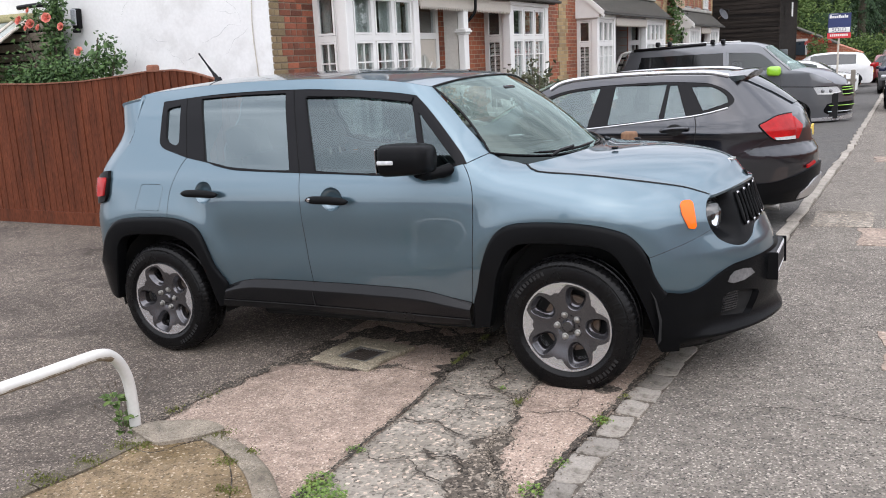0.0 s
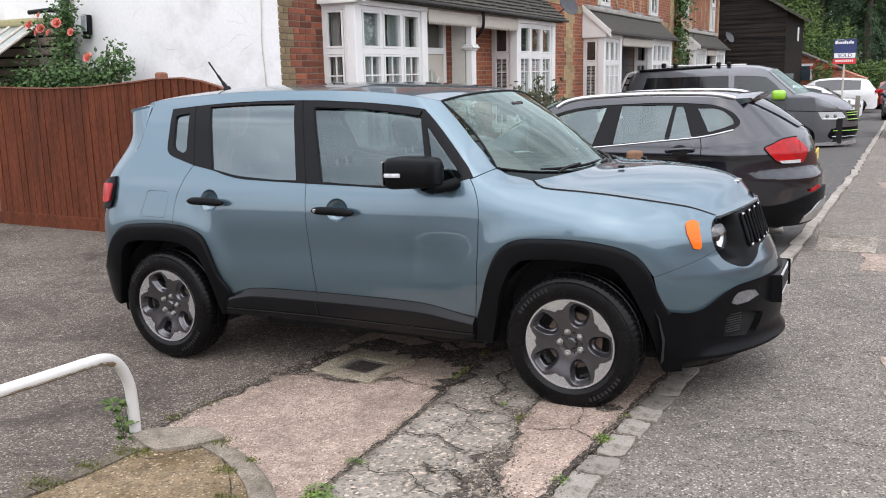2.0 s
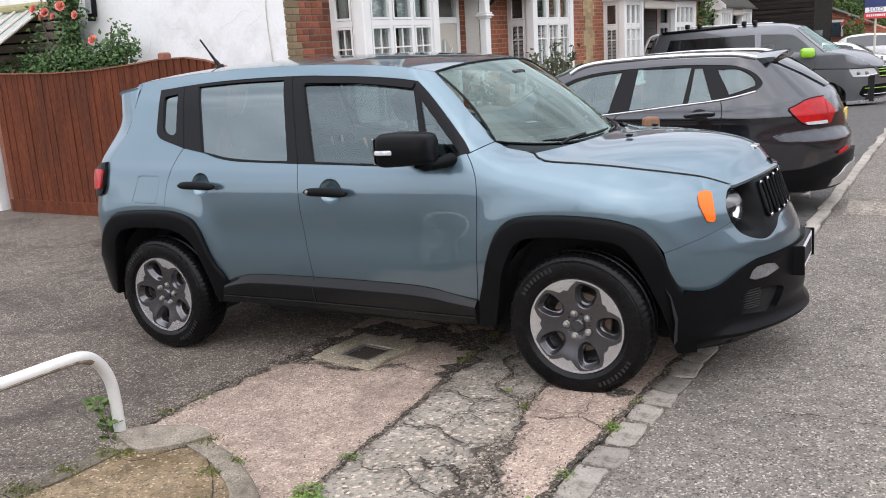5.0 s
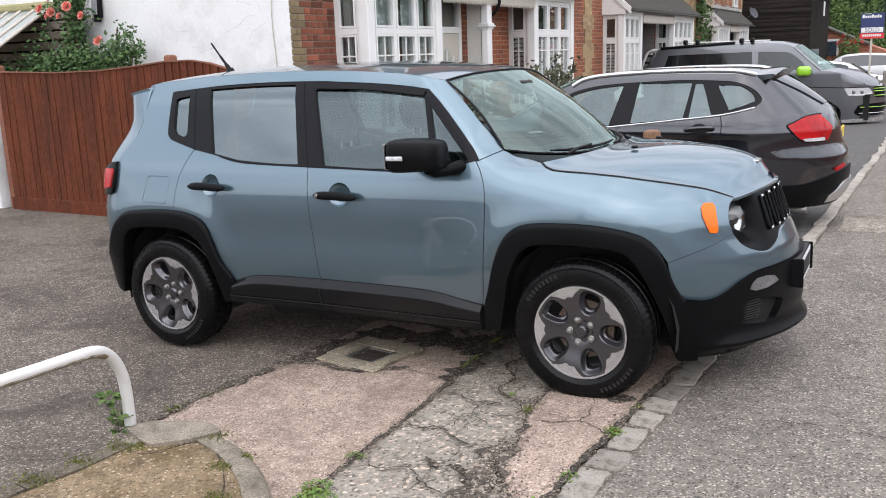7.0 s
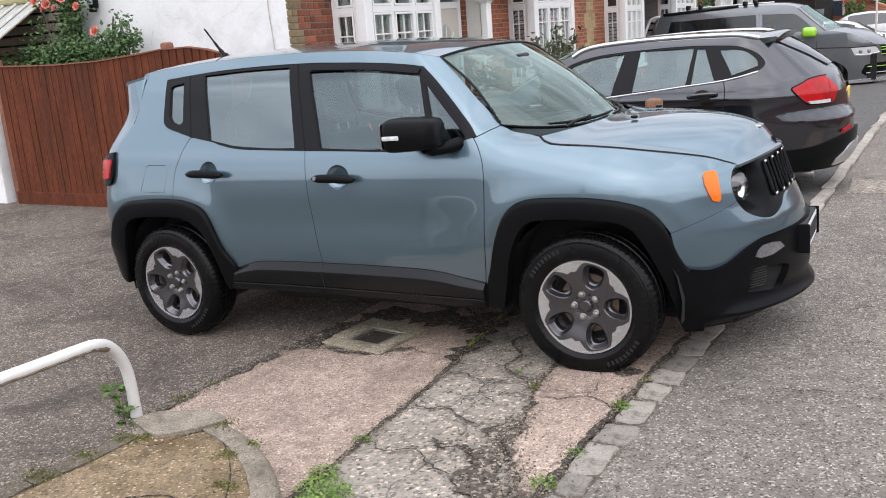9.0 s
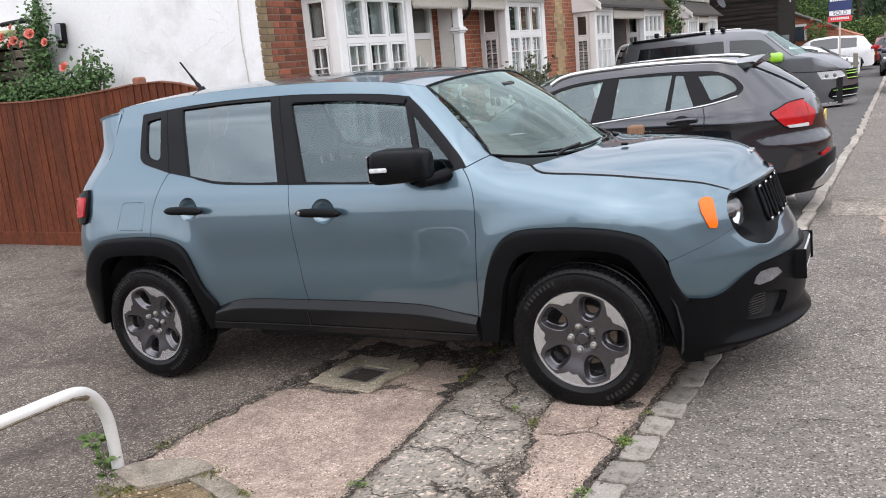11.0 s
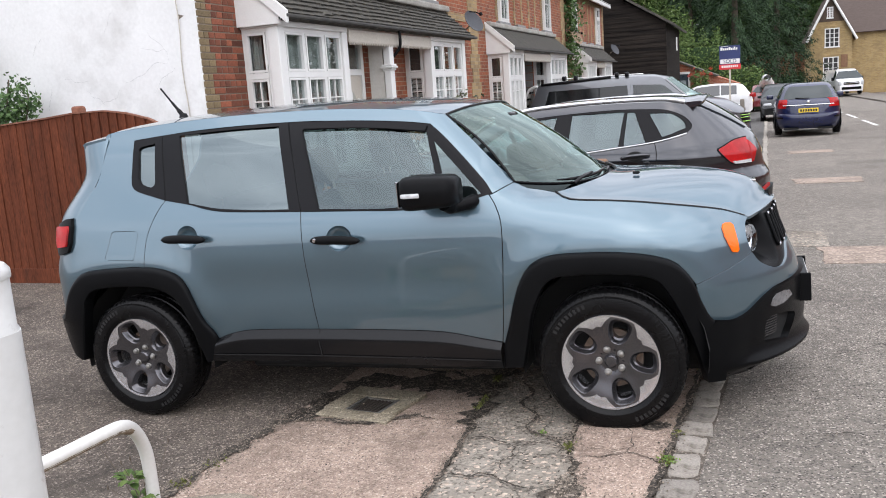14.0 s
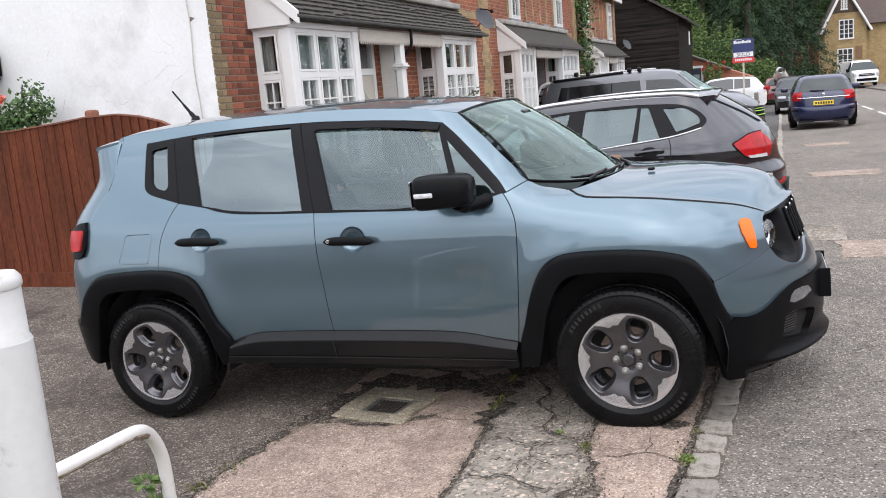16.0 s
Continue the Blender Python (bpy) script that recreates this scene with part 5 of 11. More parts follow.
def porch_column(unit, x, y, z0, z1):
    o = part("porch_column", box(-0.055, 0.055, -0.080, 0.080, z0, z1, 0.01), M_white, unit, "white square porch column")
    o.matrix_basis = pose(x - 0.06, y, 0)
    for zz, w in ((z1 - 0.375, 0.018), (z1 - 0.345, 0.042), (z1 - 0.315, 0.026)):
        q = part("capital", box(-0.055 - w, 0.055 + w, -0.080 - w, 0.080 + w, zz, zz + 0.031, 0.008), M_white, unit)
        q.matrix_basis = pose(x - 0.06, y, 0)


def front_door(unit, y0, y1, z0, z1, x):
    d = new("front_door")
    d.parent = unit
    part("leaf", box(x - 0.05, x, y0, y1, z0, z1, 0.006), M_cream, d, "cream panelled front door")
    arch = [((y0 + y1) / 2 + 0.22 * math.cos(radians(a)), z0 + 1.42 + 0.36 * math.sin(radians(a))) for a in range(0, 181, 12)]
    bm = bmesh.new()
    bm.faces.new([bm.verts.new((x + 0.006, p, q)) for p, q in arch] + [bm.verts.new((x + 0.006, (y0 + y1) / 2 - 0.22, z0 + 1.15)), bm.verts.new((x + 0.006, (y0 + y1) / 2 + 0.22, z0 + 1.15))])
    part("arched_light", bm, M_winglass, d)
    bm = bmesh.new()
    for a in (45, 90, 135):
        add_box(bm, -0.004, 0.008, -0.012, 0.012, 0, 0.34, Matrix.Translation((x + 0.01, (y0 + y1) / 2, z0 + 1.42)) @ pose(0, 0, 0, a - 90, 0, 0))
    part("glazing_bars", bm, M_white, d)
    part("frame", box(x - 0.06, x + 0.02, y0 - 0.09, y0, z0, z1 + 0.45), M_white, d)
    part("frame", box(x - 0.06, x + 0.02, y1, y1 + 0.09, z0, z1 + 0.45), M_white, d)
    part("transom", box(x - 0.055, x + 0.018, y0, y1, z1, z1 + 0.09), M_white, d)
    part("fanlight", box(x - 0.03, x - 0.02, y0, y1, z1 + 0.09, z1 + 0.40), M_winglass, d)


def dish(parent, m, grey=True):
    d = holder("satellite_dish", m, label="grey satellite dish on the brick wall" if grey else "rusty brown satellite dish on the brick wall", category="satellite dish")
    mat = surface("dish_grey", (0.055, 0.058, 0.066), rough=0.6) if grey else surface("dish_rust", (0.36, 0.25, 0.17), rough=0.7)
    part("reflector", lathe([(0.0, 0.0), (0.1, 0.008), (0.2, 0.032), (0.30, 0.075), (0.302, 0.066), (0.2, 0.022), (0.0, -0.01)], 28), mat, d, smooth=50)
    part("arm", tube([(0, 0.28, 0.06), (0, 0.16, 0.22), (0, 0.02, 0.34)], 0.014, 8), M_trim, d)
    part("receiver", box(-0.035, 0.035, -0.02, 0.06, 0.31, 0.38, 0.01), M_trim, d)
    part("bracket", tube([(0, 0, -0.02), (0, -0.02, -0.16), (0.0, -0.02, -0.30)], 0.02, 8), M_steel, d)
    return d


def terrace_house(y0, y1, dz, bays, detail, upper, label, roof_y=None):
    """One pair of cottages: bays = rows of (y0, y1, columns, blinds); the doors stand between them."""
    u = holder("terrace_house", label=label, category="house")
    top = 2.52 + dz
    eaves = 5.05 + dz
    fy0 = 5.31 if detail else y0
    ga, gb = bays[0][1] + 0.02, bays[1][0] - 0.02
    if detail:
        part("wall", box(WALL_X - 0.24, WALL_X, fy0, y1, -0.9, eaves), M_wallred, u, "red brick front wall")
    else:
        # a deep porch between the bays
        for a, b, z in ((fy0, ga, -0.9), (ga, gb, 2.45 + dz), (gb, y1, -0.9)):
            part("wall", box(WALL_X - 0.24, WALL_X, a, b, z, eaves), M_wallred, u, "red brick front wall")
        part("porch_side", box(WALL_X - 0.95, WALL_X - 0.24, ga - 0.2, ga, -0.9, 2.7), M_wallred_x, u)
        part("porch_side", box(WALL_X - 0.95, WALL_X - 0.24, gb + 0.02, gb + 0.2, -0.9, 2.7), M_shutter, u)
        for k in range(14):
            part("shutter_slat", box(WALL_X - 0.93, WALL_X - 0.02, gb - 0.004, gb + 0.018, -0.4 + 0.2 * k, -0.215 + 0.2 * k, 0.004), M_shutter, u, "grey horizontal boarding of the porch side")
    if detail:
        part("wall", box(WALL_X - 0.24, WALL_X - 0.004, y0 + 0.02, fy0, 3.35, eaves), M_wallred, u, "red brick front wall")
    part("wall", box(-10.5, WALL_X - (0.24 if detail else 0.95), y0 + 0.25, y1, -0.9, eaves), M_wallred, u, "main body of the house")
    # buff quoins and bands, slightly proud
    for a, b in ((y1 - 0.42, y1),) + (() if detail else ((y0, y0 + 0.30),)):
        z, k = -0.3, 0
        while z < eaves - 0.1:
            w = 0.0 if k % 2 else 0.12
            part("quoin", box(WALL_X - 0.05, WALL_X + 0.012, a + (0.12 - w if a != y0 else 0), b - (0.12 - w if a == y0 else 0), z, z + 0.30), M_wallbuff, u)
            z += 0.30
            k += 1
    for z in (3.05, 4.72):
        part("band", box(WALL_X - 0.05, WALL_X + 0.010, y0 + 0.3, y1 - 0.62, z + dz, z + dz + 0.15), M_wallbuff, u, "buff brick band")
    # upper windows with buff surrounds
    for a, b, blind in upper:
        z0w, z1w = 3.32 + dz, 4.72 + dz
        zq, k = z0w - 0.1, 0
        while zq < z1w - 0.02:
            w = 0.19 if k % 2 else 0.11
            zr = min(zq + 0.225, z1w)
            part("surround", box(WALL_X - 0.05, WALL_X + 0.016, a - w, a, zq, zr), M_wallbuff, u, "buff brick window jamb")
            part("surround", box(WALL_X - 0.05, WALL_X + 0.016, b, b + w, zq, zr), M_wallbuff, u, "buff brick window jamb")
            zq += 0.225
            k += 1
        if blind:
            part("blind_panel", box(WALL_X - 0.05, WALL_X + 0.006, a, b, z0w, z1w), M_wallred, u, "bricked-in panel")
        else:
            # flat dark panel behind the glass, painted as the room's shade
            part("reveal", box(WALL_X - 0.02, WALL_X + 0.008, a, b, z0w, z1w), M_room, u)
            win = window_unit(u, facing_street(WALL_X + 0.09, a, z0w), b - a, z1w - z0w, 1, curtain=False)
        part("sill", box(WALL_X - 0.02, WALL_X + 0.10, a - 0.12, b + 0.12, z0w - 0.10, z0w, 0.01), M_lead, u)
    # roof
    bm = bmesh.new()
    ridge = eaves + 2.6
    bm.faces.new([bm.verts.new(c) for c in ((WALL_X + 0.35, y0, eaves - 0.12), (WALL_X + 0.35, y1, eaves - 0.12), (-6.4, y1, ridge), (-6.4, y0, ridge))])
    bm.faces.new([bm.verts.new(c) for c in ((-10.8, y0, eaves - 0.12), (-10.8, y1, eaves - 0.12), (-6.4, y1, ridge), (-6.4, y0, ridge))])
    thicken(bm, 0.06)
    part("roof", bm, M_slate_far, u, "dark slate roof")
    part("fascia", box(WALL_X + 0.26, WALL_X + 0.34, y0, y1, eaves - 0.26, eaves - 0.10), M_white, u)
    # bays
    sill = 0.72 + dz
    ya, yb = min(b[0] for b in bays), max(b[1] for b in bays)
    for a, b, cols, blinds in bays:
        bw, h = bay(u, a, b, sill, top, cols)
        window_unit(bw, facing_street(BAY_X - 0.02, a + 0.14, sill), b - a - 0.28, h, cols, blinds=blinds)
        window_unit(bw, facing_south(WALL_X, a + 0.02, sill), BAY_X - WALL_X - 0.12, h, 1, blinds=blinds)
        # dark box in the bay, its colour giving the unlit room
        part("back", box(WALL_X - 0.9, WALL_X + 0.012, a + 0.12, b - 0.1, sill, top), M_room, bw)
    eave_x, eave_z = BAY_X + 0.13, 2.66 + dz
    slate_roof(u, ya - 0.06, yb + 0.30, eave_x, eave_z, WALL_X + 0.02, 3.20 + dz, detail)
    bargeboard(u, ya - 0.07, eave_x, eave_z, WALL_X, 3.22 + dz)
    part("soffit", box(WALL_X, BAY_X + 0.06, ya - 0.02, yb + 0.26, top + 0.10, top + 0.13), M_white, u)
    # porch between the bays
    gaps = list(zip(bays, bays[1:]))
    for (a0, a1, *_), (b0, b1, *_r) in gaps:
        fretwork(u, a1 + 0.02, b0 - 0.02, BAY_X + 0.03, 2.36 + dz, 2.56 + dz)
        mid = (a1 + b0) / 2
        cy = a1 + 1.52 if detail else mid
        if not detail:
            part("shutter", box(WALL_X - 0.93, WALL_X - 0.90, a1 + 0.9, b0 - 0.1, -0.5, 2.4 + dz), M_shutter, u, "grey slatted shutter at the back of the porch")
            front_door(u, a1 + 0.06, a1 + 0.85, -0.02 + dz, 1.98 + dz, WALL_X - 0.86)
            continue
        porch_column(u, BAY_X + 0.03, cy, -0.3, 2.40 + dz)
        part("porch_wall", box(WALL_X + 0.15, BAY_X - 0.10, cy - 0.06, cy + 0.04, -0.4, 2.45 + dz), M_pale_board, u, "cream boarded partition between the porches")
        part("recess", box(WALL_X - 0.02, WALL_X + 0.012, a1 + 0.02, cy - 0.02, -0.3, 2.45 + dz), M_timber, u, "dark brown timber at the back of the porch")
        part("downpipe", tube(spline([(BAY_X + 0.10, cy + 0.20, 2.62 + dz), (BAY_X + 0.10, cy + 0.20, 2.50 + dz), (BAY_X + 0.09, cy + 0.20, 2.38 + dz), (BAY_X + 0.03, cy + 0.18, 2.28 + dz), (BAY_X - 0.05, cy + 0.15, 2.20 + dz)], 4), 0.024, 10), M_trim, u, "black plastic rain outlet pipe", smooth=60)
        front_door(u, a1 + 0.50, a1 + 1.30, -0.02 + dz, 1.98 + dz, WALL_X + 0.07)
    return u


def terrace():
    brick_pier(CORNER_Y + 0.006, 5.31, 0.9, 3.35, 0.20)
    wall_piece("wall_front_low", WALL_X - 0.24, WALL_X, CORNER_Y + 0.02, 5.31, -0.6, 0.9, M_wallred, "red brick front wall below the corner pier")
    terrace_house(CORNER_Y, 14.75, 0.0, ((5.25, 7.10, 3, 0), (10.45, 12.40, 3, 1)), True, ((6.0, 6.9, False), (7.9, 8.6, True), (9.4, 10.1, True), (11.2, 12.1, False)), "red brick cottage pair with white bay windows and slate porch roof")
    terrace_house(14.75, 24.9, -0.13, ((15.7, 17.2, 3, 1), (20.3, 22.7, 4, 0)), False, ((16.75, 17.55, False), (18.5, 19.1, True), (20.1, 20.7, True), (21.7, 22.6, False)), "second red brick cottage pair with white bay windows")
    terrace_house(24.9, 33.6, -0.27, ((26.4, 28.4, 4, 0), (30.4, 32.4, 3, 0)), False, ((26.3, 27.1, False), (28.0, 28.6, True), (29.8, 30.4, True), (31.4, 32.2, False)), "third red brick cottage pair with white bay windows")
    dish(None, Matrix.Translation((-2.02, 13.55, 2.98)) @ pose(0, 0, 0, 62, 0, 65) @ Matrix.Scale(0.8, 4))
    dish(None, Matrix.Translation((-2.02, 25.3, 3.05)) @ pose(0, 0, 0, 62, 0, 65) @ Matrix.Scale(0.8, 4), False)
    dish(None, Matrix.Translation((-1.9, 33.4, 2.85)) @ pose(0, 0, 0, 62, 0, 65) @ Matrix.Scale(0.8, 4))


terrace()


def wall_lamp():
    w = holder("wall_lamp", Matrix.Translation((-5.30, CORNER_Y - 0.06, 2.245)) @ pose(0, 0, 0, 0, 4, 0), label="black bulkhead wall lamp with a grey lens on the white wall", category="wall lamp")
    part("body", box(-0.055, 0.055, -0.03, 0.05, 0.02, 0.27, 0.018, seg=3), M_trim, w, smooth=40)
    part("lens", box(-0.042, 0.042, -0.055, -0.028, 0.06, 0.26, 0.012, seg=2), surface("lamp_lens", (0.35, 0.37, 0.40), rough=0.2, coat=1), w, "grey lens")
    part("sensor", box(-0.03, 0.05, -0.05, 0.02, -0.03, 0.02, 0.012, seg=2), M_trim, w)


wall_lamp()

# ---- the blue-grey compact off-roader ----
# Skin of its right side and nose: s runs along the side and round the front corner, z is the height, off stands proud.
JC, JL = 0.87, 1.345  # half width inside the skin; length of the round front corner
NOSE = ((0.12, -0.14), (0.20, -0.06), (0.28, -0.015), (0.36, -0.02), (0.44, -0.02), (0.56, -0.02), (0.64, -0.035), (0.74, -0.080), (0.84, -0.115), (0.94, -0.135), (1.02, -0.17))


def jramp(v, a, b):
    t = min(max((v - a) / (b - a), 0.0), 1.0)
    return t * t * (3 - 2 * t)


def jread(v, pairs):
    if v <= pairs[0][0]:
        return pairs[0][1]
    for (a, p), (b, q) in zip(pairs, pairs[1:]):
        if v <= b:
            return p + (q - p) * (v - a) / (b - a)
    return pairs[-1][1]


def jeep_inset(x, z):
    b = (0.048 if z > 0.80 else 0.03) * ((z - 0.80) / 0.4) ** 2 + 0.46 * max(z - 0.93, 0) ** 2 if z < 1.13 else 0.0511 + (z - 1.13) * 0.37 + 0.35 * max(z - 1.42, 0) ** 1.5
    # a soft crease below the handles
    b += 0.008 * math.exp(-(((z - 0.72) / 0.10) ** 2)) * jramp(x, 0.35, 0.6) * (1 - jramp(x, 1.8, 2.1))
    # the windscreen pillar rolls towards the front
    if z > 1.08:
        d = x - (1.725 + (1.472 - z) * 0.975)
        b += 0.09 * min(max(d / 0.14, 0.0), 1.3) ** 2 * jramp(z, 1.08, 1.16)
    # shoulder of the front wing
    h = 1.10 - 0.16 * (x - 2.3) / 0.9
    b += 0.085 * min(max((z - (h - 0.15)) / 0.15, 0.0), 1.4) ** 2 * jramp(x, 1.98, 2.30)
    # the panels swell over both wheel arches
    for xc, wide in ((-0.02, 0.475), (2.57, 0.485)):
        q = (abs((x - xc) / wide) ** 3 + max((z - 0.30) / 0.55, 0.0) ** 3) ** (1 / 3)
        b -= 0.017 * math.exp(-((max(q - 1.0, 0.0) / 0.17) ** 2)) * jramp(z, 0.40, 0.62)
    return b


def jeep_xyz(s, z, off=0.0):
    if s > 2.6:
        th = (s - 2.6) / JL * math.pi / 2
        sn, cs = math.sin(th), math.cos(th)
        x, y, nx, ny = 2.6 + 0.84 * sn, JC * (1 - cs), sn, -cs
        out = off - jeep_inset(min(x, 3.15), z) * max(cs, 0) + jread(z, NOSE) * sn * sn
    elif s < -0.35:
        k = -0.35 - s
        th = min(k / 0.471, 1.0) * math.pi / 2
        sn, cs = math.sin(th), math.cos(th)
        x, y, nx, ny = -0.35 - 0.30 * sn, 0.30 * (1 - cs) + max(k - 0.471, 0.0), -sn, -cs
        out = off - jeep_inset(x, z) * cs
    else:
        x, y, nx, ny = s, 0.0, 0.0, -1.0
        out = off - jeep_inset(x, z)
    x += nx * out
    y += ny * out
    x += (0.18 * jramp(z, 1.08, 1.38) + 0.045 * jramp(z, 0.80, 1.0)) * jramp(-s, 0.1, 0.5)
    return (x, y, z)


def shrink(poly, d):
    """The outline drawn in by d."""
    n = len(poly)
    area = sum(poly[i][0] * poly[(i + 1) % n][1] - poly[(i + 1) % n][0] * poly[i][1] for i in range(n))
    sg = 1 if area > 0 else -1
    out = []
    for i in range(n):
        a, b, c = Vector(poly[i - 1]), Vector(poly[i]), Vector(poly[(i + 1) % n])
        e, f = (b - a), (c - b)
        if e.length < 1e-7 or f.length < 1e-7:
            continue
        na, nb = Vector((-e.y, e.x)).normalized() * sg, Vector((-f.y, f.x)).normalized() * sg
        m = na + nb
        m = m.normalized() / max(0.5, m.normalized().dot(na)) if m.length > 1e-4 else na
        out.append((b.x + m.x * d, b.y + m.y * d))
    return out


def skin(name, poly, place, material, parent, holes=(), step=0.05, depth=0.012, gap=0.0, label="", lift=0.0, off_at=None):
    """A body panel: the outline poly in (s, z), with holes, laid on the skin place(s, z, off), its rims turned in."""
    if gap:
        poly = shrink(poly, gap)
    bm = bmesh.new()
    loops = [poly, *holes]
    edges = []
    for lp in loops:
        clean = [p for i, p in enumerate(lp) if (Vector(p) - Vector(lp[i - 1])).length > 1e-5]
        vs = [bm.verts.new((u, w, 0)) for u, w in clean]
        edges += [bm.edges.new((vs[i - 1], vs[i])) for i in range(len(vs))]
    bmesh.ops.triangle_fill(bm, use_beauty=True, use_dissolve=False, edges=edges, normal=(0, 0, 1))
    us, ws = [v.co.x for v in bm.verts], [v.co.y for v in bm.verts]
    for axis, lo, hi in ((0, min(us), max(us)), (1, min(ws), max(ws))):
        n = int((hi - lo) / step)
        for k in range(1, n + 1):
            at = lo + (hi - lo) * k / (n + 1)
            co, no = ((at, 0, 0), (1, 0, 0)) if axis == 0 else ((0, at, 0), (0, 1, 0))
            bmesh.ops.bisect_plane(bm, geom=list(bm.verts) + list(bm.edges) + list(bm.faces), plane_co=co, plane_no=no, dist=1e-5)
    uw = {v: (v.co.x, v.co.y) for v in bm.verts}
    rim = [e for e in bm.edges if e.is_boundary]
    off_at = off_at or (lambda u, w: lift)
    normals = {}
    h = 0.004
    for v, (u, w) in uw.items():
        o = off_at(u, w)
        p = Vector(place(u, w, o))
        du = Vector(place(u + h, w, off_at(u + h, w))) - Vector(place(u - h, w, off_at(u - h, w)))
        dw = Vector(place(u, w + h, off_at(u, w + h))) - Vector(place(u, w - h, off_at(u, w - h)))
        v.co = p
        normals[v] = du.cross(dw).normalized()
    if depth:
        low = {}
        for e in rim:
            for v in e.verts:
                if v not in low:
                    u, w = uw[v]
                    low[v] = bm.verts.new(place(u, w, off_at(u, w) - depth))
                    normals[low[v]] = normals[v]
        for e in rim:
            a, b = e.verts
            bm.faces.new((a, b, low[b], low[a]))
    bmesh.ops.recalc_face_normals(bm, faces=bm.faces)
    votes = sum(1 if f.normal.dot(normals[f.verts[0]]) > 0 else -1 for f in bm.faces)
    if votes < 0:
        bmesh.ops.reverse_faces(bm, faces=bm.faces)
    bm.verts.index_update()
    ns = [tuple(normals[v]) for v in bm.verts]
    me = bpy.data.meshes.new(name)
    bm.to_mesh(me)
    bm.free()
    me.shade_smooth()
    me.normals_split_custom_set_from_vertices(ns)
    me.materials.append(material)
    ob = new(name, me)
    ob.parent = parent
    if label:
        ob["label"] = label
    return ob


def other_side(ob, axis_y):
    """The twin of a panel on the car's other side."""
    me = ob.data
    two = me.copy()
    flip = Matrix.Translation((0, 2 * axis_y, 0)) @ Matrix.Scale(-1, 4, (0, 1, 0))
    nv = [(n.vector.x, -n.vector.y, n.vector.z) for n in me.vertex_normals]
    two.transform(flip)
    two.flip_normals()
    two.normals_split_custom_set_from_vertices(nv)
    q = new(ob.name.split(".")[0], two)
    q.parent = ob.parent
    if "label" in ob:
        q["label"] = ob["label"]
    return q


def ring_points(cu, cw, ru, rw, n=24, power=2.0):
    out = []
    for k in range(n):
        a = 2 * math.pi * k / n
        c, s = math.cos(a), math.sin(a)
        out.append((cu + ru * math.copysign(abs(c) ** (2 / power), c), cw + rw * math.copysign(abs(s) ** (2 / power), s)))
    return out


def resampled(run, n):
    """n + 1 points at even steps along a run of (s, z)."""
    run = [(v.x, v.y) for v in spline([(*p, 0) for p in run], 8)]
    d = [0.0]
    for p, q in zip(run, run[1:]):
        d.append(d[-1] + math.hypot(q[0] - p[0], q[1] - p[1]))
    return [(lerp_at(d[-1] * k / n, list(zip(d, [p[0] for p in run]))), lerp_at(d[-1] * k / n, list(zip(d, [p[1] for p in run])))) for k in range(n + 1)]


def moulding(name, outer, inner, profile, place, material, parent, label="", n=90, smooth=32):
    """A moulding between two edge lines; profile gives (share of the width, height off the skin) across it."""
    rows = []
    for (a, b), (c, d) in zip(resampled(outer, n), resampled(inner, n)):
        rows.append([place(a + (c - a) * f, b + (d - b) * f, o) for f, o in profile])
    bm = loft(rows)
    bmesh.ops.recalc_face_normals(bm, faces=list(bm.faces))
    return part(name, bm, material, parent, label, smooth=smooth)


# ---- road wheel: axis along y, outer face towards -y ----
def tyre_mesh(R, rim, half):
    bm = bmesh.new()
    prof = [(rim - 0.004, -half + 0.018), (rim + 0.006, -half + 0.004), (rim + 0.022, -half - 0.004), (rim + 0.026, -half - 0.0075), (rim + 0.055, -half - 0.009), (R - 0.036, -half - 0.004), (R - 0.033, -half + 0.001), (R - 0.028, -half + 0.001), (R - 0.014, -half + 0.010), (R - 0.004, -half + 0.026), (R, -half + 0.045), (R, -0.035), (R - 0.007, -0.031), (R - 0.007, -0.023), (R, -0.019), (R, 0.019), (R - 0.007, 0.023), (R - 0.007, 0.031), (R, 0.035), (R, half - 0.045), (R - 0.010, half - 0.015), (R - 0.04, half), (rim, half - 0.02)]
    n = 280
    rings = []
    for k in range(n):
        a = 2 * math.pi * k / n
        ring = []
        for i, (r, y) in enumerate(prof):
            if i in (9, 10, 11) and k % 4 == 0:
                r -= 0.0038
            if i in (4, 5):
                y -= 0.0016 * (k % 140 < 42) * (k * 7 % 11 < 6)
            ring.append(bm.verts.new((r * math.cos(a), y, r * math.sin(a))))
        rings.append(ring)
    for k in range(n):
        a, b = rings[k], rings[(k + 1) % n]
        for i in range(len(prof) - 1):
            bm.faces.new((a[i], b[i], b[i + 1], a[i + 1]))
    return bm


def wheel_dish(r, y0, r_out):
    return y0 + 0.026 - 0.026 * ramp(r, 0.05, r_out) + (0.004 if r < 0.06 else 0)


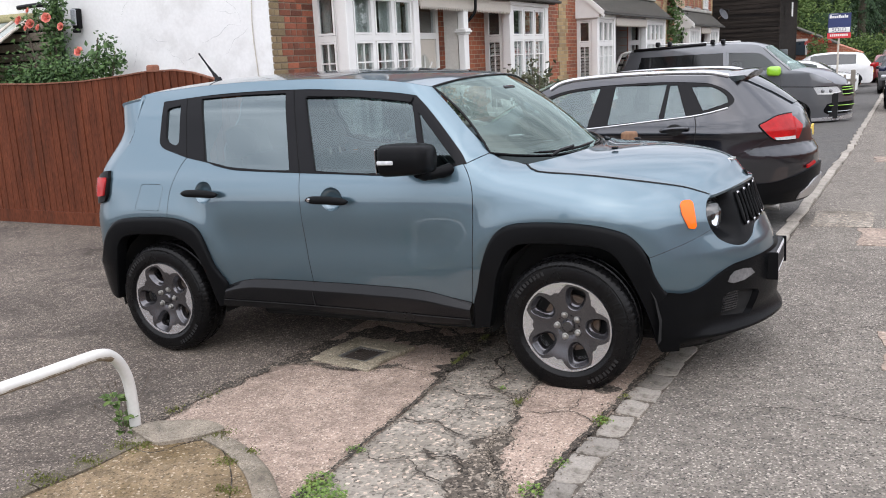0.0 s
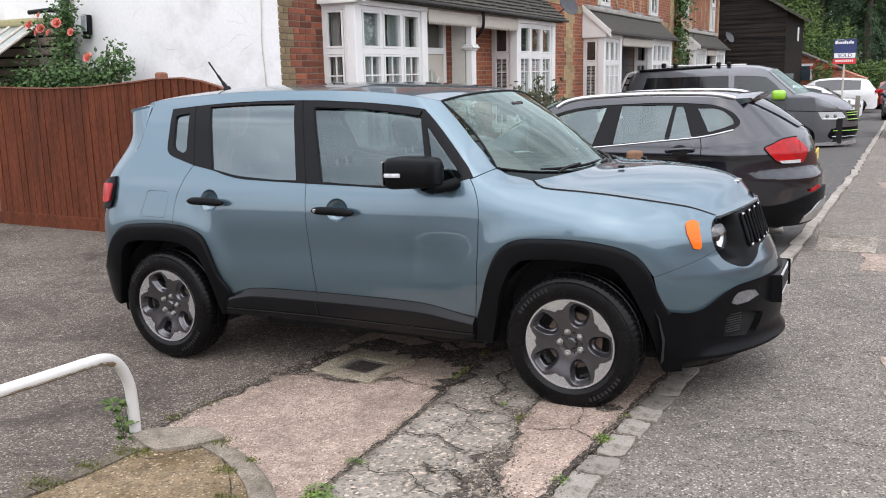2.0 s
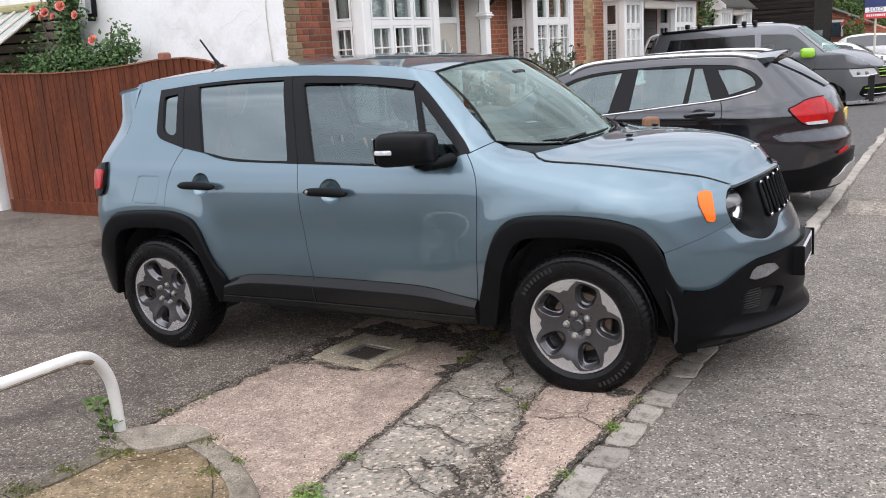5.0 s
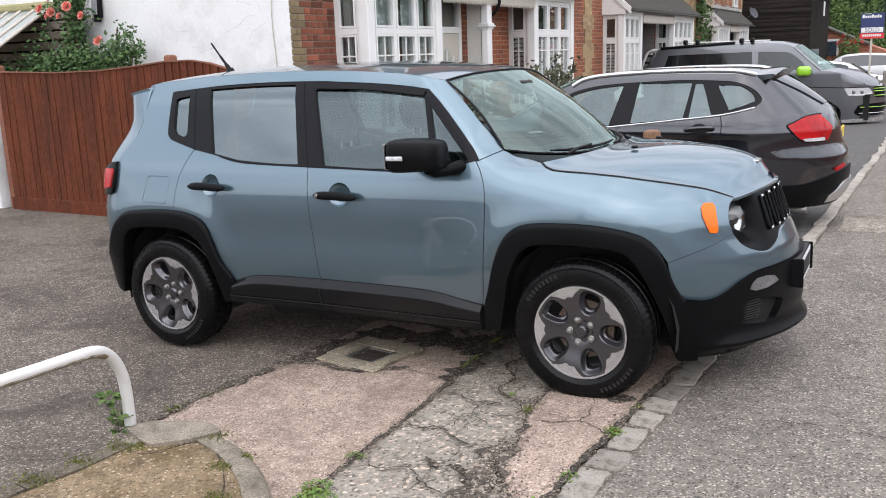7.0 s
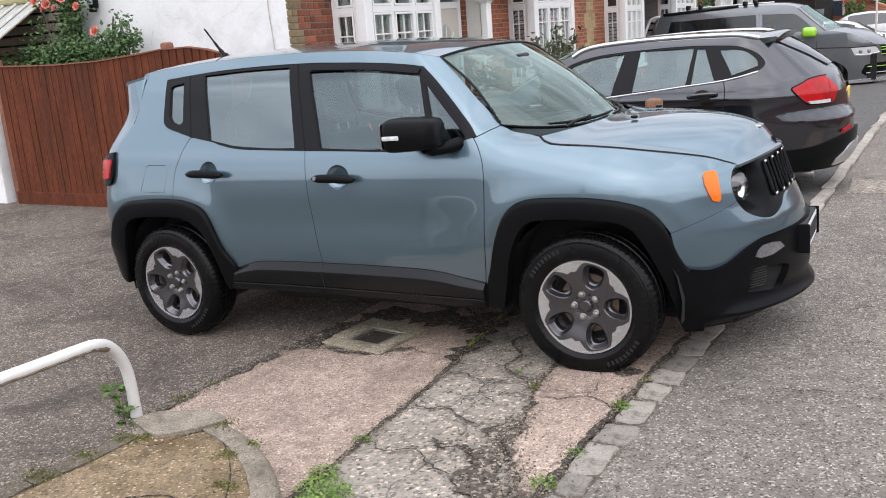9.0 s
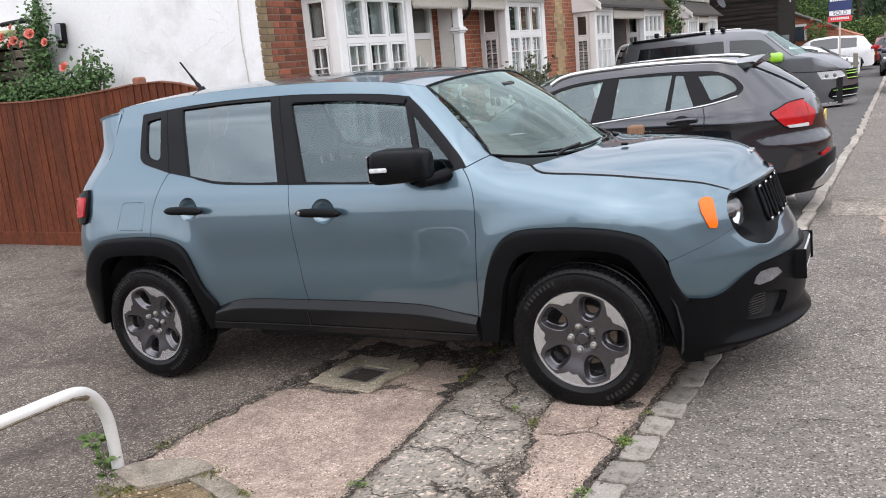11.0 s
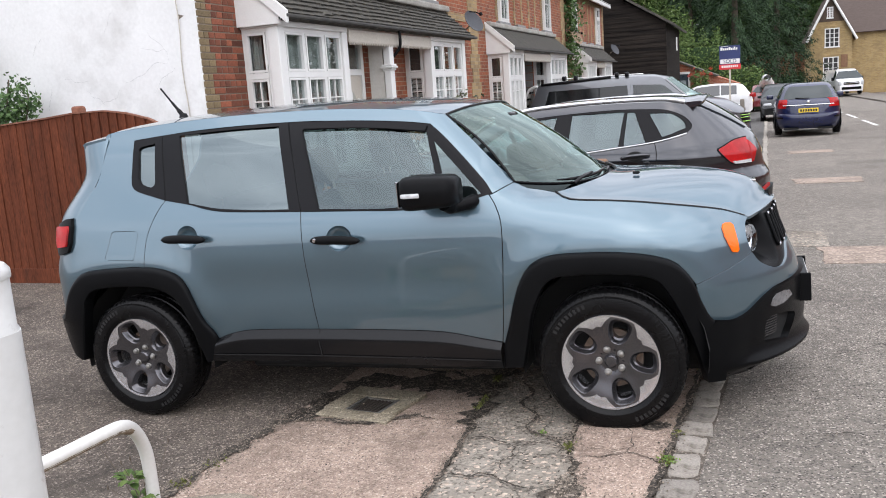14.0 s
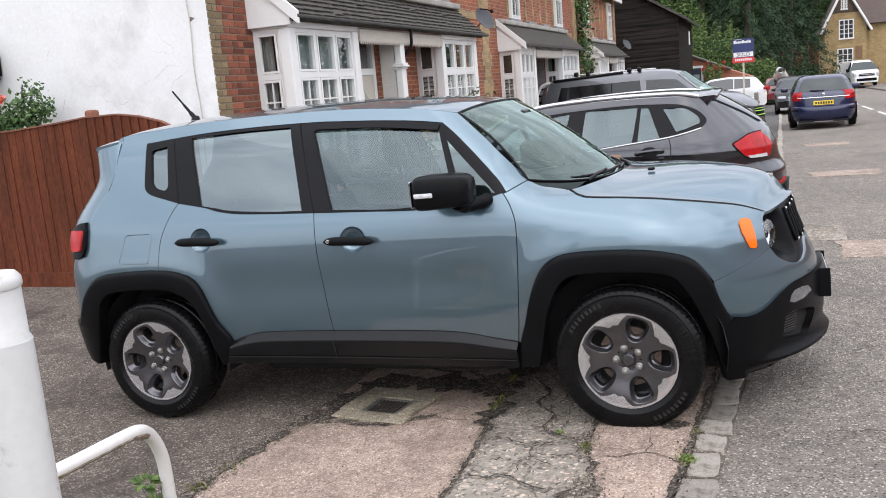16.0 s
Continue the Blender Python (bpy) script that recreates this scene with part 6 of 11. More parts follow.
def five_spoke_face(r_out, y0, holes=5, turn=0.0, r_hub=0.05):
    """The dished alloy face: a disc with five sunk pockets, each with a rounded window in its floor."""
    bm = bmesh.new()
    sec = 2 * math.pi / holes
    m = 36
    for h in range(holes):
        mid = sec * h + turn
        edge, pocket, lip, floor_in, hole, back = [], [], [], [], [], []
        for k in range(m):
            a = 2 * math.pi * k / m
            c, s = math.cos(a), math.sin(a)
            p = 0.55 if c > 0 else 0.95
            ca, sa = math.copysign(abs(c) ** p, c), math.copysign(abs(s) ** p, s)
            f = max(abs(c), abs(s))
            edge.append(((r_out + r_hub) / 2 + (r_out - r_hub) / 2 * c / f, mid + sec / 2 * s / f, 0.0))
            for loop, r0, rr, w, dw, dy in ((pocket, 0.1455, 0.0615, 0.049, 0.010, 0.0), (lip, 0.1455, 0.0575, 0.0455, 0.010, 0.004), (floor_in, 0.146, 0.049, 0.040, 0.008, 0.024), (hole, 0.147, 0.041, 0.034, 0.006, 0.030), (back, 0.147, 0.038, 0.031, 0.005, 0.060)):
                r = r0 + rr * ca
                loop.append((r, mid + (w + dw * ca) * sa / r, dy))

        def ring(loop):
            return [bm.verts.new((r * math.cos(t), wheel_dish(r, y0, r_out) + dy, r * math.sin(t))) for r, t, dy in loop]

        half = [((r * 0.55 + q * 0.45), t * 0.55 + u * 0.45, 0.0) for (r, t, d), (q, u, e) in zip(edge, pocket)]
        loops = [ring(lp) for lp in (edge, half, pocket, lip, floor_in, hole, back)]
        for p, q in zip(loops, loops[1:]):
            for k in range(m):
                bm.faces.new((p[k], p[(k + 1) % m], q[(k + 1) % m], q[k]))
    hub = [bm.verts.new((r_hub * math.cos(2 * math.pi * k / 40), wheel_dish(r_hub, y0, r_out), r_hub * math.sin(2 * math.pi * k / 40))) for k in range(40)]
    bm.faces.new(hub)
    bmesh.ops.remove_doubles(bm, verts=bm.verts, dist=0.0004)
    return bm


def machined_tip(r_out, y0, mid):
    """One polished patch at the outer end of a spoke, cut off slantwise at both ends."""
    n = 20
    rows = []
    for k in range(n + 1):
        u = -1 + 2 * k / n
        t = mid + u * 0.365
        r1 = r_out + 0.001
        deep = lerp_at(abs(u), ((0.0, 0.040), (0.34, 0.047), (0.62, 0.026), (1.0, 0.003)))
        rows.append([(r * math.cos(t), wheel_dish(r, y0, r_out) - 0.0022, r * math.sin(t)) for r in (r1 - deep, r1 - deep * 0.5, r1)])
    return loft(rows)


def road_wheel(parent, m, R=0.338, rim=0.221, half=0.105, turn=0.3, name="wheel", fancy=True):
    w = new(name)
    w.parent = parent
    w.matrix_basis = m
    part("tyre", tyre_mesh(R, rim, half), M_rubber, w, "black rubber tyre", smooth=28)
    part("rim", lathe([(rim + 0.004, -half + 0.012), (rim + 0.002, -half + 0.002), (rim - 0.006, -half + 0.003), (rim - 0.012, -half + 0.02), (rim - 0.03, -half + 0.05), (rim - 0.04, half - 0.02), (rim, half - 0.01)], 64, axis="y"), M_rim_cut, w, "machined silver rim edge", smooth=50)
    ro = rim - 0.006
    part("spokes", five_spoke_face(ro, -half + 0.006, turn=turn), M_rim_dark, w, "gunmetal five-spoke alloy face", smooth=35)
    sec = 2 * math.pi / 5
    if fancy:
        for k in range(5):
            part("polished_tip", machined_tip(ro, -half + 0.006, turn + sec * (k + 0.5)), M_rim_cut, w, "machined silver spoke tip", smooth=30)
        for k in range(5):
            a = turn + sec * (k + 0.5)
            nut = part("wheel_nut", lathe([(0.0, -0.012), (0.008, -0.0115), (0.0125, -0.008), (0.0135, 0.002), (0.0185, 0.005)], 16, axis="y"), M_steel, w, "bright steel wheel nut", smooth=40)
            nut.matrix_basis = Matrix.Translation((0.058 * math.cos(a), -half + 0.029, 0.058 * math.sin(a)))
        part("hub_cap", lathe([(0.0, -0.014), (0.024, -0.012), (0.031, -0.005), (0.034, 0.006)], 28, axis="y"), M_rim_dark, w, smooth=40).matrix_basis = Matrix.Translation((0, -half + 0.032, 0))
        # worn lettering moulded on the tyre wall, as plain bars
        mark = None
        for a0, n in ((112, 9), (292, 9)):
            for k in range(n):
                m_ = Matrix.Rotation(radians(-a0 - 4.6 * k), 4, "Y") @ Matrix.Translation((rim + 0.062, -half - 0.0088, 0))
                if mark is None:
                    mark = part("tyre_mark", box(-0.010, 0.010, -0.0012, 0.002, -0.006, 0.006), M_tyre_mark, w, "raised grey bar on the tyre wall")
                    mark.matrix_basis = m_
                else:
                    shared("tyre_mark", mark.data, w, m_)
    part("brake_disc", lathe([(0.05, -0.02), (0.05, -0.045), (0.07, -0.045), (0.075, -0.02), (0.14, -0.02), (0.14, 0.0), (0.05, 0.0)], 40, axis="y"), M_disc, w, smooth=40)
    part("drum", lathe([(0.0, 0.02), (rim - 0.035, 0.02), (rim - 0.035, 0.04)], 32, axis="y"), M_gap, w)
    return w


# ---- body ----
def jeep():
    tilt = math.degrees(math.atan2(0.07, 2.57))
    car = holder("car", pose(0, 0, 0, 0, -tilt, 0), label="blue-grey boxy compact off-road car with black cladding, parked across the pavement", category="car")
    J = jeep_xyz
    body = []

    gap_rear = [(0.246, 1.186), (0.211, 1.144), (0.169, 1.072), (0.134, 0.984), (0.114, 0.842)]
    dlo_rear = [(0.005, 1.514), (0.012, 1.406), (0.017, 1.300), (0.030, 1.264), (0.067, 1.239), (0.159, 1.211), (0.246, 1.186)]
    dlo_top = [(1.746, 1.467), (1.640, 1.484), (1.519, 1.498), (1.365, 1.512), (1.207, 1.523), (1.045, 1.533), (0.711, 1.540), (0.361, 1.535), (0.005, 1.514)]
    dlo_a = [(2.062, 1.126), (2.019, 1.190), (1.934, 1.285), (1.818, 1.404), (1.746, 1.467)]
    roof_edge = [(-0.50, 1.532), (-0.24, 1.562), (-0.02, 1.578), (0.25, 1.592), (0.55, 1.598), (0.9, 1.594), (1.25, 1.580), (1.55, 1.554), (1.70, 1.532), (1.806, 1.506)]
    screen_edge = [(1.806, 1.506), (1.940, 1.377), (2.050, 1.262), (2.139, 1.163)]
    arch_r = [(0.114, 0.842), (0.048, 0.846), (-0.141, 0.840), (-0.281, 0.824), (-0.350, 0.783), (-0.405, 0.718), (-0.513, 0.558)]
    side = outline(roof_edge, screen_edge, [(2.139, 1.163), (2.062, 1.126)], dlo_a, dlo_top, dlo_rear, gap_rear, arch_r, [(-0.513, 0.558), (-0.86, 0.56)], [(-0.86, 0.56), (-0.86, 1.0), (-0.86, 1.30), (-0.80, 1.50)], [(-0.80, 1.50), (-0.50, 1.532)])
    flap = [(-0.078, 1.037), (0.060, 1.035), (0.080, 1.020), (0.052, 0.888), (0.040, 0.882), (-0.125, 0.888), (-0.136, 0.898), (-0.113, 0.962), (-0.092, 1.028)]
    body.append(skin("body_side", side, J, M_paint, car, step=0.034, holes=[list(reversed(shrink(flap, -0.003)))], gap=0.002))
    fl = skin("fuel_flap", flap, J, M_paint, car, gap=0.001)
    belt_r = [(0.246, 1.186), (0.406, 1.156), (0.479, 1.135), (0.592, 1.115), (0.746, 1.105), (1.066, 1.092)]
    gap_b = [(1.066, 1.092), (1.070, 0.920), (1.081, 0.715), (1.100, 0.488)]
    sill_r = [(1.100, 0.488), (0.843, 0.488), (0.673, 0.482), (0.564, 0.459), (0.495, 0.436)]
    arch_rd = [(0.495, 0.436), (0.434, 0.549), (0.401, 0.644), (0.367, 0.737), (0.325, 0.791), (0.260, 0.820), (0.175, 0.838), (0.114, 0.842)]
    hr, hf = (0.392, 0.988), (1.275, 0.952)
    rear_door = outline(belt_r, gap_b, sill_r, arch_rd, list(reversed(gap_rear)))
    body.append(skin("rear_door", rear_door, J, M_paint, car, step=0.034, holes=[ring_points(*hr, 0.066, 0.064)], gap=0.0028))
    belt_f = [(1.066, 1.092), (1.359, 1.082), (1.617, 1.074), (1.894, 1.093), (2.045, 1.126)]
    gap_f = [(2.045, 1.126), (2.080, 1.068), (2.104, 0.990), (2.105, 0.860), (2.098, 0.726), (2.084, 0.561), (2.062, 0.419)]
    sill_f = [(2.062, 0.419), (1.937, 0.441), (1.827, 0.464), (1.713, 0.476), (1.537, 0.482), (1.325, 0.486), (1.100, 0.488)]
    front_door_o = outline(belt_f, gap_f, sill_f, list(reversed(gap_b)))
    body.append(skin("front_door", front_door_o, J, M_paint, car, step=0.034, holes=[ring_points(*hf, 0.070, 0.064)], gap=0.0028))
    bonnet_line = [(2.338, 1.103), (2.371, 1.088), (2.425, 1.071), (2.599, 1.055), (2.744, 1.040), (2.891, 1.019), (3.044, 0.995), (3.216, 0.964), (3.308, 0.938), (3.390, 0.910)]
    lamp_side = [(3.390, 0.910), (3.335, 0.883), (3.308, 0.825), (3.325, 0.760)]
    bump_line = [(3.325, 0.760), (3.275, 0.745), (3.170, 0.717), (3.076, 0.696), (2.972, 0.668)]
    arch_f = [(2.972, 0.668), (2.921, 0.739), (2.874, 0.782), (2.815, 0.808), (2.723, 0.831), (2.607, 0.844), (2.484, 0.846), (2.357, 0.841), (2.278, 0.822), (2.221, 0.783), (2.178, 0.717), (2.142, 0.623), (2.109, 0.513), (2.073, 0.415), (2.062, 0.419)]
    wing = outline([(2.045, 1.126), (2.062, 1.126), (2.139, 1.163)], [(2.139, 1.163), (2.203, 1.129), (2.310, 1.108), (2.338, 1.103)], bonnet_line, lamp_side, bump_line, arch_f, list(reversed(gap_f)))
    body.append(skin("front_wing", wing, J, M_paint, car, step=0.034, gap=0.0026))
    lamp_low = [(3.325, 0.760), (3.372, 0.708), (3.462, 0.669), (3.560, 0.655), (3.670, 0.682), (3.770, 0.726), (3.945, 0.735)]
    clad_line = [(3.945, 0.582), (3.650, 0.583), (3.530, 0.582), (3.430, 0.576), (3.342, 0.548), (3.268, 0.508), (3.214, 0.486), (3.145, 0.477), (3.058, 0.491)]
    bumper = outline(list(reversed(bump_line)), lamp_low, [(3.945, 0.735), (3.945, 0.582)], clad_line, [(3.058, 0.491), (3.031, 0.519), (2.992, 0.590), (2.972, 0.668)])
    body.append(skin("front_bumper", bumper, J, M_paint, car, step=0.034, gap=0.0015))
    for b in list(body):
        other_side(b, JC)
    # dark rubber behind the shut lines
    for run, back in ((gap_rear, 0.0085), (gap_b, 0.0085), (gap_f, 0.0085), (bonnet_line, 0.006), (bump_line, 0.0085)):
        for sg in (1, -1):
            pts = [J(u, w, -back) for u, w in resampled(run, 26)]
            part("shut_line", tube([(x, y if sg > 0 else 2 * JC - y, z) for x, y, z in pts], 0.006, 6), M_gap, car, smooth=60)

    # black nose recess with grille and round lamps
    nose_top = [(3.390, 0.910), (3.480, 0.917), (3.625, 0.926), (3.830, 0.936), (3.945, 0.938)]
    recess = outline(nose_top, [(3.945, 0.972), (3.945, 0.735)], list(reversed(lamp_low)), list(reversed(lamp_side)))
    rc = skin("nose_panel", recess, J, M_clad, car, step=0.025, off_at=lambda u, w: -0.012 - 0.110 * math.exp(-(((u - 3.43) / 0.115) ** 4) - ((w - 0.80) / 0.095) ** 4), depth=0.02, label="black plastic grille panel")
    other_side(rc, JC)
    for k in range(-3, 4):
        s = 3.945 - abs(k) * 0.100
        lo, hi = 0.752 - 0.003 * abs(k), 0.912 - 0.006 * abs(k)
        pts = []
        for a in range(0, 361, 15):
            c, sn = math.cos(radians(a)), math.sin(radians(a))
            pts.append((s + 0.026 * math.copysign(abs(c) ** 0.6, c), (lo + hi) / 2 + (hi - lo) / 2 * math.copysign(abs(sn) ** 0.6, sn)))
        sgn = 1 if k <= 0 else -1

        def at(p, o):
            x, y, z = J(p[0], p[1], o)
            return (x, y if sgn > 0 else 2 * JC - y, z)

        slot = part("grille_slot", tube([at(p, -0.004) for p in pts], 0.008, 8, caps=False), M_clad, car, "black grille slot surround", smooth=60)
        for p0 in (pts[5:9], pts[17:21]):
            part("grille_tip", tube([at(p, -0.002) for p in p0], [0.006, 0.0075, 0.0075, 0.006], 8), M_rim_cut, car, "bright chrome slot end", smooth=60)
        bm = bmesh.new()
        bm.faces.new([bm.verts.new(at(p, -0.009)) for p in pts[:-1]])
        part("grille_mesh", bm, M_gap, car)
    for sgn in (1, -1):
        x, y, z = J(3.415, 0.802, -0.088)
        y = y if sgn > 0 else 2 * JC - y
        hl = new("headlamp")
        hl.parent = car
        hl.matrix_basis = Matrix.Translation((x, y, z)) @ pose(0, 0, 0, 0, 0, -18 * sgn)
        part("lens", lathe([(0.0, 0.062), (0.035, 0.057), (0.062, 0.042), (0.080, 0.015), (0.084, -0.01)], 36, axis="x"), M_lens, hl, "round clear headlamp lens", smooth=60)
        part("reflector", lathe([(0.0, -0.045), (0.03, -0.040), (0.06, -0.022), (0.078, 0.004), (0.084, 0.012)], 36, axis="x"), M_chrome, hl, "bright lamp reflector", smooth=60)
        part("bulb_cap", lathe([(0.0, 0.030), (0.020, 0.026), (0.026, 0.006), (0.026, -0.04)], 20, axis="x"), M_rim_dark, hl, smooth=60)
        part("bezel", lathe([(0.083, -0.02), (0.098, -0.02), (0.098, 0.01), (0.091, 0.018), (0.083, 0.010)], 36, axis="x"), M_clad, hl, smooth=40)
    # amber side marker
    amber = [(3.172, 0.906), (3.198, 0.910), (3.230, 0.907), (3.240, 0.896), (3.233, 0.855), (3.231, 0.788), (3.219, 0.777), (3.186, 0.783), (3.170, 0.815), (3.155, 0.855), (3.158, 0.893)]
    a1 = skin("side_marker", amber, J, M_amber, car, lift=0.006, depth=0.01, step=0.02, label="bright orange side marker lens")
    other_side(a1, JC)

    # black cladding: arches, sills, lower bumper
    arch_r_in = [(-0.428, 0.307), (-0.320, 0.586), (-0.291, 0.668), (-0.228, 0.723), (-0.127, 0.740), (0.024, 0.744), (0.169, 0.735), (0.269, 0.692), (0.327, 0.629), (0.359, 0.533), (0.383, 0.387), (0.406, 0.303)]
    r_out = [(0.495, 0.436), (0.434, 0.549), (0.401, 0.644), (0.367, 0.737), (0.325, 0.791), (0.260, 0.820), (0.175, 0.838), (0.048, 0.845), (-0.141, 0.840), (-0.281, 0.824), (-0.350, 0.783), (-0.405, 0.718), (-0.513, 0.558)]

    ARCH = ((0.0, -0.008), (0.0, 0.010), (0.05, 0.020), (0.12, 0.0255), (0.22, 0.0275), (0.6, 0.029), (0.90, 0.030), (0.97, 0.028), (1.0, 0.021), (1.0, -0.045))
    r_edge = r_out + [(-0.63, 0.555), (-0.61, 0.42), (-0.54, 0.325)]
    r_in = list(reversed(arch_r_in))
    clad = [moulding("wheel_arch_trim", [(0.445, 0.316)] + r_edge, r_in, ARCH, J, M_clad, car, "black plastic rear wheel arch")]
    f_out = [(3.058, 0.491), (3.031, 0.519), (2.992, 0.590), (2.956, 0.684), (2.921, 0.739), (2.874, 0.782), (2.815, 0.808), (2.723, 0.831), (2.607, 0.844), (2.484, 0.846), (2.357, 0.841), (2.278, 0.822), (2.221, 0.783), (2.178, 0.717), (2.142, 0.623), (2.109, 0.513), (2.073, 0.413)]
    f_in = [(2.157, 0.297), (2.197, 0.456), (2.227, 0.568), (2.277, 0.675), (2.320, 0.723), (2.373, 0.743), (2.501, 0.751), (2.624, 0.748), (2.719, 0.738), (2.788, 0.713), (2.834, 0.658), (2.891, 0.549), (2.953, 0.410)]
    clad.append(moulding("wheel_arch_trim", f_out + [(2.055, 0.293)], list(reversed(f_in)), ARCH, J, M_clad, car, "black plastic front wheel arch"))
    FLAT = ((0.0, 0.0285), (0.5, 0.029), (0.93, 0.0295), (0.985, 0.0285), (1.0, 0.025), (1.0, -0.020))
    clad.append(moulding("arch_foot", [(3.058, 0.491), (3.085, 0.42), (3.115, 0.31), (3.135, 0.182)], [(2.953, 0.410), (2.976, 0.345), (3.000, 0.270), (3.036, 0.190)], FLAT, J, M_clad, car, n=24))
    s_top = [(2.060, 0.419), (1.937, 0.441), (1.827, 0.464), (1.713, 0.476), (1.537, 0.482), (1.325, 0.486), (1.105, 0.488), (0.843, 0.488), (0.673, 0.482), (0.564, 0.459), (0.495, 0.436)]
    s_low = [(0.445, 0.312), (0.804, 0.318), (1.101, 0.315), (1.446, 0.307), (1.744, 0.299), (2.055, 0.293)]
    s_run = sorted(s_top)

    def sill_off(u, w):
        zt = lerp_at(u, s_run)
        return 0.003 + 0.037 * min(max((zt - w) / 0.052, 0.0), 1.0)

    SILL = ((0.0, -0.01), (0.0, 0.003), (0.02, 0.004), (0.22, 0.036), (0.26, 0.0385), (0.34, 0.039), (0.90, 0.036), (1.0, 0.028), (1.0, -0.03))
    clad.append(moulding("sill_trim", list(reversed(s_top)), s_low, SILL, J, M_sill, car, "black plastic sill trim with a sloping top"))
    gaps = (outline([(1.103, 0.484), (1.108, 0.484)], [(1.108, 0.484), (1.115, 0.352)], [(1.115, 0.352), (1.110, 0.352)], [(1.110, 0.352), (1.103, 0.484)]),
            outline([(0.468, 0.360), (1.11, 0.357), (2.052, 0.338)], [(2.052, 0.338), (2.052, 0.332)], [(2.052, 0.332), (1.11, 0.351), (0.466, 0.354)], [(0.466, 0.354), (0.468, 0.360)]))
    for g in gaps:
        clad.append(skin("trim_gap", g, J, M_gap, car, off_at=lambda u, w: sill_off(u, w) + 0.0015, depth=0.0, step=0.02))
    fog = [(3.362, 0.438), (3.410, 0.450), (3.530, 0.440), (3.630, 0.418), (3.645, 0.402), (3.600, 0.320), (3.565, 0.300), (3.380, 0.322), (3.356, 0.342), (3.354, 0.400)]
    drl = [(3.385, 0.503), (3.400, 0.530), (3.430, 0.549), (3.495, 0.551), (3.550, 0.542), (3.585, 0.512), (3.500, 0.492), (3.420, 0.490)]
    low = outline([(3.066, 0.42), (3.050, 0.494)], list(reversed(clad_line)), [(3.945, 0.582), (3.945, 0.19)], [(3.945, 0.19), (3.72, 0.165), (3.47, 0.155), (3.25, 0.168), (3.115, 0.184)], [(3.115, 0.184), (3.097, 0.31), (3.066, 0.42)])
    def low_off(u, w):
        o = 0.018 + 0.010 * (1 - ramp(u, 3.13, 3.28))
        o += (0.036 * math.exp(-(((w - 0.250) / 0.022) ** 2)) - 0.010 * math.exp(-(((w - 0.320) / 0.03) ** 2))) * ramp(u, 3.08, 3.35)
        o -= 0.05 * ramp(0.235 - w, 0.0, 0.07)
        return o

    clad.append(skin("lower_bumper", low, J, M_clad, car, holes=[list(reversed(fog))], off_at=low_off, depth=0.04, step=0.018, label="black plastic lower front bumper"))
    clad.append(skin("fog_recess", fog, J, M_gap, car, off_at=lambda u, w: low_off(u, w) - 0.035, depth=0.0, step=0.03))
    clad.append(skin("day_lamp", drl, J, M_smoke, car, off_at=lambda u, w: low_off(u, w) + 0.004, depth=0.012, step=0.03, label="smoky clear bumper lamp lens"))
    bm = bmesh.new()
    for i in range(10):
        for j in range(8):
            u, w = 3.385 + i * 0.012, 0.345 + j * 0.0125
            p = J(u + 0.004 * (j % 2), w, low_off(u, w) - 0.030)
            add_box(bm, -0.0035, 0.0035, -0.0035, 0.0035, -0.0035, 0.0035, Matrix.Translation(p))
    part("fog_mesh", bm, M_rim_dark, car, "fine black mesh insert")
    rb = outline([(-0.63, 0.555), (-0.86, 0.56)], [(-0.86, 0.56), (-0.86, 0.36)], [(-0.86, 0.36), (-0.61, 0.345), (-0.54, 0.325)], [(-0.54, 0.325), (-0.61, 0.42), (-0.63, 0.555)])
    clad.append(skin("rear_bumper", rb, J, M_clad, car, lift=0.02, depth=0.03))
    for b in clad:
        other_side(b, JC)

    # window frames and glass
    g_q = outline([(0.045, 1.462), (0.060, 1.476), (0.135, 1.486)], [(0.135, 1.486), (0.150, 1.476), (0.172, 1.290)], [(0.172, 1.290), (0.168, 1.270), (0.140, 1.258), (0.085, 1.278), (0.060, 1.310)], [(0.060, 1.310), (0.045, 1.462)])
    g_r = outline([(0.312, 1.508), (0.6, 1.514), (0.899, 1.510)], [(0.899, 1.510), (0.984, 1.117)], [(0.984, 1.117), (0.824, 1.121), (0.588, 1.138), (0.482, 1.157), (0.395, 1.174)], [(0.395, 1.174), (0.312, 1.508)])
    g_f = outline([(1.062, 1.478), (1.40, 1.462), (1.722, 1.420)], [(1.722, 1.420), (1.800, 1.108)], [(1.800, 1.108), (1.50, 1.096), (1.171, 1.110)], [(1.171, 1.110), (1.062, 1.478)])
    g_t = outline([(1.765, 1.392), (2.012, 1.128)], [(2.012, 1.128), (1.845, 1.112)], [(1.845, 1.112), (1.765, 1.392)])
    g_r, g_f = shrink(g_r, -0.011), shrink(g_f, -0.011)
    fq = outline([(0.185, 1.529), (0.100, 1.523), (0.005, 1.514)], dlo_rear, [(0.246, 1.186), (0.185, 1.529)])
    fr = outline([(0.960, 1.536), (0.711, 1.540), (0.361, 1.535), (0.191, 1.529)], [(0.191, 1.529), (0.252, 1.186)], [(0.252, 1.186), (0.406, 1.156), (0.479, 1.135), (0.592, 1.115), (0.746, 1.105), (1.064, 1.092)], [(1.064, 1.092), (0.960, 1.536)])
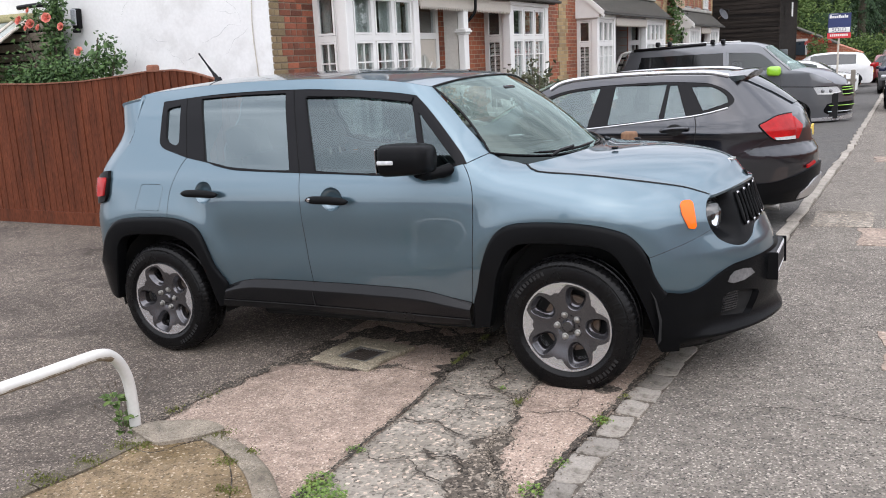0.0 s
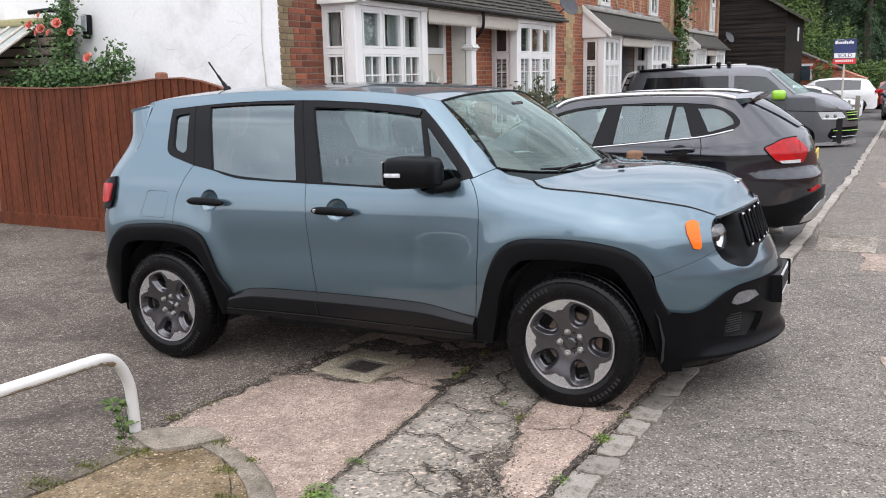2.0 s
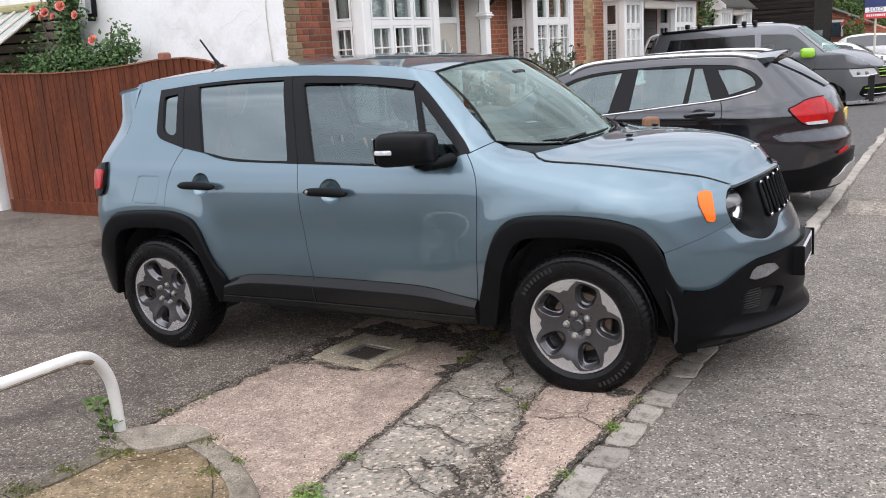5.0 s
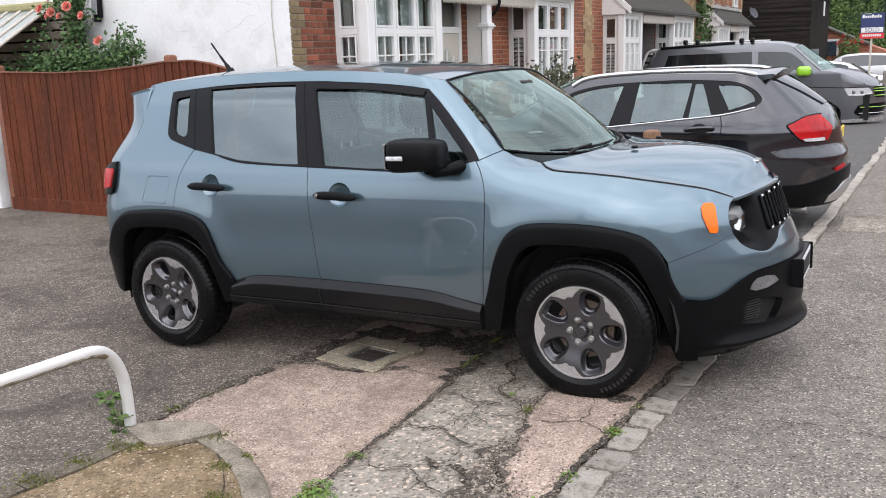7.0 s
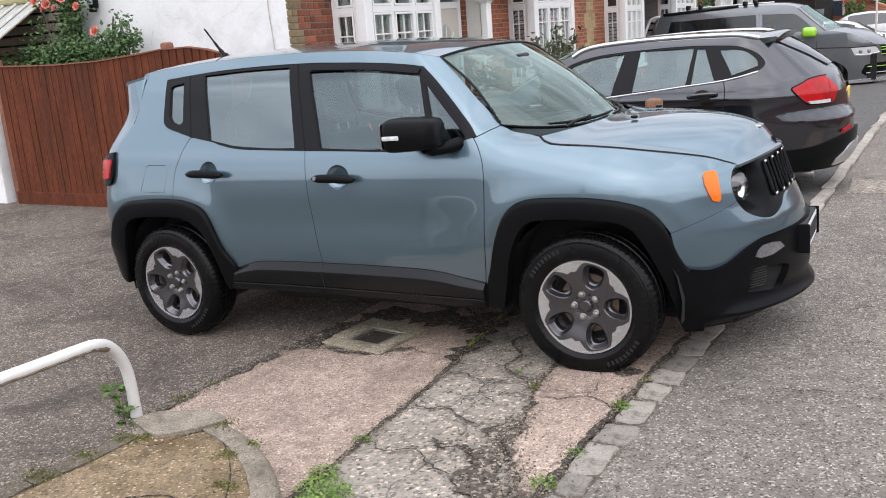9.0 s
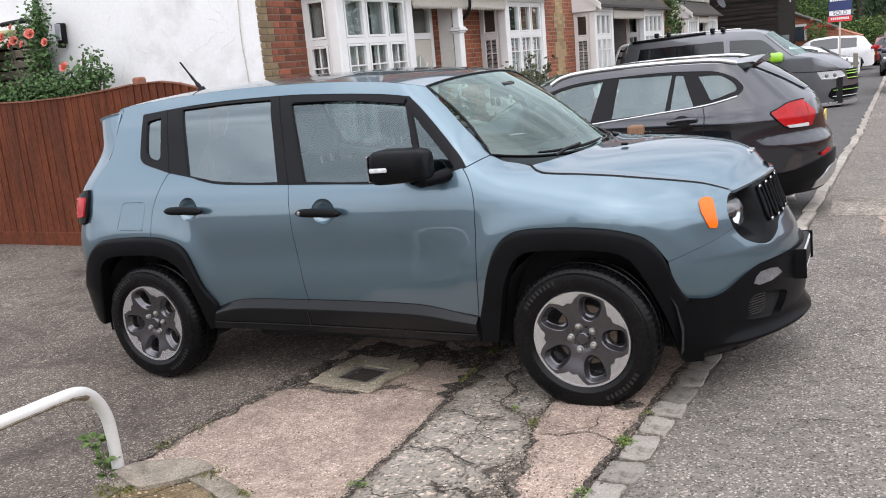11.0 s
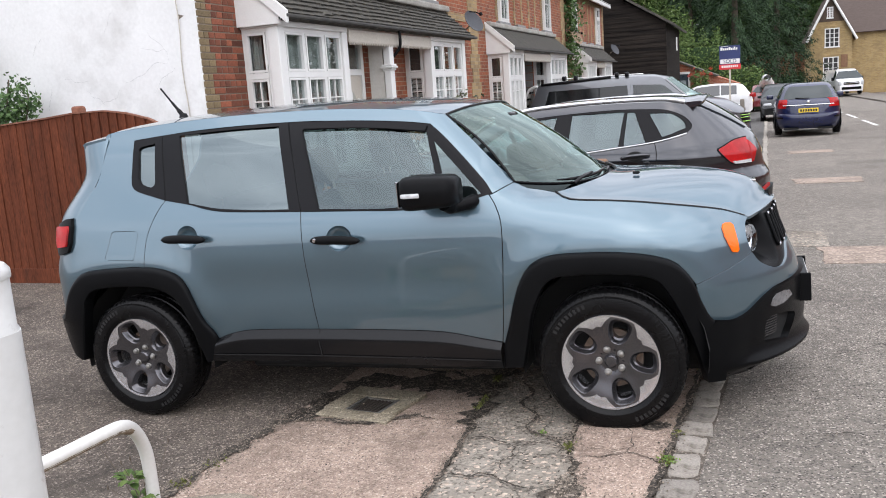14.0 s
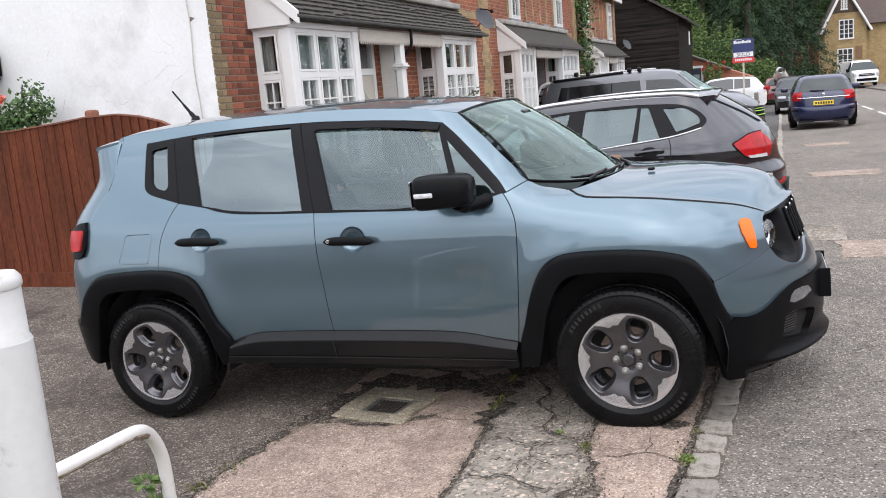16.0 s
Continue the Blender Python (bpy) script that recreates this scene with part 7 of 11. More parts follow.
    ff = outline(dlo_a, [(1.746, 1.467), (1.640, 1.484), (1.519, 1.498), (1.365, 1.512), (1.207, 1.523), (1.045, 1.533), (0.967, 1.536)], [(0.967, 1.536), (1.071, 1.092)], [(1.071, 1.092), (1.359, 1.082), (1.617, 1.074), (1.894, 1.093), (2.062, 1.126)])
    black = [skin("window_frame", fq, J, M_trim, car, holes=[list(reversed(g_q))], lift=0.001, gap=0.001, depth=0.014),
             skin("window_frame", fr, J, M_trim, car, holes=[list(reversed(g_r))], lift=0.001, gap=0.001, depth=0.014),
             skin("window_frame", ff, J, M_trim, car, holes=[list(reversed(g_f)), list(reversed(g_t))], lift=0.002, step=0.03, gap=0.001, depth=0.014)]
    for fo, hs in ((fq, [g_q]), (fr, [g_r]), (ff, [g_f, g_t])):
        black.append(skin("frame_seal", shrink(fo, -0.018), J, M_trim, car, holes=[list(reversed(shrink(h, -0.004))) for h in hs], lift=-0.020, depth=0.0))
    for g, glaze in ((g_q, M_glass_rear), (g_r, M_glass_rear), (g_f, M_glass), (g_t, M_glass)):
        o = skin("side_window", shrink(g, -0.008), J, glaze, car, lift=-0.012, depth=0.0, label="dark-tinted rear side window" if glaze is M_glass_rear else "lightly tinted side window glass")
        o.visible_shadow = False
        black.append(o)
    # wind deflector above the front window, belt seal
    defl = outline([(1.045, 1.528), (1.365, 1.506), (1.640, 1.478), (1.735, 1.462)], [(1.735, 1.462), (1.725, 1.438)], [(1.725, 1.438), (1.40, 1.478), (1.055, 1.498)], [(1.055, 1.498), (1.045, 1.528)])
    black.append(skin("wind_deflector", defl, J, M_trim, car, lift=0.012, depth=0.006, label="dark smoked wind deflector"))
    for b in black:
        q = other_side(b, JC)
        q.visible_shadow = b.visible_shadow

    # roof, screen and bonnet
    def e_roof(x):
        z = lerp_at(x, [(a, b) for a, b in roof_edge])
        return Vector(J(x, z, 0.0))

    rows = []
    for k in range(45):
        x = -0.50 + 2.306 * k / 44
        e = e_roof(x)
        crown = 0.037 - 0.010 * ramp(x, 1.1, 1.8)
        bow = 0.055 * ramp(x, 0.9, 1.806)
        back = -0.05 * (1 - ramp(x, -0.50, -0.30))
        row = []
        for j in range(41):
            f = -1 + 2 * j / 40
            y = JC + (e.y - JC) * -f
            r = 1 - abs(f) ** 2.6
            row.append((e.x + bow * (1 - f * f) + back * (1 - f ** 4), y, e.z + crown * r))
        rows.append(row)
    bm = loft(rows)
    thicken(bm, 0.018)
    part("roof", bm, M_paint, car, smooth=45)
    scr_rows = []
    for k in range(21):
        t = k / 20
        row = []
        for j in range(33):
            f = -1 + 2 * j / 32
            topx, topz = 1.806 + 0.055 * (1 - f * f), 1.506 + 0.034 * (1 - abs(f) ** 2.6)
            lowx, lowz = 2.139 + 0.33 * (1 - abs(f) ** 2.4), 1.163 - 0.055 * (1 - abs(f) ** 4)
            ty, ly = J(1.806, 1.506)[1], J(2.139, 1.163)[1]
            y = JC + f * (JC - (ty + (ly - ty) * t))
            bulge = 0.035 * math.sin(math.pi * t)
            row.append((topx + (lowx - topx) * t + bulge * 0.6, y, topz + (lowz - topz) * t + bulge * 0.5 - 0.004))
        scr_rows.append(row)
    glass = part("windscreen", loft(scr_rows), M_screen, car, "pale green windscreen glass", smooth=180)
    glass.visible_shadow = False
    edge = [scr_rows[k][0] for k in range(21)]
    lower = scr_rows[-1]
    for pts in (edge, [scr_rows[k][-1] for k in range(21)], scr_rows[0], lower):
        part("screen_seal", tube([Vector(p) + Vector((0, 0, 0.003)) for p in pts], 0.006, 6), M_trim, car, smooth=60)
    # black band printed along the foot of the screen
    band = [[tuple(Vector(scr_rows[r][c]) + Vector((-0.004, 0, -0.006))) for c in range(33)] for r in (18, 19, 20)]
    part("screen_band", loft(band), M_trim, car, smooth=60)
    # rear-view mirror and its pod
    part("mirror_pod", box(1.90, 2.0, 0.79, 0.95, 1.40, 1.475, 0.02, seg=2), M_trim, car, smooth=40)

    zb = [(2.338, 1.103), (2.371, 1.088), (2.425, 1.071), (2.599, 1.055), (2.744, 1.040), (2.891, 1.019), (3.044, 0.995), (3.216, 0.964), (3.308, 0.938), (3.390, 0.910)]
    # edge and crown lines of the bonnet, smoothed along its length
    ts = [k / 40 for k in range(41)]
    edge_z = [lerp_at(2.338 + 1.052 * t, zb) for t in ts]
    crown_z = [lerp_at(t, ((0.0, 1.120), (0.25, 1.118), (0.5, 1.108), (0.72, 1.080), (0.86, 1.040), (0.94, 1.000), (1.0, 0.938))) for t in ts]
    edge_fit, crown_fit = np.polyfit(ts, edge_z, 5), np.polyfit(ts, crown_z, 5)
    rows = []
    for t in ts:
        s = 2.338 + (3.390 - 2.338) * t
        e = Vector(J(s, lerp_at(s, zb), 0.0))
        y0 = J(2.338, 1.103)[1]
        ez, cz = float(np.polyval(edge_fit, t)), float(np.polyval(crown_fit, t))
        row = []
        for j in range(25):
            f = j / 24
            sf = 3.390 + (3.945 - 3.390) * f
            zf = lerp_at(sf, nose_top)
            fp = Vector(J(sf, zf, 0.004))
            back_x = 2.338 + 0.17 * (1 - (1 - f) ** 2.2)
            y_back = y0 + (JC - y0) * f
            x = back_x + (fp.x - back_x) * t if f else e.x
            y = (y_back + (fp.y - y_back) * t ** 1.6) if f else e.y
            # a rounded shoulder, then a nearly flat top that rolls down to the nose
            lift = 1 - (1 - f) ** 2.2
            zz = ez + (cz - ez) * lift + (e.z - ez) * (1 - f) ** 8
            nose = ramp(t, 0.86, 1.0) ** 2
            row.append((x, y, zz * (1 - nose) + zf * nose if f else e.z))
        rows.append(row)
    full = [r[:-1] + [(x, 2 * JC - y, z) for x, y, z in reversed(r)] for r in rows]
    bm = loft(full)
    badge_at = Vector(rows[35][24])
    thicken(bm, 0.014)
    part("bonnet", bm, M_paint, car, smooth=50)
    for y in (0.63, 1.11):
        part("washer_jet", box(2.64, 2.675, y - 0.012, y + 0.012, 1.118, 1.132, 0.005), M_trim, car)
    # scuttle and wipers
    cow = [[(lower[c][0] - 0.03, lower[c][1], lower[c][2] - 0.035) for c in range(33)], [(2.338 + 0.19 * (1 - abs(-1 + 2 * c / 32) ** 2.2), lower[c][1] * 0.96 + JC * 0.04, 1.085) for c in range(33)]]
    part("scuttle", loft(cow), M_clad, car, "black scuttle panel", smooth=60)
    for c0, c1, r0, r1 in ((4, 17, 19.75, 19.2), (16, 28, 19.75, 19.3)):
        pts = []
        for k in range(9):
            t = k / 8
            c, r = int(round(c0 + (c1 - c0) * t)), r0 + (r1 - r0) * t
            a, b = Vector(scr_rows[int(r)][c]), Vector(scr_rows[min(int(r) + 1, 20)][c])
            pts.append(a.lerp(b, r - int(r)) + Vector((0.012, 0, 0.013)))
        part("wiper", tube(pts, [0.004] + [0.008] * 7 + [0.004], 6), M_trim, car, "black wiper", smooth=60)
        foot = Vector(scr_rows[20][c0 + 1]) + Vector((0.05, 0, 0.0))
        part("wiper_arm", tube(spline([foot, foot.lerp(pts[3], 0.5) + Vector((0.012, 0, 0.016)), pts[4] + Vector((0.0, 0, 0.012))], 5), 0.008, 6), M_trim, car, smooth=60)

    # handles and their dishes
    for (cu, cw), u0, u1, z0 in ((hr, 0.263, 0.523, 0.990), (hf, 1.139, 1.400, 0.954)):
        bm = bmesh.new()
        rings = []
        for r, d in ((0.068, 0.0), (0.060, 0.016), (0.045, 0.028), (0.02, 0.033), (0.0, 0.034)):
            rings.append([J(cu + r * math.cos(2 * math.pi * k / 28), cw + r * 0.93 * math.sin(2 * math.pi * k / 28), -d) for k in range(28)])
        part("handle_dish", loft(rings, closed=True), M_paint, car, smooth=60)
        rows = []
        for k in range(17):
            t = 0.5 - 0.5 * math.cos(math.pi * k / 16)
            u = u0 + (u1 - u0) * t
            o = 0.046 - 0.010 * abs(2 * t - 1) ** 4
            h = 0.020 * max(1 - abs(2 * t - 1) ** 5, 0.0) ** 0.5 + 0.002
            zc = z0 + 0.004 * math.sin(math.pi * t) - 0.010 * t
            rows.append([J(u, zc + h * math.sin(radians(a)), o + 0.014 * math.cos(radians(a))) for a in range(0, 360, 30)])
        bm = loft(rows, closed=True)
        bm.faces.new(bm.verts[:12])
        bm.faces.new(bm.verts[-12:])
        part("door_handle", bm, M_clad, car, "black plastic door handle", smooth=60)
        if u0 > 1:
            lk = part("lock_barrel", lathe([(0.0, -0.004), (0.009, -0.003), (0.011, 0.004)], 16, axis="y"), M_chrome, car, smooth=50)
            lk.matrix_basis = Matrix.Translation(J(1.168, 0.956, 0.060))
    # door mirror
    def mirror_housing():
        mr = new("door_mirror")
        mr.parent = car
        rows = []
        for k in range(13):
            t = k / 12
            u = 1.690 + 0.262 * t
            h0 = 1.088 + 0.012 * t
            h1 = 1.250 - 0.012 * t ** 3
            r = (1 - abs(2 * t - 1) ** 5) ** 0.5
            zc, hz = (h0 + h1) / 2, (h1 - h0) / 2 * (0.80 + 0.20 * r)
            yc, hy = -0.118 + 0.02 * t, 0.105 * (0.55 + 0.45 * r)
            ring = []
            for a in range(0, 360, 18):
                c, s = math.cos(radians(a)), math.sin(radians(a))
                ring.append((u, yc + hy * math.copysign(abs(c) ** 0.55, c), zc + hz * math.copysign(abs(s) ** 0.55, s)))
            rows.append(ring)
        bm = loft(rows, closed=True)
        bm.faces.new(bm.verts[:20])
        bm.faces.new(bm.verts[-20:])
        part("housing", bm, M_clad, mr, "black mirror housing", smooth=60)
        part("arm", tube(spline([(1.885, -0.12, 1.112), (1.905, -0.06, 1.088), (1.950, 0.0, 1.092), (1.975, 0.05, 1.100)], 5), [0.034] * 5 + [0.028] * 5 + [0.032] * 6, 12), M_clad, mr, smooth=60)
        part("indicator", box(1.716, 1.806, -0.229, -0.217, 1.156, 1.178, 0.006, seg=2), M_clear, mr, "clear indicator strip", smooth=40)
        part("mirror_glass", box(1.684, 1.692, -0.19, -0.05, 1.11, 1.23, 0.003), M_chrome, mr)
        return mr

    mm = mirror_housing()
    two = new("door_mirror")
    two.parent = car
    for ch in mm.children:
        q = mirrored(ch, JC, parent=two)

    # tail lamp, spoiler, aerial
    th = [(-0.55, 1.090), (-0.480, 1.118), (-0.415, 1.122), (-0.388, 1.078), (-0.396, 0.990), (-0.417, 0.938), (-0.510, 0.918), (-0.57, 0.96)]
    t1 = skin("tail_lamp_housing", th, J, M_clad, car, lift=0.020, depth=0.03, step=0.02, label="black tail lamp surround")
    tl = [(-0.550, 1.078), (-0.418, 1.082), (-0.410, 1.060), (-0.426, 0.972), (-0.520, 0.962), (-0.56, 1.00)]
    t2 = skin("tail_lamp", tl, J, M_red, car, lift=0.032, depth=0.015, step=0.02, label="bright red tail lamp lens")
    for q in (t1, t2):
        other_side(q, JC)
    rows = []
    e = e_roof(-0.44)
    for j in range(25):
        f = -1 + 2 * j / 24
        y = JC + f * (JC - e.y - 0.012)
        zt = e.z + 0.040 * (1 - abs(f) ** 2.6)
        tip = -0.385 + 0.02 * f ** 4 - 0.03 * (1 - f * f)
        rows.append([(e.x + 0.10, y, zt + 0.002), (e.x - 0.05, y, zt + 0.001), (tip + 0.014, y, zt - 0.016), (tip, y, zt - 0.026), (tip + 0.008, y, zt - 0.042), (tip + 0.055, y, zt - 0.080), (e.x + 0.06, y, zt - 0.07)])
    bm = loft(rows, closed=True)
    bm.faces.new(bm.verts[:7])
    bm.faces.new(bm.verts[-7:])
    part("roof_spoiler", bm, M_paint, car, smooth=28)
    part("aerial", tube(spline([(-0.135, JC, 1.640), (-0.19, JC, 1.71), (-0.265, JC, 1.81)], 6), [0.014] * 3 + [0.009] * 4 + [0.006] * 6, 8), M_trim, car, "black roof aerial", smooth=60)
    part("aerial_base", lathe([(0.0, 0.03), (0.02, 0.025), (0.03, 0.0)], 16), M_trim, car, smooth=50).matrix_basis = Matrix.Translation((-0.125, JC, 1.618))

    # rear face
    bm = bmesh.new()
    ys = [0.50 + 0.74 * k / 8 for k in range(9)]
    vs = [[bm.verts.new((-0.65 + (0.18 * ramp(z, 1.08, 1.38) + 0.045 * ramp(z, 0.80, 1.0)), y, z)) for y in ys] for z in (0.38, 0.6, 1.0, 1.1, 1.3, 1.52)]
    for a, b in zip(vs, vs[1:]):
        for k in range(8):
            bm.faces.new((a[k], a[k + 1], b[k + 1], b[k]))
    part("tailgate", bm, M_paint, car, smooth=40)

    # number plate holder with plain bars
    part("plate_holder", box(3.36, 3.446, 0.665, 1.075, 0.445, 0.580, 0.008, seg=2), M_clad, car)
    for y in (0.655, 1.073):
        part("holder_rim", box(3.40, 3.460, y, y + 0.010, 0.442, 0.583, 0.004), M_clad, car)
    part("number_plate", box(3.445, 3.449, 0.675, 1.065, 0.453, 0.572, 0.002), M_plate_w, car, "white front number plate")
    for k in range(7):
        part("plate_bar", box(3.449, 3.451, 0.69 + 0.052 * k, 0.725 + 0.052 * k, 0.475, 0.550), M_ink, car)
    part("bonnet_badge", box(-0.014, 0.014, -0.05, 0.05, -0.006, 0.004, 0.002), M_chrome, car, "small chrome badge").matrix_basis = Matrix.Translation(badge_at) @ pose(0, 0, 0, 0, 9, 0)

    # cabin: floor, doors' inner skins, seats, dash, wheel, headlining
    part("floor_pan", box(-0.58, 3.05, 0.32, 1.42, 0.22, 0.40, 0.03), M_gap, car)
    # unseen low boxes added to block light and darken the ground below
    part("underbody", box(0.50, 1.98, 0.30, 2 * JC - 0.30, 0.185, 0.36, 0.02), M_gap, car)
    part("undertray", box(2.10, 3.20, 0.34, 2 * JC - 0.34, 0.185, 0.40, 0.03), M_gap, car, "black undertray box added to block light")
    part("exhaust_box", box(-0.50, 0.55, 0.36, 2 * JC - 0.36, 0.20, 0.40, 0.03), M_gap, car)
    part("engine_bay", box(2.12, 2.98, 0.36, 1.38, 0.40, 0.92), M_gap, car)
    part("boot_liner", box(-0.58, 0.20, 0.32, 1.42, 0.40, 1.02, 0.02), M_inside, car)
    for sgn in (1, -1):
        rows = []
        for k in range(28):
            x = 0.44 + 1.62 * k / 27
            rows.append([(x, (JC - sgn * (JC - 0.075 - 0.02 * (z > 1))), z) for z in (0.40, 0.75, 1.0, 1.075)])
        part("door_lining", loft(rows), M_inside, car)
        hl = []
        for k in range(20):
            x = -0.35 + 2.10 * k / 19
            e = e_roof(x)
            hl.append([(x, JC + sgn * (JC - e.y - 0.035) * f, e.z - 0.030 + 0.03 * (1 - f * f)) for f in (0, 0.3, 0.6, 0.85, 1.0)])
        part("headlining", loft(hl), M_inside2, car, smooth=60)
        # linings of the roof pillars
        for (x0, z0), (x1, z1) in (((0.94, 1.50), (1.07, 1.10)), ((0.24, 1.49), (0.33, 1.10))):
            pts = [(x0 + (x1 - x0) * t, JC - sgn * (JC - J(x0 + (x1 - x0) * t, z0 + (z1 - z0) * t)[1] - 0.035), z0 + (z1 - z0) * t) for t in (0, 0.33, 0.66, 1)]
            part("pillar_lining", tube(pts, 0.026, 8), M_inside, car, smooth=60)

    # made-up dark sheet over the far quarter window, stops light showing through
    ql = [[(x, 2 * JC - J(x, z)[1] - 0.045, z) for z in (0.98, 1.10, 1.25, 1.40, 1.50)] for x in (-0.34, -0.15, 0.05, 0.22, 0.33)]
    part("quarter_lining", loft(ql), M_inside, car, "dark sheet added to block light from the far quarter window", smooth=60)

    def seat(x, y, rear=False):
        st = new("seat")
        st.parent = car
        wdt = 0.25 if not rear else 0.62
        part("cushion", box(x - 0.05, x + 0.46, y - wdt, y + wdt, 0.46, 0.62, 0.06, seg=3), M_inside, st, smooth=50)
        rows = []
        for k in range(9):
            t = k / 8
            w = wdt * (0.92 + 0.10 * math.sin(math.pi * min(t * 1.2, 1)) - 0.22 * t ** 3)
            xx, zz = x - 0.02 - 0.20 * t, 0.55 + 0.60 * t
            rows.append([(xx + 0.07 * math.cos(radians(a)), y + w * math.copysign(abs(math.sin(radians(a))) ** 0.5, math.sin(radians(a))), zz) for a in range(0, 360, 20)])
        bm = loft(rows, closed=True)
        bm.faces.new(bm.verts[-18:])
        part("backrest", bm, M_inside, st, smooth=60)
        heads = (y,) if not rear else (y - 0.38, y + 0.38)
        for hy in heads:
            rows = []
            for k in range(9):
                t = k / 8
                w = 0.125 * (1 - abs(2 * t - 1) ** 3.5) ** 0.5 + 0.01
                rows.append([(x - 0.245 - 0.05 * t + 0.05 * (1 - abs(2 * t - 1) ** 4) * math.cos(radians(a)), hy + w * math.sin(radians(a)), (1.18 if not rear else 1.13) + 0.21 * t) for a in range(0, 360, 20)])
            part("headrest", loft(rows, closed=True), M_inside, st, smooth=60)
            for d in (-0.05, 0.05):
                part("headrest_post", tube([(x - 0.24, hy + d, 1.10), (x - 0.25, hy + d, 1.20)], 0.007, 8), M_steel, st)

    seat(1.28, 0.46)
    seat(1.28, 1.28)
    seat(0.60, JC, True)
    rows = []
    for k in range(13):
        y = 0.12 + 1.5 * k / 12
        rows.append([(2.30, y, 1.07), (2.05, y, 1.085), (1.88, y, 1.06), (1.80, y, 0.98), (1.84, y, 0.75), (1.95, y, 0.5)])
    part("dashboard", loft(rows), M_inside, car, smooth=50)
    sw = part("steering_wheel", tube([(0, 0.185 * math.cos(radians(a)), 0.185 * math.sin(radians(a))) for a in range(0, 361, 15)], 0.015, 8, caps=False), M_trim, car, smooth=60)
    sw.matrix_basis = Matrix.Translation((1.70, 0.46, 0.99)) @ pose(0, 0, 0, 0, -22, 0)
    part("steering_hub", box(1.70, 1.85, 0.39, 0.53, 0.93, 1.05, 0.03, seg=2), M_trim, car)

    # wheel wells and wheels
    for x in (0.0, 2.57):
        for sgn in (1, -1):
            rows = []
            for k in range(15):
                a = radians(-12 + 204 * k / 14)
                r = 0.425 if x == 0 else 0.43
                rows.append([(x + r * math.cos(a), JC - sgn * (JC - yy), 0.345 + r * math.sin(a)) for yy in (0.06, 0.30)])
            part("wheel_well", loft(rows), M_gap, car, smooth=60)
            bm = bmesh.new()
            bm.faces.new([bm.verts.new((x + 0.43 * math.cos(radians(a)), JC - sgn * (JC - 0.30), 0.345 + 0.43 * math.sin(radians(a)))) for a in range(-12, 193, 12)])
            part("wheel_well", bm, M_gap, car)
            a, b = (0.305, 0.315) if sgn > 0 else (2 * JC - 0.315, 2 * JC - 0.305)
            part("inner_panel", box(x - 0.55, x + 0.46, a, b, 0.25, 0.80), M_gap, car)
            a, b = (0.05, 0.31) if sgn > 0 else (2 * JC - 0.31, 2 * JC - 0.05)
            part("inner_panel", box(x - 0.44, x + (0.40 if x == 0 else 0.22), a, b, 0.782, 0.79), M_gap, car)
            part("inner_panel", box(x - 0.47, x - 0.46, a, b, 0.30, 0.79), M_gap, car)
    for x, turn in ((0.0, 0.66), (2.57, 0.0)):
        road_wheel(car, Matrix.Translation((x, 0.088, 0.3345)), turn=turn)
        road_wheel(car, Matrix.Translation((x, 2 * JC - 0.088, 0.3345)) @ pose(0, 0, 0, 0, 0, 180), turn=turn, fancy=False)
    return car


jeep()

# ---- dark grey estate car, nose to the houses: skin of its near side and tail ----
def estate_xyz(s, z, off=0.0):
    b = 0.020 * ((z - 0.75) / 0.35) ** 2 if z < 1.0 else 0.010 + (z - 1.0) * 0.42 + 0.5 * max(z - 1.34, 0) ** 1.5
    b -= 0.015 * math.exp(-(((z - 0.93) / 0.04) ** 2))
    if s > 2.45:
        th = (s - 2.45) / 1.41 * math.pi / 2
        sn, cs = math.sin(th), math.cos(th)
        x, y = 2.45 + 0.93 * sn, 0.87 * (1 - cs)
        lean = jread(z, ((0.25, -0.10), (0.40, -0.01), (0.60, 0.0), (0.72, -0.01), (0.80, -0.06), (0.95, -0.09), (1.08, -0.15), (1.45, -0.55)))
        x += -b * sn * 0.0 + lean * sn
        y += b * max(cs, 0.0)
    else:
        x, y, sn, cs = s, b, 0.0, 1.0
    return (x + off * sn, 4.135 + y - off * cs, z)


def van_xyz(s, z, off=0.0):
    b = 0.012 * ((z - 0.7) / 0.5) ** 2 if z < 0.95 else 0.006 + (z - 0.95) * 0.20 + 0.4 * max(z - 1.55, 0) ** 1.5
    if s > 2.35:
        th = (s - 2.35) / 1.45 * math.pi / 2
        sn, cs = math.sin(th), math.cos(th)
        lean = jread(z, ((-0.1, -0.02), (0.15, 0.05), (0.4, 0.02), (0.70, -0.02), (0.80, -0.10), (0.95, -0.45), (1.60, -1.25)))
        x, y = 2.35 + 0.92 * sn + lean * sn, 0.90 * (1 - cs) + b * max(cs, 0.0)
    else:
        x, y, sn, cs = s, b, 0.0, 1.0
    return (x + off * sn, 18.8 + y - off * cs, z)


M_grey_paint = surface("sparkling_graphite_paint", (0.012, 0.0135, 0.0195), rough=0.32, metal=0.75, second=(0.011, 0.0125, 0.018), grain=900, grain_mix=0.03, bump=0.0, coat=1.0, rough_var=0.02)
M_van_paint = surface("indium_grey_paint", (0.13, 0.135, 0.146), rough=0.32, metal=0.6, grain=900, grain_mix=0.02, bump=0.0, coat=0.8, rough_var=0.02)
M_van_glass = pane("van_door_glass", (0.42, 0.54, 0.51), ior=1.5, mirror=0.015)
M_lime = surface("lime_green", (0.30, 0.62, 0.03), rough=0.3, coat=0.5, bump=0.0)
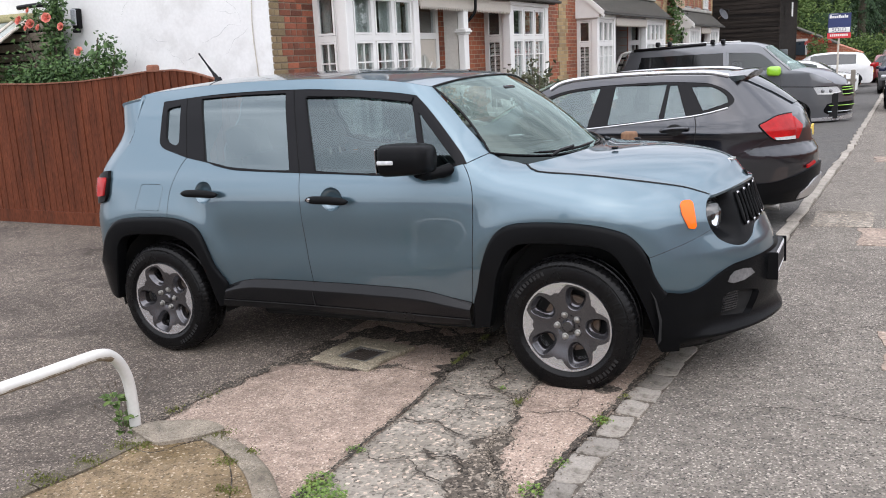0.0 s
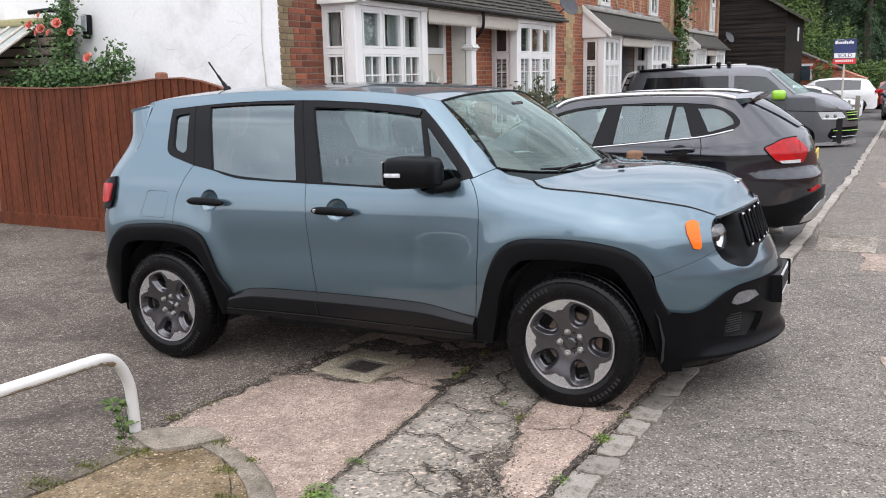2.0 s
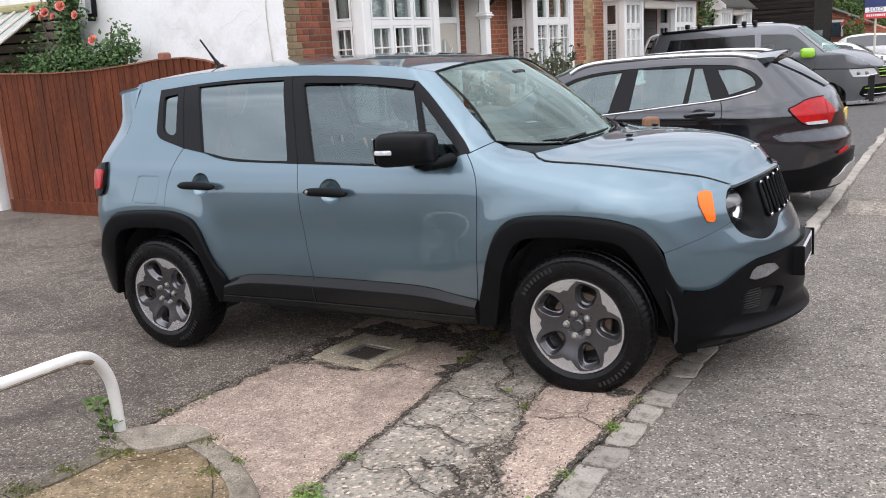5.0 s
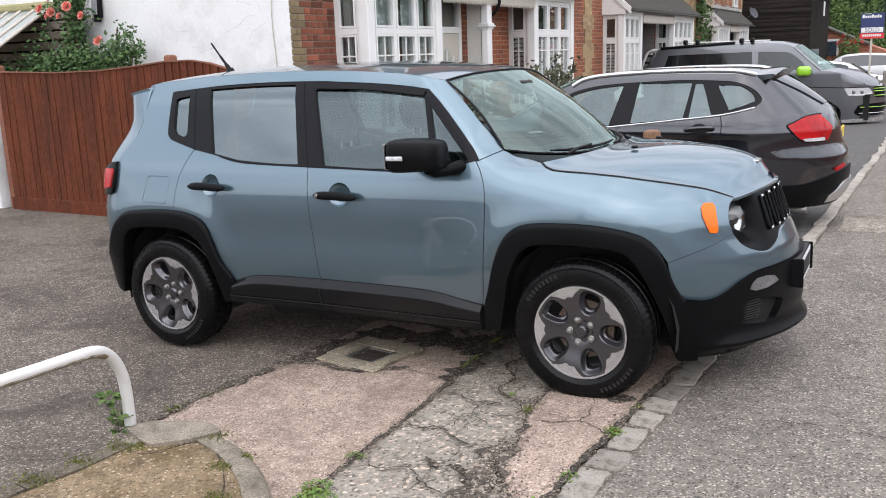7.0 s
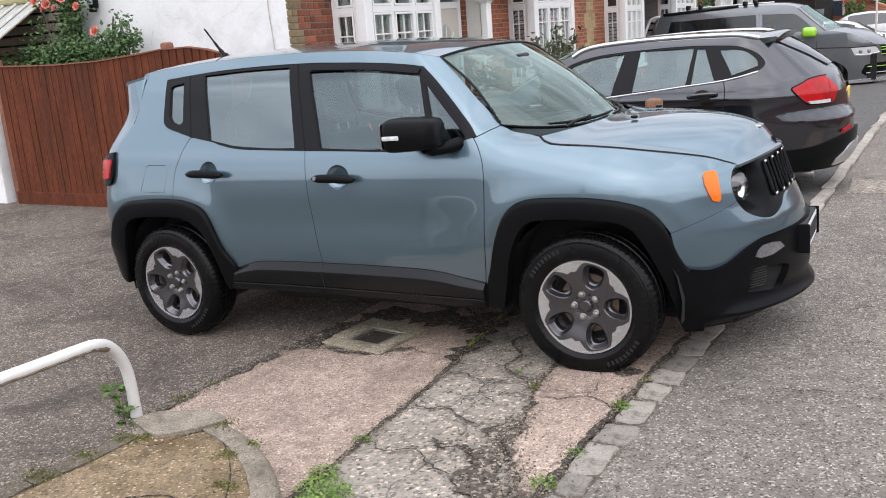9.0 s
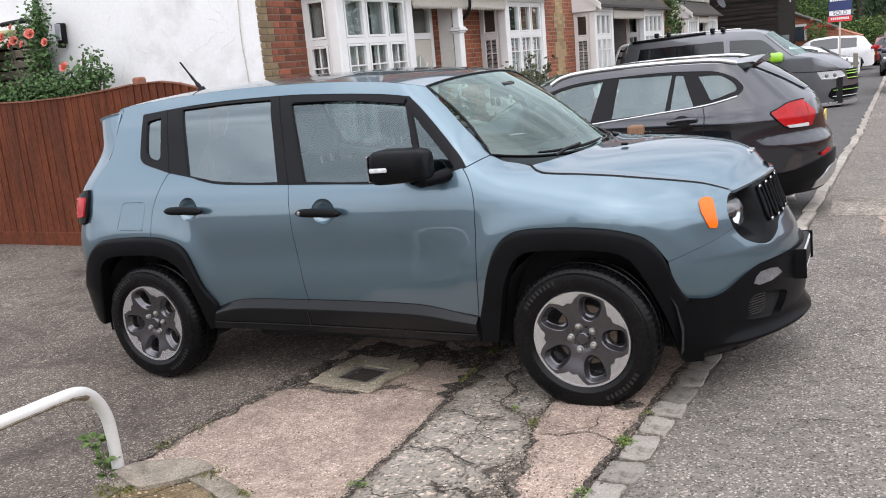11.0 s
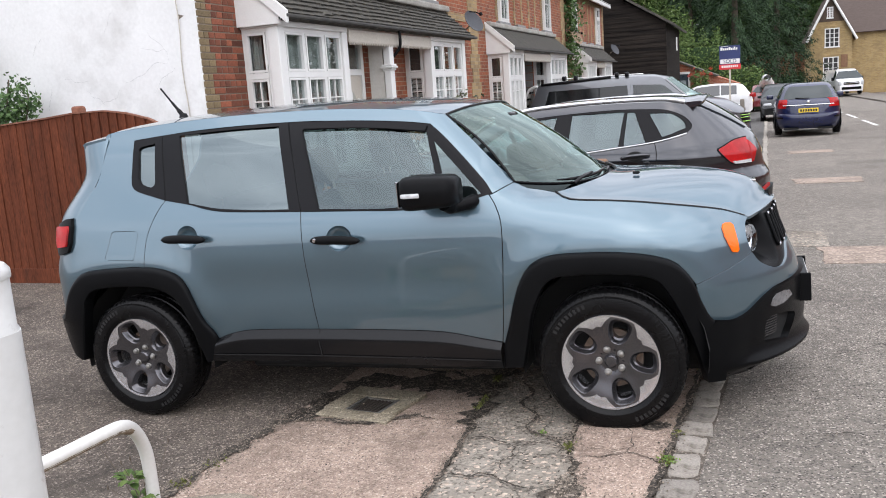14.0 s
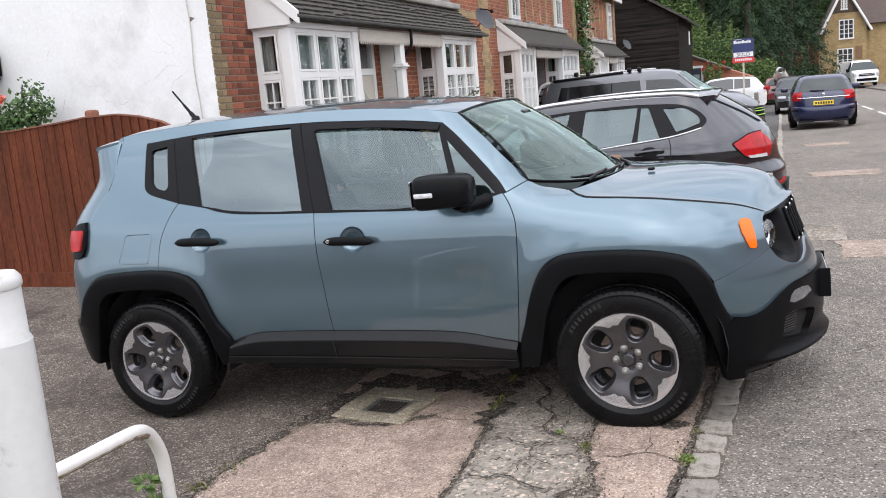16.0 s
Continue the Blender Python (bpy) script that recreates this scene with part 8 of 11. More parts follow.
M_dark_glass = pane("privacy_glass", (0.05, 0.055, 0.06), ior=1.5, mirror=0.05)
M_silver = surface("satin_silver", (0.62, 0.62, 0.63), rough=0.3, metal=0.85, bump=0.02)


def simple_wheel(parent, m, R=0.33, half=0.10):
    w = new("wheel")
    w.parent = parent
    w.matrix_basis = m
    rim = R * 0.66
    part("tyre", lathe([(rim, -half + 0.015), (rim + 0.03, -half - 0.005), (R - 0.03, -half), (R, -half + 0.03), (R, half - 0.03), (R - 0.03, half), (rim, half - 0.015)], 40, axis="y"), M_rubber, w, smooth=40)
    part("rim", five_spoke_face(rim, -half + 0.02, r_hub=0.05), M_rim_cut, w, smooth=35) if R > 0.2 else None
    part("drum", lathe([(0.0, -half + 0.10), (rim, -half + 0.10)], 24, axis="y"), M_gap, w)
    return w


def estate_car():
    B = estate_xyz
    base = gz(2.0, 4.8)
    car = holder("car", label="dark grey estate car with silver roof rails, nose to the houses", category="car", group="parked cars")
    CY = 4.135 + 0.87
    dlo = outline([(0.70, 1.10), (0.961, 1.264), (1.206, 1.337), (1.472, 1.364), (1.763, 1.379), (1.985, 1.386), (2.233, 1.382), (2.542, 1.359), (2.749, 1.304), (2.821, 1.239), (2.807, 1.194), (2.718, 1.149)],
                  [(2.718, 1.149), (2.379, 1.086), (2.028, 1.046), (1.612, 1.000), (1.263, 0.967), (0.62, 0.92)], [(0.62, 0.92), (0.70, 1.10)])
    top = [(-1.02, 0.70), (-0.95, 0.86), (-0.4, 0.94), (0.15, 1.00), (0.42, 1.04), (0.80, 1.27), (1.05, 1.375), (1.40, 1.425), (1.90, 1.440), (2.30, 1.437), (2.70, 1.420), (2.94, 1.405)]
    back = [(2.94, 1.405), (3.12, 1.355), (3.40, 1.25), (3.62, 1.14), (3.86, 1.085)]
    skin("body_side", outline(top, back, [(3.86, 1.085), (3.86, 0.48)], [(3.86, 0.48), (3.40, 0.50), (3.10, 0.478), (2.78, 0.45)], [(2.78, 0.45), (2.6, 0.30), (-0.9, 0.28)], [(-0.9, 0.28), (-1.02, 0.70)], steps=4), B, M_grey_paint, car, holes=[list(reversed(dlo))], step=0.045)
    holes = [outline([(0.78, 1.10), (0.997, 1.246), (1.210, 1.311), (1.493, 1.348)], [(1.493, 1.348), (1.396, 0.990)], [(1.396, 0.990), (0.74, 0.945)], [(0.74, 0.945), (0.78, 1.10)]),
             outline([(1.636, 1.361), (2.111, 1.365)], [(2.111, 1.365), (2.062, 1.056)], [(2.062, 1.056), (1.589, 1.012)], [(1.589, 1.012), (1.636, 1.361)]),
             outline([(2.140, 1.356), (2.203, 1.356)], [(2.203, 1.356), (2.305, 1.085)], [(2.305, 1.085), (2.108, 1.062)], [(2.108, 1.062), (2.140, 1.356)]),
             outline([(2.333, 1.338), (2.480, 1.338), (2.603, 1.325), (2.700, 1.285), (2.745, 1.240), (2.737, 1.196)], [(2.737, 1.196), (2.450, 1.128)], [(2.450, 1.128), (2.333, 1.338)])]
    skin("window_frame", dlo, B, M_trim, car, holes=[list(reversed(h)) for h in holes], lift=-0.006, gap=0.001)
    for h in holes:
        g = skin("side_window", shrink(h, -0.008), B, M_glass, car, lift=-0.014, depth=0.0, label="side window glass")
        g.visible_shadow = False
    belt = spline([(0.62, 0.92, 0), (1.263, 0.967, 0), (1.612, 1.0, 0), (2.028, 1.046, 0), (2.379, 1.086, 0), (2.718, 1.149, 0)], 6)
    part("belt_strip", tube([B(p.x, p.y, 0.004) for p in belt], 0.008, 6), M_silver, car, "bright chrome belt strip", smooth=60)
    rail = spline([(1.00, 1.335, 0), (1.10, 1.39, 0), (1.30, 1.425, 0), (1.745, 1.448, 0), (2.217, 1.452, 0), (2.60, 1.437, 0), (2.86, 1.410, 0)], 6)
    part("roof_rail", tube([B(p.x, p.y + 0.012, 0.004) for p in rail], 0.020, 8), M_silver, car, "silver roof rail", smooth=60)
    part("roof_rail", tube([(lambda q: (q[0], 2 * CY - q[1], q[2]))(B(p.x, p.y + 0.012, 0.004)) for p in rail], 0.020, 8), M_silver, car, smooth=60)
    for pts in ([(2.385, 1.082), (2.402, 0.977), (2.383, 0.80), (2.34, 0.62)], [(1.503, 0.985), (1.455, 0.907), (1.44, 0.6)]):
        part("door_gap", tube([B(p[0], p[1], 0.0005) for p in spline([(*q, 0) for q in pts], 5)], 0.004, 5), M_gap, car)
    part("bumper_gap", tube([B(*p, 0.0005) for p in ((2.62, 0.70), (2.762, 0.726), (2.910, 0.789), (3.096, 0.878))], 0.004, 5), M_gap, car)
    part("door_handle", tube(spline([B(2.093, 0.957, 0.02), B(2.15, 0.972, 0.045), B(2.28, 0.983, 0.045), B(2.340, 0.979, 0.02)], 5), [0.012] + [0.017] * 14 + [0.012], 8), M_grey_paint, car, smooth=60)
    # flat black disc on the paint; the dish's shade is colour, not depth
    part("handle_dish", loft([[B(2.215 + r * 1.5 * math.cos(a * 0.3), 0.965 + r * math.sin(a * 0.3), 0.001 - d) for a in range(21)] for r, d in ((0.05, -0.001), (0.03, 0.0), (0.0, 0.0))], closed=True), M_gap, car)
    lamp = outline([(2.999, 0.987), (3.075, 1.014), (3.202, 1.053), (3.330, 1.066), (3.438, 1.068)], [(3.438, 1.068), (3.425, 0.979), (3.385, 0.845)], [(3.385, 0.845), (3.250, 0.846), (3.151, 0.850), (3.096, 0.878)], [(3.096, 0.878), (3.04, 0.93), (2.999, 0.987)])
    skin("tail_lamp", lamp, B, M_red, car, lift=0.006, depth=0.03, step=0.04, label="large dark red L-shaped tail lamp")
    skin("reversing_lens", outline([(3.13, 0.872), (3.385, 0.872)], [(3.385, 0.872), (3.382, 0.845)], [(3.382, 0.845), (3.25, 0.846), (3.151, 0.850)], [(3.151, 0.850), (3.13, 0.872)]), B, M_clear, car, lift=0.016, depth=0.01, step=0.04)
    skin("tail_lamp", outline([(3.445, 1.04), (3.52, 0.985)], [(3.52, 0.985), (3.54, 0.945), (3.43, 0.845)], [(3.43, 0.845), (3.395, 0.845)], [(3.395, 0.845), (3.445, 1.04)]), B, M_red, car, lift=0.012, depth=0.02, step=0.04)
    # black seal round the lamp
    part("lamp_seal", tube([B(p.x, p.y, 0.004) for p in spline([(3.385, 0.842, 0), (3.250, 0.842, 0), (3.151, 0.846, 0), (3.092, 0.876, 0), (3.036, 0.93, 0), (2.994, 0.988, 0), (3.075, 1.018, 0), (3.202, 1.057, 0), (3.330, 1.070, 0), (3.438, 1.072, 0)], 5)], 0.006, 6), M_trim, car, smooth=60)
    part("exhaust", tube([(2.85, 4.46, 0.250), (3.10, 4.45, 0.243)], 0.036, 14), M_steel, car, "dull steel exhaust pipe", smooth=60)
    # bumper: black lower part, grey insert, reflector
    skin("rear_bumper", outline([(2.78, 0.455), (2.93, 0.470), (3.103, 0.477), (3.278, 0.509), (3.507, 0.552), (3.86, 0.60)], [(3.86, 0.60), (3.86, 0.27)], [(3.86, 0.27), (3.40, 0.268), (2.986, 0.281), (2.75, 0.30)], [(2.75, 0.30), (2.78, 0.455)]), B, M_clad, car, lift=0.02, depth=0.03)
    skin("bumper_insert", outline([(3.42, 0.35), (3.60, 0.46), (3.86, 0.48)], [(3.86, 0.48), (3.86, 0.30)], [(3.86, 0.30), (3.42, 0.29)], [(3.42, 0.29), (3.42, 0.35)]), B, M_silver, car, lift=0.032, depth=0.02)
    skin("reflector", outline([(3.46, 0.600), (3.60, 0.630)], [(3.60, 0.630), (3.60, 0.605)], [(3.60, 0.605), (3.46, 0.572)], [(3.46, 0.572), (3.46, 0.600)]), B, M_red, car, lift=0.026, depth=0.02)
    # roof, tail, screens, bonnet
    rows = []
    for k in range(30):
        x = 1.05 + 1.89 * k / 29
        z = lerp_at(x, top)
        e = Vector(B(x, z))
        rows.append([(e.x, CY + f * (CY - e.y), e.z + 0.045 * (1 - abs(f) ** 2.4)) for f in [-1 + j / 10 for j in range(21)]])
    part("roof", loft(rows), M_grey_paint, car, smooth=50)
    edge = [B(p.x, p.y) for p in spline([(2.94, 1.405, 0), (3.12, 1.355, 0), (3.40, 1.25, 0), (3.62, 1.14, 0), (3.86, 1.085, 0)], 5)]
    tail = []
    for e in edge:
        half = CY - e[1]
        tail.append([(e[0] + 0.10 * half * (1 - f * f), CY + f * half, e[2] + 0.05 * half * (1 - f * f)) for f in [-1 + j / 8 for j in range(17)]])
    part("tailgate", loft(tail), M_grey_paint, car, smooth=50)
    part("rear_window", loft([[(q[0] + 0.010, q[1], q[2] + 0.006) for q in r[1:-1]] for r in tail[3:16]]), M_dark_glass, car, "dark rear window", smooth=60)
    sp = []
    for k in range(17):
        f = -1 + k / 8
        y, zt = CY + f * 0.61, 1.408 + 0.045 * (1 - abs(f) ** 2.4)
        x0, x1 = edge[0][0] - 0.10, edge[0][0] + 0.150 - 0.03 * f * f
        sp.append([(x0, y, zt + 0.004), (x0 + 0.12, y, zt + 0.012), (x1 - 0.02, y, zt + 0.016), (x1, y, zt + 0.006), (x1 - 0.03, y, zt - 0.020), (x0 + 0.10, y, zt - 0.045), (x0, y, zt - 0.03)])
    bm = loft(sp, closed=True)
    bm.faces.new(bm.verts[:7])
    bm.faces.new(bm.verts[-7:])
    part("roof_spoiler", bm, M_grey_paint, car, smooth=35)
    part("number_plate", box(3.284, 3.300, CY - 0.05, CY + 0.40, 0.80, 0.91, 0.003), M_plate_y, car, "yellow rear number plate")
    bn = []
    for x, z in ((-1.02, 0.66), (-0.95, 0.86), (-0.5, 0.93), (0.0, 0.98), (0.42, 1.03)):
        e = Vector(B(x, z))
        bn.append([(x - 0.12 * (1 - f * f) * (x < 0), CY + f * (CY - e.y), z + 0.06 * (1 - abs(f) ** 2.5)) for f in [-1 + j / 8 for j in range(17)]])
    part("bonnet", loft(bn), M_grey_paint, car, smooth=50)
    sc = []
    for x, z in ((0.42, 1.04), (0.8, 1.27), (1.05, 1.375)):
        e = Vector(B(x, z))
        sc.append([(x - 0.16 * (1 - f * f), CY + f * (CY - e.y), z + 0.04 * (1 - abs(f) ** 2.5)) for f in [-1 + j / 8 for j in range(17)]])
    w = part("windscreen", loft(sc), M_screen, car, smooth=60)
    w.visible_shadow = False
    # far side, floor and cabin
    for o in [c for c in car.children if c.name.split(".")[0] in ("body_side", "window_frame", "side_window", "tail_lamp", "rear_bumper", "bumper_insert")]:
        q = other_side(o, CY)
        q.visible_shadow = o.visible_shadow
    part("floor_pan", box(-0.9, 2.75, CY - 0.66, CY + 0.66, 0.22, 0.55, 0.02), M_gap, car)
    part("parcel_shelf", box(2.3, 3.0, CY - 0.62, CY + 0.62, 0.98, 1.02), M_inside, car)
    for y in (CY - 0.38, CY + 0.38):
        for x in (1.15, 2.05):
            part("seat", box(x, x + 0.16, y - 0.24, y + 0.24, 0.55, 1.08, 0.05, seg=2), M_inside, car, smooth=50)
            part("headrest", box(x + 0.03, x + 0.13, y - 0.12, y + 0.12, 1.10, 1.28, 0.04, seg=2), M_inside, car, smooth=50)
    part("dashboard", box(0.40, 0.75, CY - 0.68, CY + 0.68, 0.70, 0.98, 0.05, seg=2), M_inside, car)
    for x in (-0.15, 2.55):
        simple_wheel(car, Matrix.Translation((x, 4.135 + 0.12, base + 0.34)), 0.34)
        simple_wheel(car, Matrix.Translation((x, 2 * CY - 4.135 - 0.12, base + 0.34)) @ pose(0, 0, 0, 0, 0, 180), 0.34)
    part("side_mirror", box(0.82, 0.98, 4.00, 4.16, 0.98, 1.12, 0.04, seg=3), M_grey_paint, car, smooth=50)
    return car


estate_car()


def van():
    V = van_xyz
    CY = 18.8 + 0.95
    car = holder("van", label="dark grey camper van with roof bars, ladder and lime mirrors", category="van", group="parked cars")
    win_b = outline([(-1.66, 1.452), (0.362, 1.486)], [(0.362, 1.486), (0.389, 1.112)], [(0.389, 1.112), (-1.76, 1.09)], [(-1.76, 1.09), (-1.66, 1.452)])
    win_f = outline([(0.505, 1.482), (1.10, 1.455), (1.263, 1.420), (1.45, 1.28)], [(1.45, 1.28), (1.70, 1.03)], [(1.70, 1.03), (0.515, 1.05)], [(0.515, 1.05), (0.505, 1.482)])
    body = outline([(-1.96, 1.585), (-1.413, 1.622), (-0.053, 1.690), (0.602, 1.690), (1.118, 1.650), (1.300, 1.570)], [(1.300, 1.570), (1.62, 1.28), (1.90, 1.02)], [(1.90, 1.02), (2.24, 0.98), (2.664, 0.88), (3.0, 0.66), (3.80, 0.62)], [(3.80, 0.62), (3.80, -0.08)], [(3.80, -0.08), (3.0, -0.16), (2.42, -0.16)], [(2.42, -0.16), (2.40, 0.10), (2.22, 0.27), (2.0, 0.31), (1.78, 0.27), (1.62, 0.12), (1.58, -0.14)], [(1.58, -0.14), (-2.3, -0.08)], [(-2.3, -0.08), (-2.24, 0.7), (-2.12, 1.10), (-1.96, 1.585)], steps=4)
    skin("body_side", body, V, M_van_paint, car, holes=[list(reversed(win_b)), list(reversed(win_f))], step=0.07)
    o = skin("side_window", shrink(win_b, -0.01), V, M_black_glass, car, lift=-0.012, depth=0, label="dark privacy glass")
    o = skin("front_window", shrink(win_f, -0.01), V, M_van_glass, car, lift=-0.014, depth=0)
    o.visible_shadow = False
    for x in (-0.75, -0.35):
        part("window_divider", tube([V(x, 1.11, -0.008), V(x, 1.47, -0.008)], 0.012, 4), M_trim, car)
    skin("door_pillar", outline([(0.372, 1.50), (0.498, 1.50)], [(0.498, 1.50), (0.508, 1.06)], [(0.508, 1.06), (0.40, 1.08)], [(0.40, 1.08), (0.372, 1.50)]), V, M_van_paint, car, lift=0.004, depth=0.004)
    part("door_gap", tube([V(*p, 0.001) for p in ((0.44, 1.5), (0.45, 0.9), (0.45, 0.1))], 0.005, 5), M_gap, car)
    part("door_gap", tube([V(*p, 0.001) for p in ((1.70, 1.0), (1.74, 0.7), (1.62, 0.2))], 0.005, 5), M_gap, car)
    part("waist_strip", tube([V(*p, 0.004) for p in ((0.45, 0.66), (1.4, 0.645), (2.44, 0.615))], 0.010, 5), M_trim, car)
    # roof
    rows = []
    for x, z in ((-1.96, 1.585), (-1.413, 1.622), (-0.6, 1.665), (0.0, 1.69), (0.602, 1.69), (1.0, 1.662), (1.300, 1.570)):
        e = Vector(V(x, z))
        rows.append([(e.x + 0.10 * (1 - f * f) * (x > 1.1), CY + f * (CY - e.y), e.z + 0.06 * (1 - abs(f) ** 3)) for f in [-1 + j / 8 for j in range(17)]])
    part("roof", loft(rows), M_van_paint, car, smooth=50)
    part("awning_rail", tube([V(-1.85, 1.63, 0.02), V(-0.05, 1.72, 0.02)], 0.035, 8), M_trim, car, "black awning rail")
    part("roof_trim", box(-1.35, 0.75, CY - 0.7, CY - 0.66, 1.735, 1.765, 0.01), M_white, car, "silver roof strip")
    for x in (-1.25, -0.95, 0.10, 0.35):
        part("roof_bar", box(x - 0.05, x + 0.05, CY - 0.85, CY - 0.66, 1.70, 1.82, 0.03, seg=2), M_trim, car, "black roof bar foot", smooth=40)
    # screen, bonnet, nose
    sc = []
    for (x, z), bow in (((1.300, 1.575), 0.12), ((1.62, 1.29), 0.25), ((1.92, 1.03), 0.40)):
        e = Vector(V(x, z))
        sc.append([(e.x + bow * (1 - f * f), CY + f * (CY - e.y - 0.02), e.z + 0.05 * (1 - abs(f) ** 3) * (z > 1.5)) for f in [-1 + j / 8 for j in range(17)]])
    w = part("windscreen", loft(sc), M_screen, car, smooth=60)
    w.visible_shadow = False
    part("pillar", tube([sc[0][0], sc[1][0], sc[2][0]], 0.035, 6), M_van_paint, car, smooth=60)
    bn = []
    for (x, z), fx in (((1.92, 1.02), 0.40), ((2.40, 0.95), 0.33), ((2.70, 0.86), 0.28), ((2.93, 0.70), 0.26), ((3.0, 0.60), 0.24)):
        e = Vector(V(x, z))
        bn.append([(e.x + fx * (1 - f * f), CY + f * (CY - e.y), e.z + 0.04 * (1 - abs(f) ** 3)) for f in [-1 + j / 8 for j in range(17)]])
    part("bonnet", loft(bn), M_van_paint, car, smooth=50)
    skin("headlamp", outline([(2.46, 0.60), (2.75, 0.605), (3.02, 0.605)], [(3.02, 0.605), (3.14, 0.47)], [(3.14, 0.47), (2.85, 0.42), (2.55, 0.43)], [(2.55, 0.43), (2.46, 0.60)]), V, M_clear, car, lift=0.01, depth=0.02, step=0.06, label="slim clear headlamp")
    part("lamp_brow", tube([V(*p, 0.014) for p in ((2.44, 0.612), (2.75, 0.617), (3.03, 0.615))], 0.012, 6), M_trim, car, smooth=60)
    for u in (2.66, 2.84):
        part("lamp_projector", lathe([(0.0, -0.012), (0.036, -0.008), (0.045, 0.004)], 16, axis="y"), M_smoke, car, smooth=50).matrix_basis = Matrix.Translation(V(u, 0.51, 0.018))
    part("lamp_strip", tube([V(*p, 0.016) for p in ((2.57, 0.445), (2.85, 0.44), (3.10, 0.475))], 0.012, 6), M_white, car, "white running light strip", smooth=60)
    skin("lower_grille", outline([(2.76, 0.20), (3.0, 0.235), (3.80, 0.25)], [(3.80, 0.25), (3.80, -0.04)], [(3.80, -0.04), (2.80, -0.04)], [(2.80, -0.04), (2.70, 0.04), (2.76, 0.20)]), V, M_clad, car, lift=0.006, depth=0.02, step=0.1)
    skin("grille", outline([(3.16, 0.62), (3.80, 0.62)], [(3.80, 0.62), (3.80, 0.36)], [(3.80, 0.36), (3.22, 0.38)], [(3.22, 0.38), (3.16, 0.62)]), V, M_clad, car, lift=0.012, depth=0.02, step=0.1)
    for z in (0.42, 0.52, 0.58):
        part("grille_line", tube([V(3.16 + 0.08 * k, z, 0.02) for k in range(9)], 0.010, 5), M_lime, car, "lime green grille line")
    for z in (0.16, 0.02):
        part("grille_line", tube([V(2.80 + 0.10 * k, z, 0.016) for k in range(10)], 0.008, 5), M_lime if z > 0.1 else M_silver, car)
    skin("chin_spoiler", outline([(2.44, -0.13), (3.0, -0.10), (3.80, -0.06)], [(3.80, -0.06), (3.80, -0.16)], [(3.80, -0.16), (2.44, -0.20)], [(2.44, -0.20), (2.44, -0.13)]), V, M_silver, car, lift=0.05, depth=0.05, step=0.1)
    mr = part("door_mirror", box(1.42, 1.74, 18.54, 18.76, 0.90, 1.13, 0.075, seg=3), M_lime, car, "lime green mirror cap", smooth=50)
    part("mirror_foot", box(1.52, 1.66, 18.60, 18.84, 0.90, 0.96, 0.02), M_trim, car)
    # rear with ladder
    rf = [[(x, 18.86 + (2 * CY - 37.72) * k / 8, z) for k in range(9)] for x, z in ((-2.28, -0.05), (-2.23, 0.7), (-2.11, 1.10), (-1.95, 1.585))]
    part("rear_face", loft(rf), M_van_paint, car, smooth=40)
    for y in (18.92, 19.30):
        part("ladder_rail", tube(spline([(-2.40, y, 0.5), (-2.40, y, 0.85), (-2.34, y, 1.15), (-2.20, y, 1.50), (-2.08, y, 1.58), (-1.95, y, 1.60)], 5), 0.034, 8), M_white, car, "white rear ladder rail", smooth=60)
    for x, z in ((-2.40, 0.75), (-2.385, 0.93), (-2.345, 1.11), (-2.28, 1.29), (-2.21, 1.46)):
        part("ladder_rung", box(x + 0.01, x + 0.07, 18.95, 19.27, z - 0.025, z + 0.025, 0.008), M_trim, car, "black ladder tread")
    part("floor_pan", box(-2.2, 3.0, 18.95, 2 * CY - 18.95, -0.14, 0.45), M_gap, car)
    part("far_side", box(-2.3, 1.7, 2 * CY - 18.84, 2 * CY - 18.80, -0.05, 1.5), M_van_paint, car)
    part("dashboard", box(1.45, 1.95, 18.98, 2 * CY - 18.98, 0.55, 0.98, 0.05), M_inside, car)
    part("seat", box(0.55, 0.75, 19.0, 19.5, 0.4, 1.25, 0.06, seg=2), M_inside, car)
    for x in (-1.35, 2.0):
        simple_wheel(car, Matrix.Translation((x, 18.92, gz(x, 18.8) + 0.34)), 0.34, 0.11)
        simple_wheel(car, Matrix.Translation((x, 2 * CY - 18.92, gz(x, 20.6) + 0.34)) @ pose(0, 0, 0, 0, 0, 180), 0.34, 0.11)
    return car


van()


